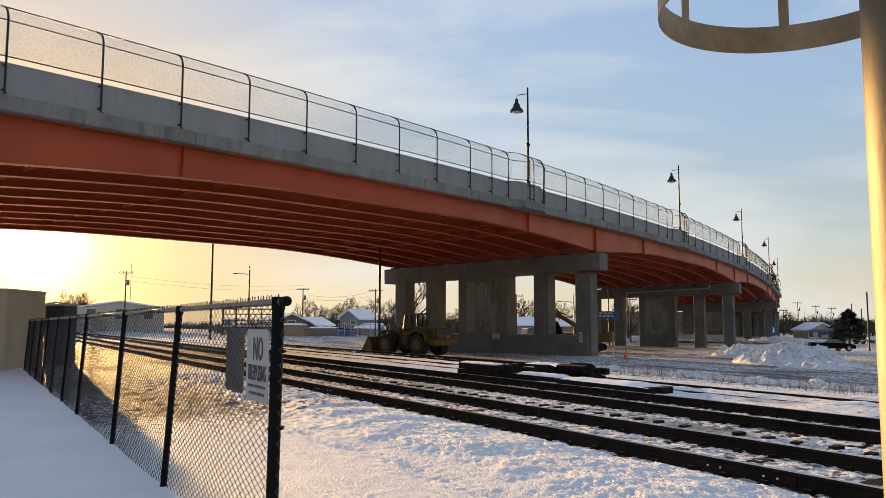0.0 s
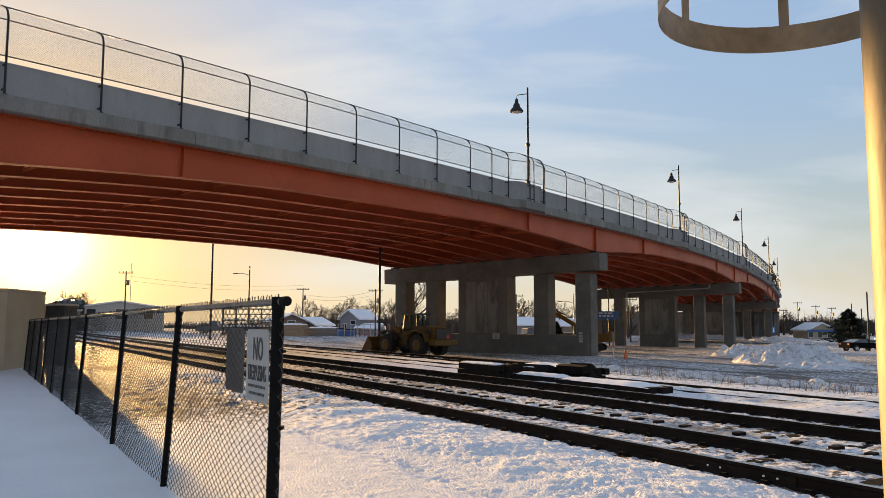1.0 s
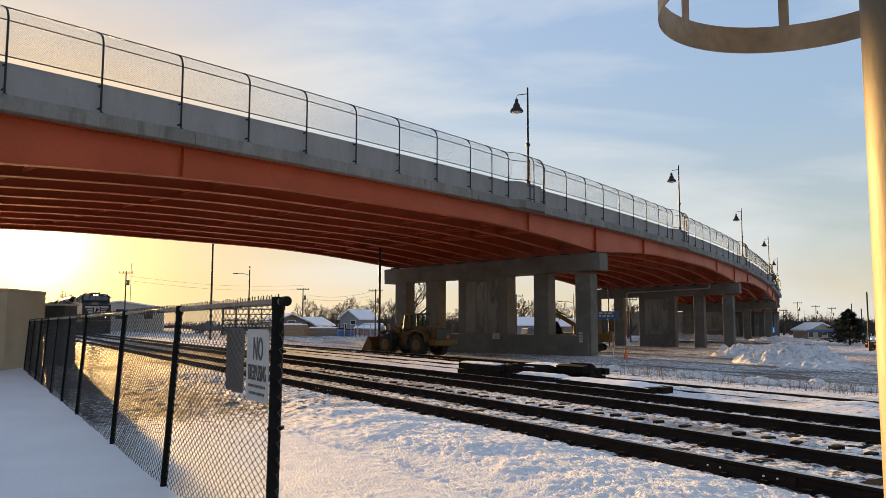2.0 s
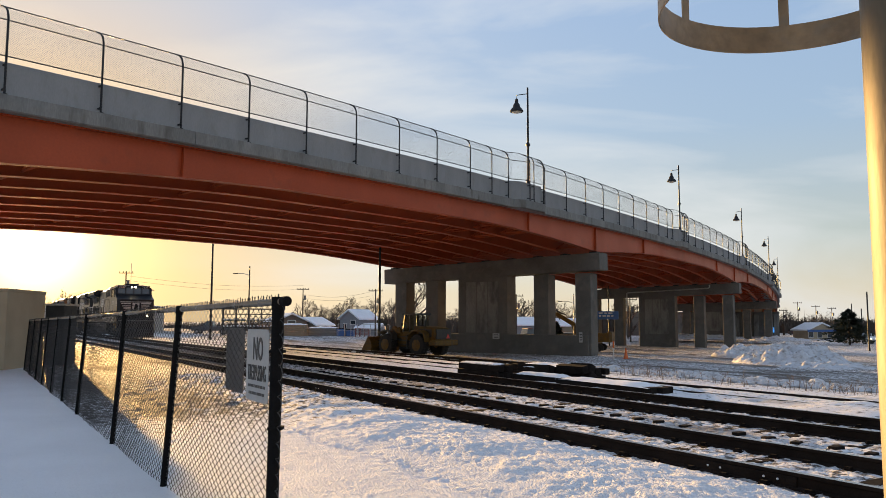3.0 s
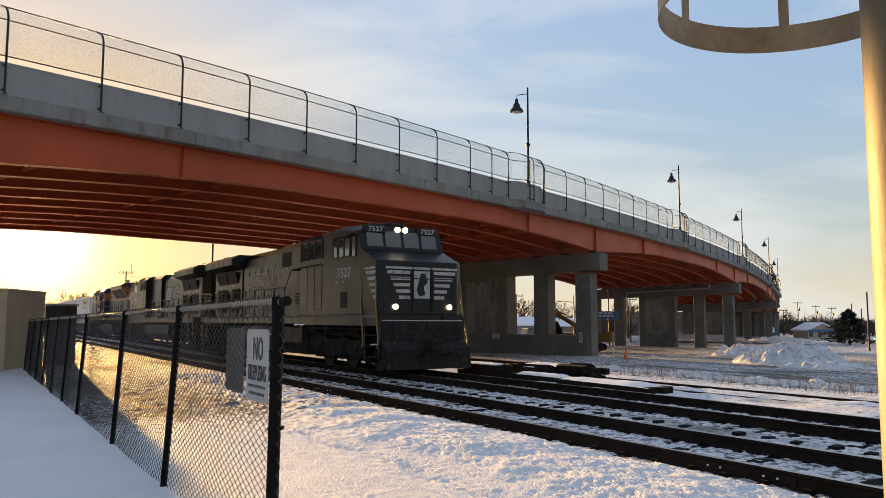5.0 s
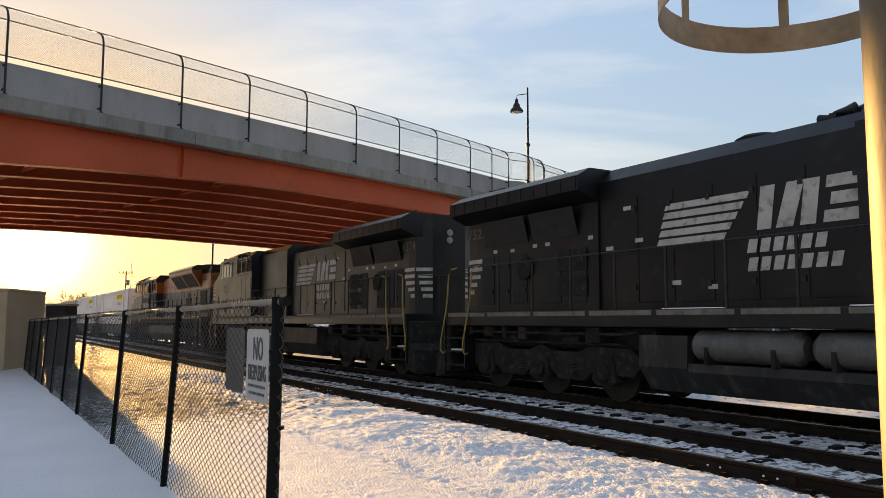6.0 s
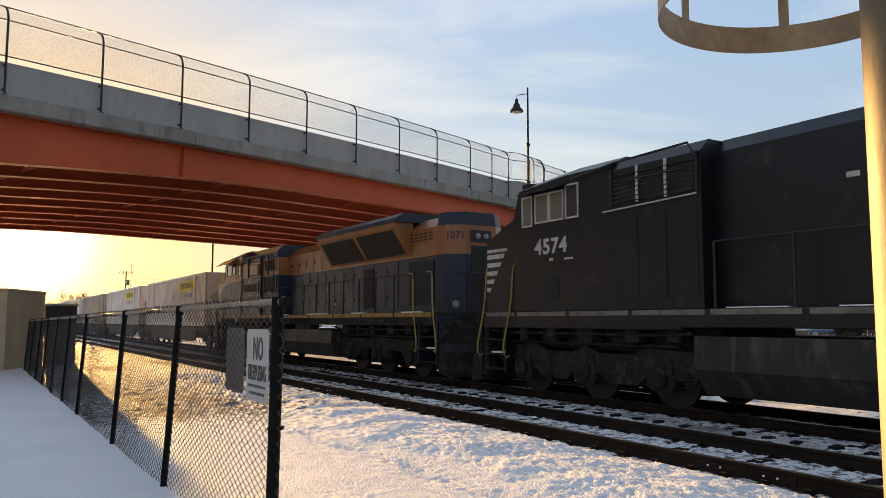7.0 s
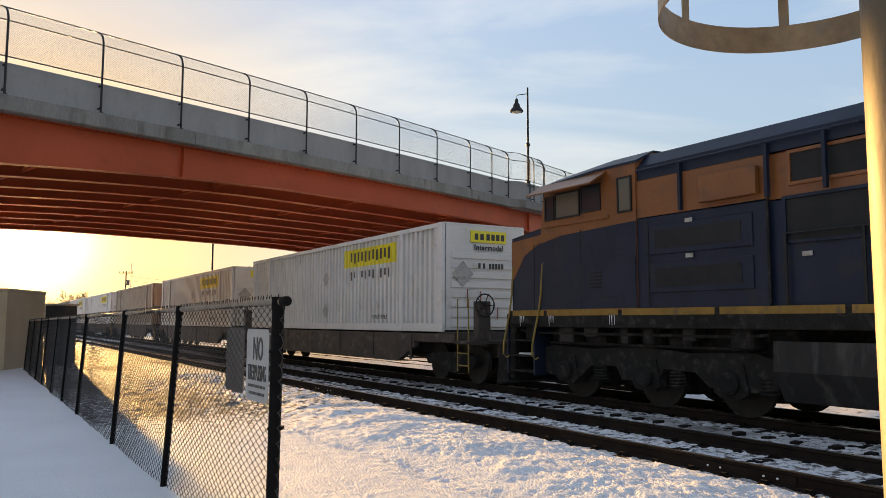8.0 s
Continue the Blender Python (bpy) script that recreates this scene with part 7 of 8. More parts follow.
def container(paint, label, logo):
    """Front end towards +x, mid-point of its length at the origin."""
    t = thing("freight_container", label, "container", group="containers on the train")
    hx, w = BOX_L / 2, BOX_W / 2
    body = None
    for sd in (-1, 1):
        g = corrugated(-hx + 0.3, hx - 0.3, BOX_Z0 + 0.22, BOX_Z1 - 0.12, sd * w, sd)
        part("side_wall", g, paint, t)
        g = Geo()
        g.box(-hx, hx, sd * w - 0.06, sd * w + 0.012, BOX_Z1 - 0.12, BOX_Z1, ch=0.01)
        part("top_rail", g, paint, t)
        g = Geo()
        g.box(-hx, hx, sd * w - 0.06, sd * w + 0.012, BOX_Z0, BOX_Z0 + 0.22, ch=0.01)
        part("bottom_rail", g, paint, t)
        for x in (-hx, hx - 0.3, hx - 2.4, -hx + 2.1):
            g = Geo()
            wd = 0.3 if abs(x) > hx - 1 else 0.2
            g.box(x, x + wd, sd * w - 0.08, sd * w + 0.018, BOX_Z0, BOX_Z1, ch=0.012)
            part("corner_post", g, paint, t)
    g = Geo()
    g.box(-hx, hx, -w, w, BOX_Z1 - 0.03, BOX_Z1 + 0.005)
    part("roof", g, paint, t)
    g = Geo()
    g.box(-hx, hx, -w, w, BOX_Z0 - 0.005, BOX_Z0 + 0.05)
    part("floor", g, UNDER, t)
    for sx in (-1, 1):
        g = Geo()
        x = sx * (hx - 0.02)
        g.box(min(x, x - sx * 0.05), max(x, x - sx * 0.05), -w + 0.05, w - 0.05, BOX_Z0, BOX_Z1 - 0.01)
        e = part("end_wall", g, paint, t)
        for k in range(8):
            g = Geo()
            z = BOX_Z0 + 0.12 + 0.26 * k
            g.box(min(x, x + sx * 0.035), max(x, x + sx * 0.035), -w + 0.2, w - 0.2, z, z + 0.17, ch=0.012)
            part("end_rib", g, paint, e)
    if logo:
        # flank panel, seen from the side of travel at which the camera stands
        for sd in (-1, 1):
            d = 1 if sd < 0 else -1
            c = hx - 4.6 if sd < 0 else hx - 4.6
            pitch = (BOX_L - 0.6) / 58
            n0 = round((c - 1.9 + hx - 0.3) / pitch)
            g = rib_sheet(-hx + 0.3 + pitch * n0, 14, pitch, 3.28, 3.86, sd * (w + 0.005), sd)
            pn = part("logo_panel", g, LOGO_YELLOW, t)
            for k in range(2, 13):
                g = Geo()
                a = -hx + 0.3 + pitch * (n0 + k)
                z = 3.40 + 0.03 * (k % 3)
                skew(g, a + 0.01, a + pitch * 0.47, z, 3.76 - 0.02 * (k % 2), sd, w + 0.008, 0.004)
                part("logo_block", g, LOGO_BLACK, pn)
                if k not in (4, 9):
                    g = Geo()
                    skew(g, a + 0.015, a + pitch * (0.45 if k % 3 else 0.3), 2.86 + 0.07 * (k % 2), 3.14, sd, w + 0.002, 0.004)
                    part("logo_block", g, LOGO_BLACK, t)
            lettering("TOP LIFT ONLY", 0.17, LOGO_BLACK, side_m(hx - 3.8, 1.62, sd, w + 0.004), t, 0.85, 0.003, align="CENTER")
            for z in (1.9, 3.0):
                g = Geo()
                cx = c - 3.4
                o = [(cx, z - 0.25), (cx + 0.25, z), (cx, z + 0.25), (cx - 0.25, z)]
                g.prism([(a, sd * (w + 0.002), b) for a, b in o], [(a, sd * (w + 0.008), b) for a, b in o])
                part("placard", g, WHITE_PAINT, t)
        x = hx + 0.016
        pm = Matrix(((0, 0, 1, x), (1, 0, 0, 0.1), (0, 1, 0, 0), (0, 0, 0, 1)))
        g = Geo()
        g.box(x - 0.03, x, -0.48, 0.68, 3.66, 3.98)
        pn = part("logo_panel", g, LOGO_YELLOW, t)
        for a in (-0.36, -0.18, 0.02, 0.18, 0.34, 0.5):
            g = Geo()
            g.box(x, x + 0.006, a, a + 0.11, 3.73, 3.90)
            part("logo_block", g, LOGO_BLACK, pn)
        lettering("Intermodal", 0.20, LOGO_BLACK, pm @ pose(0, 3.46, 0.004), t, 0.95, 0.008, align="CENTER")
        for a in (-0.25, -0.1, 0.1, 0.2, 0.3, 0.4, 0.5):
            g = Geo()
            g.box(x + 0.003, x + 0.012, a, a + 0.07, 2.96, 3.1)
            part("print_block", g, LOGO_BLACK, t)
        for y, z0, z1 in ((-0.62, 1.9, 2.4), (0.35, 1.6, 1.9), (-0.2, 2.1, 2.35)):
            g = Geo()
            g.box(x + 0.019, x + 0.021, y, y + 0.035, z0, z1)
            part("rust_streak", g, BOX_RUST, t)
        g = Geo()
        o = [(-0.75, 2.45), (-0.42, 2.8), (-0.75, 3.15), (-1.08, 2.8)]
        g.prism([(x + 0.018, y, z) for y, z in o], [(x + 0.026, y, z) for y, z in o])
        part("placard", g, WHITE_PAINT, t)
    return t


CAR_PAINT = mat("dark_brown_flat_car_paint", (0.055, 0.040, 0.032), 0.7, vary=0.35, scale=2, fine=25, bump=0.15, dirt=(0.10, 0.085, 0.07), dirt_amt=0.3)


def spine_car():
    """Low container car, its leading end towards +x, mid-point at the origin."""
    t = thing("container_car", "low dark steel container rail car", "rail car", group="container cars")
    g = Geo()
    g.box(-9.3, 9.3, -0.45, 0.45, 0.62, 1.02, ch=0.04)
    sp = part("spine", g, CAR_PAINT, t)
    for sd in (-1, 1):
        g = Geo()
        o = [(-6.6, 1.0), (-6.6, 0.85), (-5.6, 0.42), (5.6, 0.42), (6.6, 0.85), (6.6, 1.0), (8.7, 1.0), (8.7, 1.22), (-8.7, 1.22), (-8.7, 1.0)]
        g.prism([(x, sd * 1.22, z) for x, z in o], [(x, sd * 1.38, z) for x, z in o])
        part("side_sill", g, CAR_PAINT, t)
        for x in (-6, -3.5, -1, 1.5, 4, 6.4):
            g = Geo()
            g.box(x, x + 0.09, min(sd * 1.38, sd * 1.41), max(sd * 1.38, sd * 1.41), 0.5, 1.2)
            part("rib", g, CAR_PAINT, t)
    for x in (-8.0, -5.5, 0, 5.5, 8.0):
        g = Geo()
        g.box(x - 0.25, x + 0.25, -1.3, 1.3, 1.0, 1.262, ch=0.02)
        part("bolster", g, CAR_PAINT, t)
    for xc in (-8.0, 8.0):
        g = Geo()
        g.box(xc - 0.22, xc + 0.22, -1.0, 1.0, 0.45, 0.75, ch=0.03)
        tk = part("truck", g, UNDER, t)
        for sd in (-1, 1):
            for a in (-0.9, 0.9):
                m = Matrix.Translation((xc + a, sd * 0.755, 0.46)) @ (Matrix.Rotation(math.pi, 4, "Z") if sd > 0 else Matrix())
                part("wheel", CAR_WHEEL, None, tk, m=m)
            g = Geo()
            o = [(-1.25, 0.58), (-1.15, 0.66), (-0.5, 0.74), (0.5, 0.74), (1.15, 0.66), (1.25, 0.58), (1.1, 0.40), (0.7, 0.44), (0.35, 0.22), (-0.35, 0.22), (-0.7, 0.44), (-1.1, 0.40)]
            g.prism([(xc + x, sd * 0.93, z) for x, z in o], [(xc + x, sd * 1.09, z) for x, z in o])
            part("side_frame", g, UNDER, tk)
    for sx in (-1, 1):
        g = Geo()
        g.box(min(sx * 8.75, sx * 9.35), max(sx * 8.75, sx * 9.35), -1.4, 1.4, 0.98, 1.05)
        pf = part("end_platform", g, CAR_PAINT, t)
        for y in (-1.35, 1.35):
            g = Geo()
            g.tube([(sx * 9.3, y, 0.3), (sx * 9.3, y, 2.1), (sx * 8.8, y, 2.1), (sx * 8.8, y, 1.0)], 0.02, 6)
            for z in (0.45, 0.75):
                g.tube([(sx * 9.3, y, z), (sx * 8.8, y, z)], 0.018, 6)
            g.tube([(sx * 8.8, y, 0.3), (sx * 8.8, y, 1.0)], 0.018, 6)
            part("grab_rail", g, YELLOW if sx > 0 else DARK_STEEL, pf)
        g = Geo()
        g.box(min(sx * 9.3, sx * 10.0), max(sx * 9.3, sx * 10.0), -0.12, 0.12, 0.72, 0.97, ch=0.03)
        part("coupler", g, UNDER, t)
    g = Geo()
    g.tube([(9.15, -0.75 + 0.28 * math.cos(a * 0.349), 1.95 + 0.28 * math.sin(a * 0.349)) for a in range(19)], 0.02, 6)
    for a in range(5):
        g.tube([(9.15, -0.75, 1.95), (9.15, -0.75 + 0.28 * math.cos(a * 1.257), 1.95 + 0.28 * math.sin(a * 1.257))], 0.013, 5)
    part("brake_wheel", g, DARK_STEEL, t)
    g = Geo()
    g.box(8.9, 9.12, -0.95, -0.55, 1.05, 2.05, ch=0.02)
    part("brake_stand", g, CAR_PAINT, t)
    return t


TRAIN = [(ge_engine("black freight locomotive leading with lit headlights", "7527", True, True), 0.0, 0),
         (ge_engine("black freight locomotive running with its cab trailing", "4574", False, False), 23.05, 180),
         (emd_engine("dark blue and orange freight locomotive, cab trailing", "1071"), 46.15, 180)]
first_car = spine_car()
boxes = [container(BOX_WHITE, "white corrugated freight container with yellow logo panel", True),
         container(BOX_TAN, "weathered tan corrugated freight container", False),
         container(BOX_RUST, "rust red corrugated freight container", False)]
CAR_TAU = 46.15 + 21.75
used = set()
for i, kind_i in enumerate((0, 0, 1, 0, 0, 1, 1, 0, 2, 0, 1, 0)):
    tau = CAR_TAU + 19.4 * i
    TRAIN.append((first_car if i == 0 else copy_thing(first_car, Matrix()), tau, 0))
    b = boxes[kind_i] if kind_i not in used else copy_thing(boxes[kind_i], Matrix())
    used.add(kind_i)
    TRAIN.append((b, tau, 0))

# ---- distance: buildings, trees, poles, vehicles ----
BARK = mat("bare_bark", (0.075, 0.055, 0.042), 0.9, vary=0.3, scale=4)
NEEDLE = mat("conifer_needles", (0.018, 0.030, 0.016), 0.8, vary=0.4, scale=2)
SIDING_GREY = mat("grey_lap_siding", (0.22, 0.22, 0.24), 0.7, vary=0.12, scale=1.5, stretch=(1, 1, 12))
SIDING_TAN = mat("tan_wall", (0.40, 0.32, 0.22), 0.75, vary=0.15, scale=1)
SIDING_BROWN = mat("brown_wall", (0.16, 0.12, 0.095), 0.75, vary=0.2, scale=1)
SIDING_PALE = mat("pale_metal_wall", (0.46, 0.42, 0.37), 0.65, vary=0.12, scale=1, stretch=(6, 6, 0.5))
ROOF_SNOW = mat("snowy_roof", (0.80, 0.82, 0.86), 0.85, vary=0.08, scale=1.5, spec=0.0)
WOOD_POLE = mat("utility_pole_wood", (0.07, 0.055, 0.045), 0.9, vary=0.3, scale=4)
LUMBER = mat("stacked_lumber", (0.33, 0.24, 0.15), 0.8, vary=0.3, scale=3, stretch=(0.5, 1, 10))
LUMBER_GREY = mat("weathered_lumber", (0.20, 0.19, 0.18), 0.8, vary=0.3, scale=3, stretch=(0.5, 1, 10))
BLUE_PAINT = mat("blue_sign_paint", (0.03, 0.10, 0.28), 0.5, vary=0.15)
BLUE_LIT = mat("lit_blue_sign", (0.05, 0.35, 1.0), 0.4, emit=0.08)
CAR_BLACK = mat("black_car_paint", (0.007, 0.007, 0.008), 0.85, vary=0.2, spec=0.03)
CAR_WHITE = mat("white_car_paint", (0.60, 0.60, 0.60), 0.3, vary=0.08)
CAR_GREY = mat("grey_car_paint", (0.10, 0.10, 0.11), 0.3, vary=0.15)
CAR_RED = mat("dark_red_car_paint", (0.16, 0.02, 0.015), 0.3, vary=0.15)
WARM_LAMP = mat("lit_lamp_lens", (1.0, 0.85, 0.6), 0.3, emit=0.3)


def house(name, label, c, w, l, h, roof, rot, wall, cat="house", flat=False, wins=(), fascia=None, eave=0.35, roof_mat=None):
    """w across (its own x), l deep, eaves at h, ridge along y at h + roof."""
    t = thing(name, label, cat, pose(c[0], c[1], c[2], 0, 0, rot))
    g = Geo()
    if flat:
        g.box(-w / 2, w / 2, -l / 2, l / 2, -1.7, h)
    else:
        o = [(-w / 2, -1.7), (w / 2, -1.7), (w / 2, h), (0, h + roof), (-w / 2, h)]
        g.prism([(x, -l / 2, z) for x, z in o], [(x, l / 2, z) for x, z in o])
    wl = part("wall", g, wall, t)
    if flat:
        g = Geo()
        g.box(-w / 2 - eave, w / 2 + eave, -l / 2 - eave, l / 2 + eave, h, h + 0.12, ch=0.03)
        part("roof", g, roof_mat or ROOF_SNOW, t)
    else:
        for sd in (-1, 1):
            g = Geo()
            k = roof / (w / 2)
            o = [(0, h + roof + 0.03), (sd * (w / 2 + eave), h - eave * k + 0.03), (sd * (w / 2 + eave), h - eave * k + 0.25), (0, h + roof + 0.27)]
            g.prism([(x, -l / 2 - eave, z) for x, z in o], [(x, l / 2 + eave, z) for x, z in o])
            part("roof", g, ROOF_SNOW, t)
    if fascia:
        g = Geo()
        g.box(-w / 2 - eave - 0.05, w / 2 + eave + 0.05, -l / 2 - eave - 0.05, -l / 2 - eave, h - 0.35, h + 0.1)
        part("fascia", g, fascia, t)
    for x, z, ww, hh in wins:
        g = Geo()
        g.box(x - ww / 2 - 0.1, x + ww / 2 + 0.1, -l / 2 - 0.05, -l / 2, z - 0.1, z + hh + 0.1)
        wn = part("window", g, WHITE_PAINT2, t)
        g = Geo()
        g.box(x - ww / 2, x + ww / 2, -l / 2 - 0.07, -l / 2 - 0.045, z, z + hh)
        part("pane", g, GLASS, wn)
    return t


house("utility_shed", "pale flat-roofed utility shed closing the platform end", (-19.15, 28.20, -0.24), 7.7, 3.0, 2.78, 0, 4, SIDING_TAN, "shed", True, eave=0.03, roof_mat=SIDING_TAN)
cabinet = thing("utility_cabinet", "dark metal utility cabinet standing beside the shed", "cabinet", pose(-15.03, 30.5, -0.24, 0, 0, 4))
g = Geo()
g.box(-0.36, 0.36, -0.6, 0.6, -0.1, 2.36, ch=0.02)
body = part("body", g, MACHINE_DARK, cabinet)
g = Geo()
g.box(-0.42, 0.42, -0.66, 0.66, 2.36, 2.44, ch=0.02)
part("lid", g, GALV, cabinet, "bare metal lid")
for y in (-0.3, 0.3):
    g = Geo()
    g.box(0.36, 0.375, y - 0.27, y + 0.27, 0.1, 2.2, ch=0.005)
    part("door", g, MACHINE_DARK, body)
house("warehouse", "long low pale metal warehouse with small windows", (-55.90, 135.00, -0.76), 13.5, 9, 4.5, 1.0, 18, SIDING_PALE, "building", wins=((-4.5, 2.6, 1.4, 1.7), (0, 2.6, 1.4, 1.7), (4.5, 2.6, 1.4, 1.7)))
house("house", "grey two-storey house with a snow-covered gable roof", (-13.62, 125.00, -0.51), 4.0, 4.4, 2.5, 1.25, -35, SIDING_GREY, wins=((-0.9, 0.7, 0.6, 1.0), (0.8, 1.6, 0.9, 0.6)))
house("house", "low snow-roofed wing of the grey house", (-11.53, 123.00, -0.48), 3.5, 3.5, 0.9, 0.6, 80, SIDING_GREY)
house("garage", "brown gabled garage with a snowy roof", (-21.50, 128.00, -0.58), 4.6, 5, 1.5, 1.1, -25, SIDING_BROWN, "garage")
house("house", "brown house with a snow-covered porch roof", (-25.57, 126.00, -0.55), 5.0, 6, 2.1, 1.1, 30, SIDING_BROWN, wins=((0, 1, 1.2, 1.2),))
house("store", "low shop with tan walls, blue fascia and snowy hipped roof", (71.77, 150.00, -1.60), 5.6, 5, 1.7, 1.2, 8, SIDING_TAN, "shop", fascia=BLUE_PAINT, wins=((-2.3, 0.4, 0.9, 1.1), (-0.5, 0.3, 0.8, 1.3), (1.6, 0.4, 0.9, 1.0)))
house("shed_building", "long snow-roofed building behind the piers", (14.91, 140.00, -1.30), 14, 9, 2.2, 1.3, 85, SIDING_GREY, "building")
house("shed_building", "long snow-roofed building behind the piers", (24.72, 150.00, -1.48), 10, 9, 2.2, 1.3, 80, SIDING_TAN, "building")


def lumber(c, w, h, d, m, label, rows=5):
    t = thing("lumber_stack", label, "lumber", pose(c[0], c[1], c[2], 0, 0, -4))
    for k in range(rows):
        g = Geo()
        z = h * k / rows
        g.box(-w / 2 + 0.05 * (k % 2), w / 2 - 0.06 * (k % 3), -d / 2, d / 2, z, z + h / rows - 0.03)
        part("layer", g, m, t)
    g = Geo()
    snow_cap(g, (-w / 2, 0, 0), (w / 2, 0, 0), d, 0.2, h, random.Random(3))
    part("snow_cover", g, SNOW, t, smooth=True)


lumber((-18.65, 96.00, -0.24), 3.6, 1.35, 2.0, LUMBER, "tan stacked lumber with a snow cover")
lumber((-21.67, 98.00, -0.24), 2.6, 1.4, 2.0, LUMBER, "tan stacked lumber with a snow cover")
lumber((-15.11, 98.00, -0.24), 3.9, 0.95, 2.0, LUMBER_GREY, "grey weathered lumber stacked in snow")


def storage_rack(c, w, rot):
    """Open rack: dark posts and shelves, pale beam ends in rows."""
    t = thing("storage_rack", "dark open storage rack full of pale beam ends", "rack", pose(c[0], c[1], c[2], 0, 0, rot))
    for i in range(5):
        x = -w / 2 + w * i / 4
        for y in (-0.9, 0.9):
            g = Geo()
            g.box(x - 0.06, x + 0.06, y - 0.06, y + 0.06, -0.3, 3.3)
            part("post", g, MACHINE_DARK, t)
    for k in range(4):
        g = Geo()
        z = 0.35 + 0.8 * k
        g.box(-w / 2 - 0.1, w / 2 + 0.1, -0.95, 0.95, z - 0.1, z)
        part("shelf", g, MACHINE_DARK, t)
    beam = Geo()
    beam.box(-0.11, 0.11, -0.98, 0.98, 0.0, 0.22, ch=0.03)
    beam = beam.mesh("beam", LUMBER_GREY)
    end = Geo()
    end.box(-0.10, 0.10, -1.0, -0.98, 0.03, 0.21)
    end = end.mesh("snowy_end", SNOW)
    rng = random.Random(44)
    for k in range(1, 4):
        n = int(w / 0.40)
        for i in range(n):
            x = -w / 2 + 0.2 + 0.40 * i
            b = part("beam", beam, None, t, m=pose(x + rng.uniform(-0.03, 0.03), rng.uniform(-0.05, 0.05), 0.35 + 0.8 * (k - 1) + 0.002, 0, 0, rng.uniform(-1, 1)))
            if k > 1:
                part("snowy_end", end, None, b)
    g = Geo()
    g.box(-w / 2 - 0.3, w / 2 + 0.3, -1.2, 1.2, 3.3, 3.42, ch=0.02)
    part("roof", g, MACHINE_DARK, t)


storage_rack((-24.3, 97.0, -0.3), 6.2, 12)


def bin_box(c, w, h, m, label, name="storage_bin", cat="bin"):
    t = thing(name, label, cat, pose(c[0], c[1], c[2], 0, 0, -5))
    g = Geo()
    g.box(-w / 2, w / 2, -0.5, 0.5, 0, h, ch=0.05)
    part("body", g, m, t)
    g = Geo()
    g.box(-w / 2 - 0.05, w / 2 + 0.05, -0.55, 0.55, h, h + 0.12, ch=0.04)
    part("lid", g, DARK_STEEL, t)


bin_box((-12.56, 96.00, -0.27), 1.0, 0.9, BLUE_PAINT, "dark blue storage bin in the snow")
bin_box((-11.44, 96.00, -0.28), 0.9, 0.8, BLUE_PAINT, "dark blue storage bin in the snow")
for k in range(3):
    c = (-10.43, 95.00, -0.31) if k == 0 else ((-9.87, 95.00, -0.33) if k == 1 else (-9.39, 95.00, -0.34))
    t = thing("pipe_rack", "rust red steel rack standing in snow", "rack", pose(*c), group="steel racks")
    for x in (-0.25, 0.25):
        g = Geo()
        g.tube([(x, 0, 0), (x, 0, 1.0)], 0.05, 6)
        part("leg", g, CAR_RED, t)
    for z in (0.35, 0.7, 0.98):
        g = Geo()
        g.tube([(-0.32, 0, z), (0.32, 0, z)], 0.045, 6)
        part("crossbar", g, CAR_RED, t)


def far_fence(p, q, h, n):
    t = thing("yard_fence", "thin galvanized fence along the far yard edge", "fence")
    p, q = Vector(p), Vector(q)
    for i in range(n + 1):
        c = p + (q - p) * i / n
        g = Geo()
        g.tube([c, c + Vector((0, 0, h))], 0.04, 6)
        part("post", g, GALV, t)
    for z in (0.1, h * 0.5, h):
        g = Geo()
        g.tube([p + Vector((0, 0, z)), q + Vector((0, 0, z))], 0.02, 4)
        part("rail", g, GALV, t)


far_fence((-12.44, 92.00, -0.34), (-6.28, 92.00, -0.44), 1.6, 8)
far_fence((13.33, 110.00, -1.40), (17.92, 105.00, -1.46), 1.3, 6)


# bare trees
def bare_tree_mesh(seed, h, spread):
    rng = random.Random(seed)
    g = Geo()

    def grow(p, d, length, r, depth):
        n = 3
        pts = [p]
        for k in range(n):
            d = (d + Vector((rng.gauss(0, 0.12), rng.gauss(0, 0.12), 0.05))).normalized()
            pts.append(pts[-1] + d * length / n)
        g.tube(pts, max(r, 0.02), 6 if depth < 2 else 3, False, max(r * 0.6, 0.014))
        if depth >= 6 or length < 0.22:
            return
        for k in range(3 if depth < 3 else 2 + (rng.random() < 0.5)):
            a = rng.uniform(0, 2 * math.pi)
            tilt = rng.uniform(0.35, 0.85) * spread
            side = Vector((math.cos(a), math.sin(a), 0))
            nd = (d * math.cos(tilt) + (side - d * side.dot(d)).normalized() * math.sin(tilt)).normalized()
            f = rng.uniform(0.45, 1.0)
            grow(pts[0] + (pts[-1] - pts[0]) * f, nd, length * rng.uniform(0.58, 0.82), r * 0.55, depth + 1)

    grow(Vector((0, 0, -0.2)), Vector((0, 0, 1)), h * 0.34, h * 0.030, 0)
    return g


TREE_MESHES = []
for sd in range(5):
    g = bare_tree_mesh(40 + sd, 9.0, 0.85 + 0.1 * (sd % 3))
    trunk = Geo()
    trunk.tube([(0, 0, -1.8), (0.05, 0.02, 1.2), (0, 0, 3.0)], 0.24, 8, True, 0.16)
    TREE_MESHES.append((trunk.mesh("trunk", BARK, True), g.mesh("crown", BARK, fix=False)))


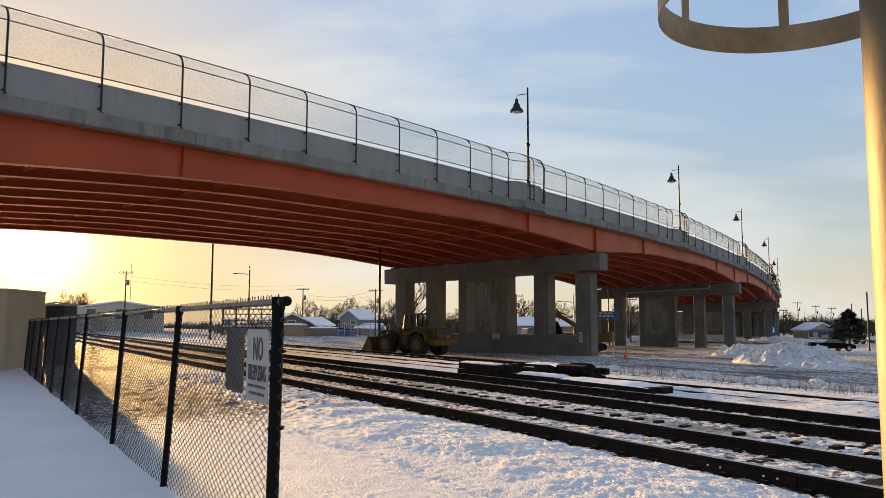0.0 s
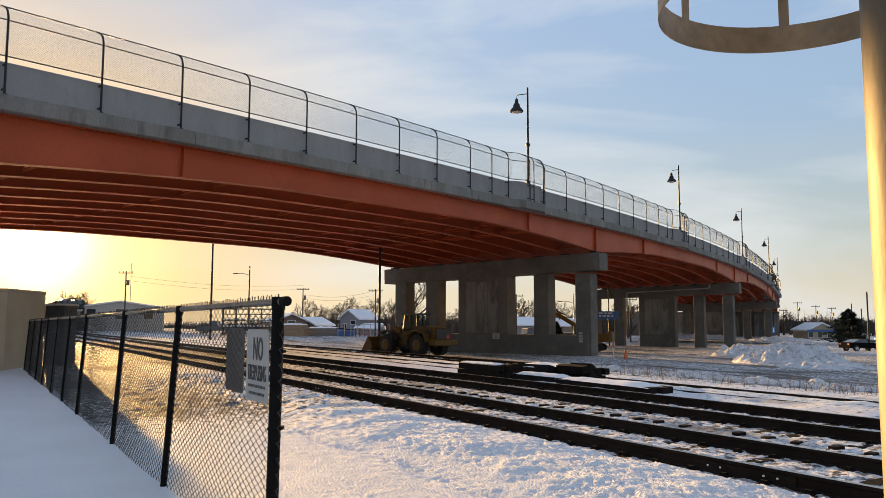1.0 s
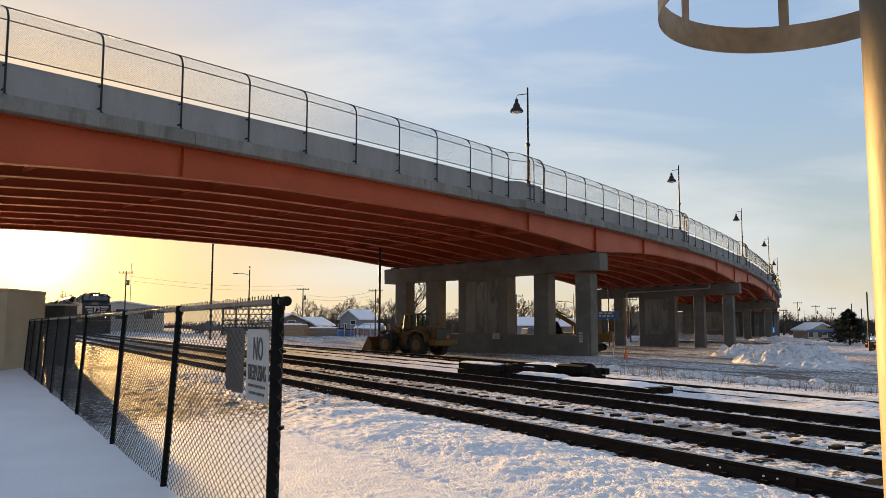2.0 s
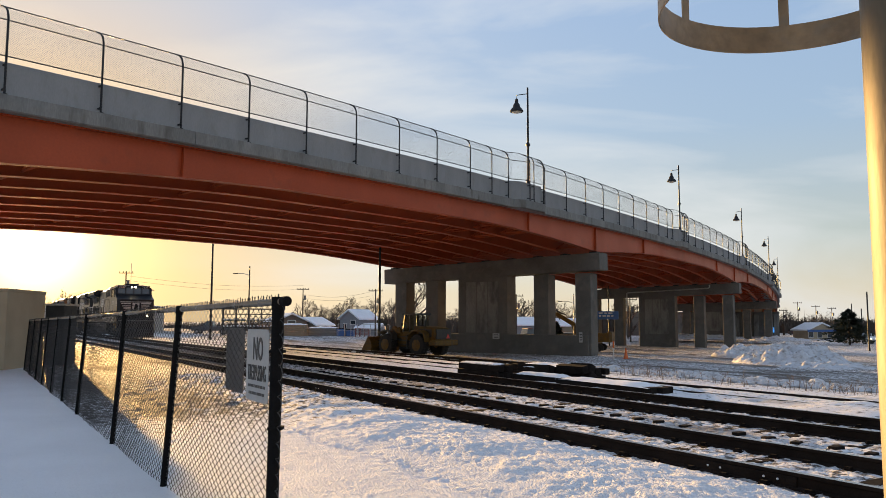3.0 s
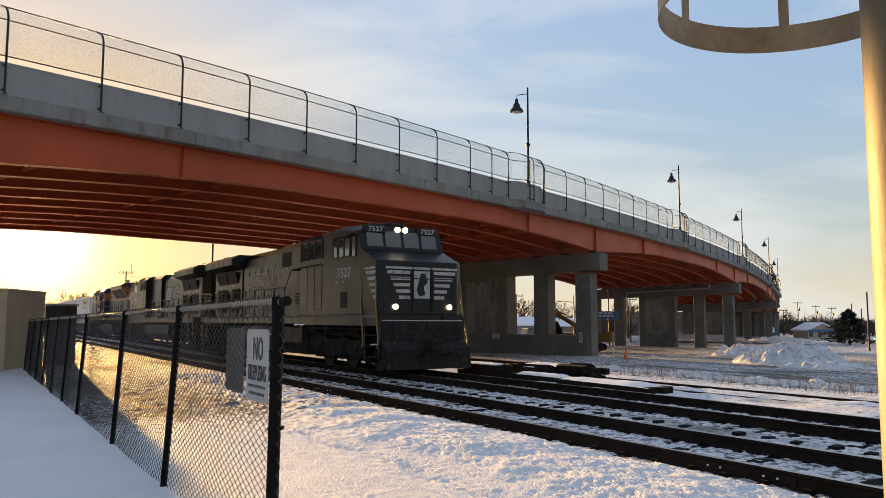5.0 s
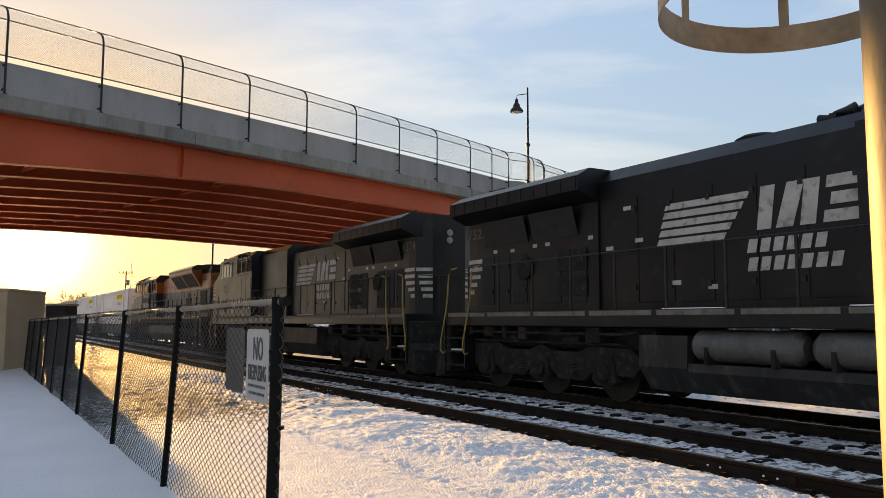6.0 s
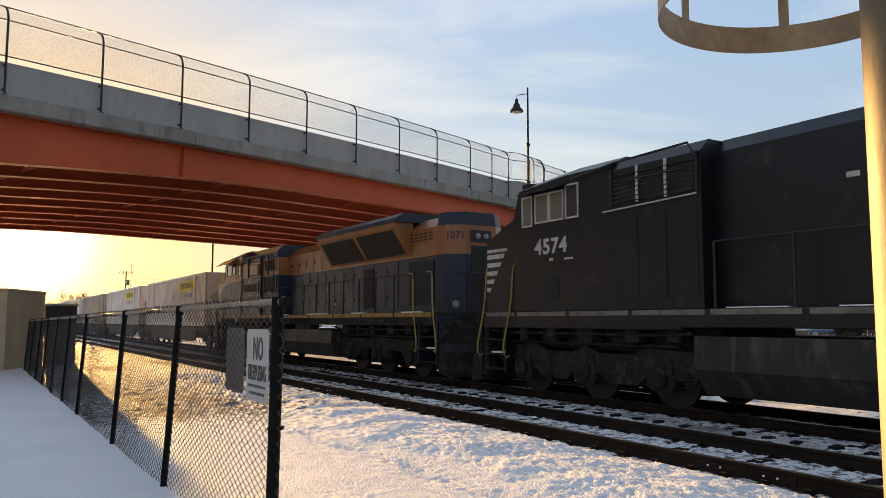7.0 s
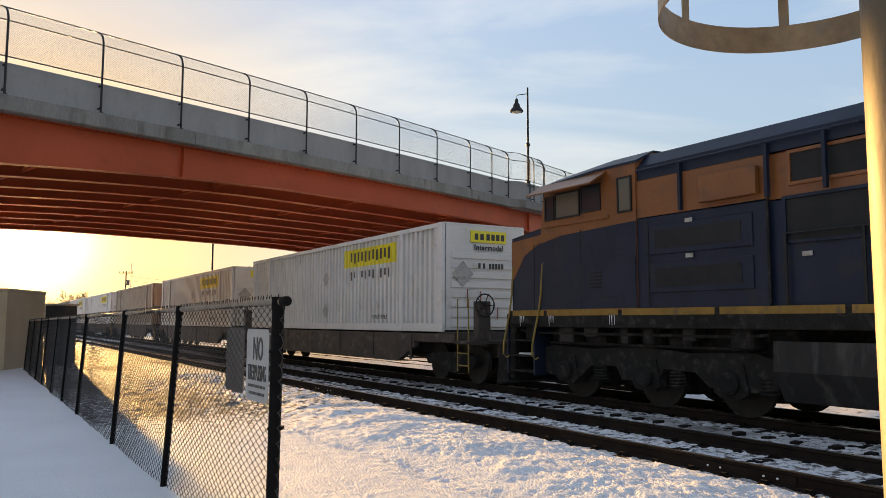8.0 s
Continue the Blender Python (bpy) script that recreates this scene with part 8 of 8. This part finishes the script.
def bare_tree(c, h, k, label="bare leafless tree against the evening sky"):
    t = thing("bare_tree", label, "tree", pose(c[0], c[1], c[2] - 0.2, 0, 0, k * 73) @ Matrix.Scale(h / 9.0, 4), group="bare trees")
    part("trunk", TREE_MESHES[k % 5][0], None, t)
    part("crown", TREE_MESHES[k % 5][1], None, t, "leafless spreading branches")


TREES = [((-26.62, 150.00, -0.73), 9.0), ((-20.01, 160.00, -0.86), 9.5), ((-15.15, 150.00, -0.70), 9.0), ((-24.60, 170.00, -1.01), 9.0), ((-7.50, 150.00, -0.90), 10.0), ((-59.30, 120.00, -0.53), 9.0), ((-66.13, 140.00, -0.87), 9.5), ((-72.49, 150.00, -1.04), 10.5), ((-77.45, 170.00, -1.37), 8.0), ((-26.88, 160.00, -0.87), 8.5), ((-22.80, 150.00, -0.72), 6.8), ((-20.29, 150.00, -0.71), 7.6), ((-19.28, 170.00, -1.00), 7.5), ((-32.40, 170.00, -1.03), 6.5),
         ((-9.06, 130.00, -0.58), 8.6), ((-8.53, 140.00, -0.74), 8.0), ((-3.69, 100.00, -0.23), 9.2), ((1.78, 150.00, -0.88), 7.0), ((14.10, 140.00, -0.69), 10.0), ((16.86, 150.00, -0.85), 8.5), ((22.54, 150.00, -0.84), 9.0), ((26.14, 160.00, -0.99), 7.5),
         ((34.34, 150.00, -0.81), 9.5), ((33.48, 140.00, -0.65), 8.8), ((83.60, 190.00, -1.90), 10.0), ((94.54, 210.00, -2.26), 8.0), ((103.85, 220.00, -2.43), 8.0), ((101.89, 210.00, -2.24), 8.6), ((111.54, 220.00, -2.41), 7.0), ((92.37, 200.00, -2.07), 7.0), ((-17.11, 190.00, -1.57), 8.0), ((-1.69, 170.00, -1.21), 7.0)]
for i, (c, h) in enumerate(TREES):
    bare_tree(c, h, i)


def far_woods(name, label, p, q, n, h, seed):
    """A band of leafless scrub and trees far away, one object."""
    rng = random.Random(seed)
    g = Geo()
    p, q = Vector(p), Vector(q)
    for i in range(n):
        c = p + (q - p) * rng.random() + Vector((rng.gauss(0, 3), rng.gauss(0, 8), 0))
        hh = h * rng.uniform(0.35, 1.0) * (1.25 if rng.random() < 0.08 else 1)
        for e in range(13):
            a = c + Vector((rng.gauss(0, 0.3), rng.gauss(0, 0.3), hh * rng.uniform(0, 0.35)))
            b = a + Vector((rng.gauss(0, hh * 0.16), rng.gauss(0, hh * 0.16), hh * rng.uniform(0.3, 0.75)))
            w = rng.uniform(0.06, 0.2)
            g.v += [(a.x - w, a.y, a.z), (a.x + w, a.y, a.z), (b.x, b.y, b.z), (a.x, a.y + w, a.z)]
            k = len(g.v)
            g.f += [(k - 4, k - 3, k - 2), (k - 3, k - 1, k - 2), (k - 1, k - 4, k - 2)]
    tagged(new(name, g.mesh(name, BARK, fix=False)), label, "woods", kind="stuff")


far_woods("far_woods", "distant band of leafless brown trees", (-43.40, 190.00, -1.62), (7.79, 190.00, -1.51), 2600, 5.0, 2)
far_woods("far_woods", "distant band of leafless brown trees", (9.66, 200.00, -1.67), (48.99, 200.00, -1.59), 1800, 5.6, 5)
far_woods("far_woods", "distant band of leafless brown trees", (95.48, 240.00, -2.48), (146.17, 240.00, -2.37), 2400, 6.0, 6)
far_woods("far_woods", "distant band of leafless brown trees", (-159.72, 260.00, -3.00), (-53.07, 240.00, -2.45), 1800, 4.5, 9)


def conifer(c, h, r, seed, label):
    rng = random.Random(seed)
    t = thing("conifer", label, "tree", pose(*c))
    g = Geo()
    g.tube([(0, 0, -0.2), (0, 0, h * 0.95)], 0.16, 8, True, 0.03)
    part("trunk", g, BARK, t)
    g = Geo()
    for i in range(2600):
        f = rng.random() ** 0.8
        z = h * (0.08 + 0.9 * f)
        rr = r * (1 - f) ** 0.75 * rng.uniform(0.25, 1.12) * (1 + 0.25 * math.sin(f * 31))
        a = rng.uniform(0, 2 * math.pi)
        p = Vector((rr * math.cos(a), rr * math.sin(a), z))
        s = rng.uniform(0.10, 0.30) * (1.2 - 0.6 * f)
        d = Vector((math.cos(a), math.sin(a), rng.uniform(-0.5, 0.35))) * s * 1.8
        n = Vector((-math.sin(a), math.cos(a), rng.uniform(-0.4, 0.4))) * s * 0.7
        g.poly([p - d * 0.4, p + n, p + d, p - n])
        g.poly([p - d * 0.3 + Vector((0, 0, s * 0.4)), p + d * 0.6, p - d * 0.3 - Vector((0, 0, s * 0.4))])
    part("crown", g.mesh("crown", NEEDLE, fix=False), None, t, "dense dark green needle foliage")


conifer((56.06, 107.00, -1.57), 5.1, 3.1, 3, "broad dark green conifer beside the parking lot")
conifer((14.66, 100.00, -1.27), 2.9, 0.85, 4, "small dark conifer behind the piers")


def pole(c, h, label, r=0.13, arm=0, cross=0, mtl=None, name="utility_pole"):
    t = thing(name, label, "pole", pose(*c))
    g = Geo()
    g.tube([(0, 0, -1.7), (0, 0, h)], r, 10, True, r * 0.65)
    part("shaft", g, mtl or WOOD_POLE, t, smooth=True)
    for k in range(cross):
        g = Geo()
        g.box(-1.1, 1.1, -0.06, 0.06, h - 0.35 - 0.7 * k, h - 0.23 - 0.7 * k)
        ca = part("crossarm", g, WOOD_POLE, t)
        for x in (-1.0, -0.45, 0.45, 1.0):
            g = Geo()
            g.tube([(x, 0, h - 0.23 - 0.7 * k), (x, 0, h - 0.02 - 0.7 * k)], 0.05, 6)
            part("insulator", g, WOOD_POLE, ca)
    if cross:
        g = Geo()
        g.tube([(0.35, 0, h - 2.2), (0.35, 0, h - 1.4)], 0.22, 10)
        part("transformer", g, CAR_GREY, t, smooth=True)
    if arm:
        g = Geo()
        g.tube([(0, 0, h - 1.2), (arm * 0.8, 0, h - 0.95), (arm * 1.6, 0, h - 0.95)], 0.04, 6)
        am = part("arm", g, GALV, t)
        g = Geo()
        g.box(min(arm * 1.5, arm * 2.1), max(arm * 1.5, arm * 2.1), -0.12, 0.12, h - 1.02, h - 0.9, ch=0.03)
        part("lamp_head", g, DARK_STEEL, am)


UP = "tall wooden utility pole with crossarms"
pole((-49.35, 120.00, -0.33), 9.6, UP, cross=1)
pole((-52.61, 130.00, -0.49), 11.8, "thin metal antenna mast", r=0.06, mtl=GALV, name="mast")
pole((-22.48, 75.00, 0.27), 9.5, "tall dark metal light pole", r=0.12, mtl=DARK_STEEL, name="light_pole")
pole((-25.10, 100.00, -0.13), 8.8, "metal street light pole with one arm", r=0.11, arm=-1, mtl=DARK_STEEL, name="light_pole")
pole((-25.36, 140.00, -0.58), 8.2, UP, cross=1)
pole((-10.46, 120.00, -0.42), 7.0, UP, cross=1)
pole((-4.67, 57.00, 0.11), 8.8, "slender dark metal pole beside the loader", r=0.11, mtl=DARK_STEEL, name="light_pole")
pole((11.39, 120.00, -0.38), 6.2, UP, cross=1)
pole((16.92, 100.00, -0.04), 5.2, "metal street light pole with one arm", r=0.1, arm=-1, mtl=GALV, name="light_pole")
pole((20.36, 95.00, -0.23), 6.2, "slender dark metal light pole", r=0.1, mtl=DARK_STEEL, name="light_pole")
pole((29.04, 120.00, -0.51), 5.8, UP, cross=1)
pole((46.67, 85.00, -1.58), 6.5, "dark metal parking lot light pole", r=0.11, mtl=DARK_STEEL, name="light_pole")
pole((66.06, 125.00, -1.61), 6.2, "dark metal parking lot light pole", r=0.11, mtl=DARK_STEEL, name="light_pole")
pole((67.61, 125.00, -1.60), 5.4, "dark metal parking lot light pole", r=0.11, mtl=DARK_STEEL, name="light_pole")
for k, c in enumerate(((87.20, 190.00, -1.89), (96.45, 200.00, -2.06), (100.53, 200.00, -2.05), (88.00, 200.00, -2.08))):
    pole(c, 8.5 - 0.5 * k, UP, cross=1)
g = Geo()
for h, (a, b) in ((8.9, ((-49.35, 120.00, -0.33), (-25.36, 140.00, -0.58))), (8.2, ((-49.35, 120.00, -0.33), (-25.36, 140.00, -0.58))), (7.0, ((-25.36, 140.00, -0.58), (-10.46, 120.00, -0.42))), (6.4, ((-25.36, 140.00, -0.58), (-10.46, 120.00, -0.42)))):
    a, b = Vector(a), Vector(b)
    g.tube([a + (b - a) * k / 10 + Vector((0, 0, h - 0.9 * math.sin(math.pi * k / 10) * 0.8 - 0.3 * k / 10)) for k in range(11)], 0.018, 3, False)
tagged(new("overhead_wires", g.mesh("overhead_wires", DARK_STEEL, fix=False)), "thin dark overhead wires between utility poles", "wires", kind="stuff")


def billboard(c, w, h, z, m, label, rows, text_mat, legs=2):
    t = thing("road_sign", label, "sign", pose(c[0], c[1], c[2], 0, 0, 10))
    for k in range(legs):
        g = Geo()
        x = (k - (legs - 1) / 2) * w * 0.6
        g.tube([(x, 0.08, -0.2), (x, 0.08, z + h * 0.5)], 0.07, 8)
        part("post", g, DARK_STEEL, t)
    g = Geo()
    g.box(-w / 2, w / 2, -0.06, 0.06, z, z + h, ch=0.03)
    pn = part("panel", g, m, t)
    for k in range(rows):
        g = Geo()
        x = -w * 0.42
        rng = random.Random(k + 3)
        while x < w * 0.3:
            l = rng.uniform(0.08, 0.2) * w
            g.box(x, x + l, -0.075, -0.06, z + h * (0.68 - 0.34 * k), z + h * (0.68 - 0.34 * k) + h * 0.17)
            x += l + 0.05 * w
        part("print_line", g, text_mat, pn)


billboard((18.90, 90.00, -0.01), 3.2, 0.95, 1.85, BLUE_PAINT, "blue roadside sign with two lines of print", 2, WHITE_PAINT2)
billboard((71.47, 168.00, -1.63), 2.3, 1.1, 1.0, BLUE_LIT, "small lit blue roadside sign", 1, WHITE_PAINT2, 1)


# vehicles
def car(name, label, m, L, W, H, boxy, paint, lights=False):
    """A car, nose towards +x, wheels on its z = 0."""
    t = thing(name, label, "car", m)
    hl = L / 2
    if boxy == 2:      # pickup
        low = [(-hl, 0.45), (hl, 0.42), (hl, 0.85), (hl - 0.15, 1.0), (hl - 1.5, 1.08), (-hl + 0.05, 1.05), (-hl, 0.9)]
        top = [(-0.4, 1.06), (hl - 1.6, 1.06), (hl - 2.15, H), (-0.2, H)]
    elif boxy:
        low = [(-hl, 0.4), (hl, 0.38), (hl, 0.8), (hl - 0.15, 0.98), (hl - 1.2, 1.08), (-hl + 0.05, 1.1), (-hl, 0.95)]
        top = [(-hl + 0.12, 1.08), (hl - 1.25, 1.06), (hl - 1.85, H), (-hl + 0.35, H)]
    else:
        low = [(-hl, 0.35), (hl, 0.3), (hl, 0.62), (hl - 0.2, 0.75), (hl - 1.3, 0.90), (-hl + 0.6, 0.98), (-hl + 0.05, 0.95), (-hl, 0.75)]
        top = [(-hl + 0.45, 0.96), (hl - 1.25, 0.88), (hl - 2.1, H - 0.03), (hl - 2.7, H), (-hl + 1.5, H - 0.04)]
    g = Geo()
    g.prism([(x, -W / 2, z) for x, z in low], [(x, W / 2, z) for x, z in low])
    part("body", g, paint, t)
    g = Geo()
    cx = sum(x for x, z in top) / len(top)
    g.prism([(x, -W / 2 + (0.06 if z < 1.2 else 0.2), z) for x, z in top], [(x, W / 2 - (0.06 if z < 1.2 else 0.2), z) for x, z in top])
    cb = part("cabin", g, GLASS, t)
    g = Geo()
    hi = [x for x, z in top if z > 1.2]
    g.box(min(hi) - 0.02, max(hi) + 0.02, -W / 2 + 0.18, W / 2 - 0.18, H - 0.05, H + 0.03, ch=0.03)
    part("roof", g, paint, t)
    for ax in (hl - 0.85, -hl + 0.85):
        for sd in (-1, 1):
            g = Geo()
            g.lathe([(0.18, -0.11), (0.33, -0.11), (0.33, 0.11), (0.18, 0.11)], 18, Matrix.Translation((ax, sd * (W / 2 - 0.09), 0.33)) @ Matrix.Rotation(math.pi / 2, 4, "X"))
            wh = part("wheel", g, RUBBER, t, smooth=True)
            g = Geo()
            g.lathe([(0.05, -0.12), (0.2, -0.12), (0.2, 0.12), (0.05, 0.12)], 12, Matrix.Translation((ax, sd * (W / 2 - 0.085), 0.33)) @ Matrix.Rotation(math.pi / 2, 4, "X"))
            part("rim", g, GALV, wh, smooth=True)
    for sd in (-1, 1):
        g = Geo()
        g.box(hl - 0.12, hl + 0.01, sd * (W / 2 - 0.3) - 0.16, sd * (W / 2 - 0.3) + 0.16, 0.58 if not boxy else 0.7, 0.70 if not boxy else 0.86)
        part("headlight", g, WARM_LAMP if lights else LENS_OFF, t)
        g = Geo()
        g.box(-hl - 0.01, -hl + 0.1, sd * (W / 2 - 0.25) - 0.14, sd * (W / 2 - 0.25) + 0.14, 0.72, 0.86)
        part("tail_light", g, RED_LENS, t)
    return t


def drive(c, ang):
    return pose(c[0], c[1], ground_at(c[0], c[1]) - 0.02, 0, 0, ang)


sedan = car("sedan", "black sedan driving through the snowy lot", Matrix(), 4.5, 1.8, 1.38, 0, CAR_BLACK, True)
pickup = car("pickup", "grey pickup crossing the yard behind the fence", Matrix(), 5.4, 1.95, 1.85, 2, CAR_GREY, True)
suv = car("suv", "white sport utility vehicle waiting in the lot", Matrix(), 4.7, 1.9, 1.75, 1, CAR_WHITE, True)
car("hatchback", "small dark car parked before the shop", drive((89.45, 185.00, -2.73), 64), 4.2, 1.8, 1.5, 1, CAR_BLACK)
car("hatchback", "small dark car parked beyond the snow pile", drive((86.90, 190.00, -2.44), 15), 4.2, 1.8, 1.5, 1, CAR_GREY)
car("sedan", "white car parked behind the pier", drive((13.86, 88.00, -0.37), 170), 4.6, 1.8, 1.45, 0, CAR_WHITE)
car("pickup", "dark red pickup parked behind the pier", drive((9.72, 90.00, -0.42), 20), 5.2, 1.9, 1.8, 2, CAR_RED)
SA, SB = Vector((42.58, 85.00, -1.90)), Vector((47.57, 86.00, -2.05))
PA, PB = Vector((-30.63, 112.00, -0.50)), Vector((-33.41, 112.00, -0.51))
WA, WB = Vector((60.27, 115.00, -1.61)), Vector((61.10, 115.00, -1.60))


def yaw(a, b):
    return math.degrees(math.atan2(b.y - a.y, b.x - a.x))


def line_rows(a, b, ts):
    return [(t, drive(a + (b - a) * f, yaw(a, b))) for t, f in ts]


ROAD = [(sedan, line_rows(SA, SB, ((0.0, 0.0), (0.5, 0.37), (1.0, 0.74), (1.5, 1.08), (3.0, 2.0), (4.7, 3.0), (8.0, 5.2)))),
        (pickup, line_rows(PA, PB, ((0.0, 0.0), (0.5, 0.38), (1.0, 0.72), (1.5, 0.88), (3.0, 1.0), (4.5, 1.02), (8.0, 1.03)))),
        (suv, [(t, drive(WA + (WB - WA) * f, -60)) for t, f in ((0.0, 0.0), (0.5, 0.8), (1.5, 1.4), (3.0, 1.5), (4.0, 1.2), (8.0, 1.2))])]


# ---- movement ----
# middle of the lead engine along the main track
FRONT = [(0.0, 155.5), (1.0, 130.6), (3.5, 68.2), (4.7, 38.3), (6.0, 6.4), (7.0, -18.1), (8.0, -42.6)]


def motions():
    for ob, tau, turn in TRAIN:
        walk(ob, [(t, Matrix.Translation(tr(D_MAIN, s + tau)) @ pose(0, 0, 0, 0, 0, TRAVEL + turn)) for t, s in FRONT])
    for ob, rows in ROAD:
        walk(ob, rows)


motions()
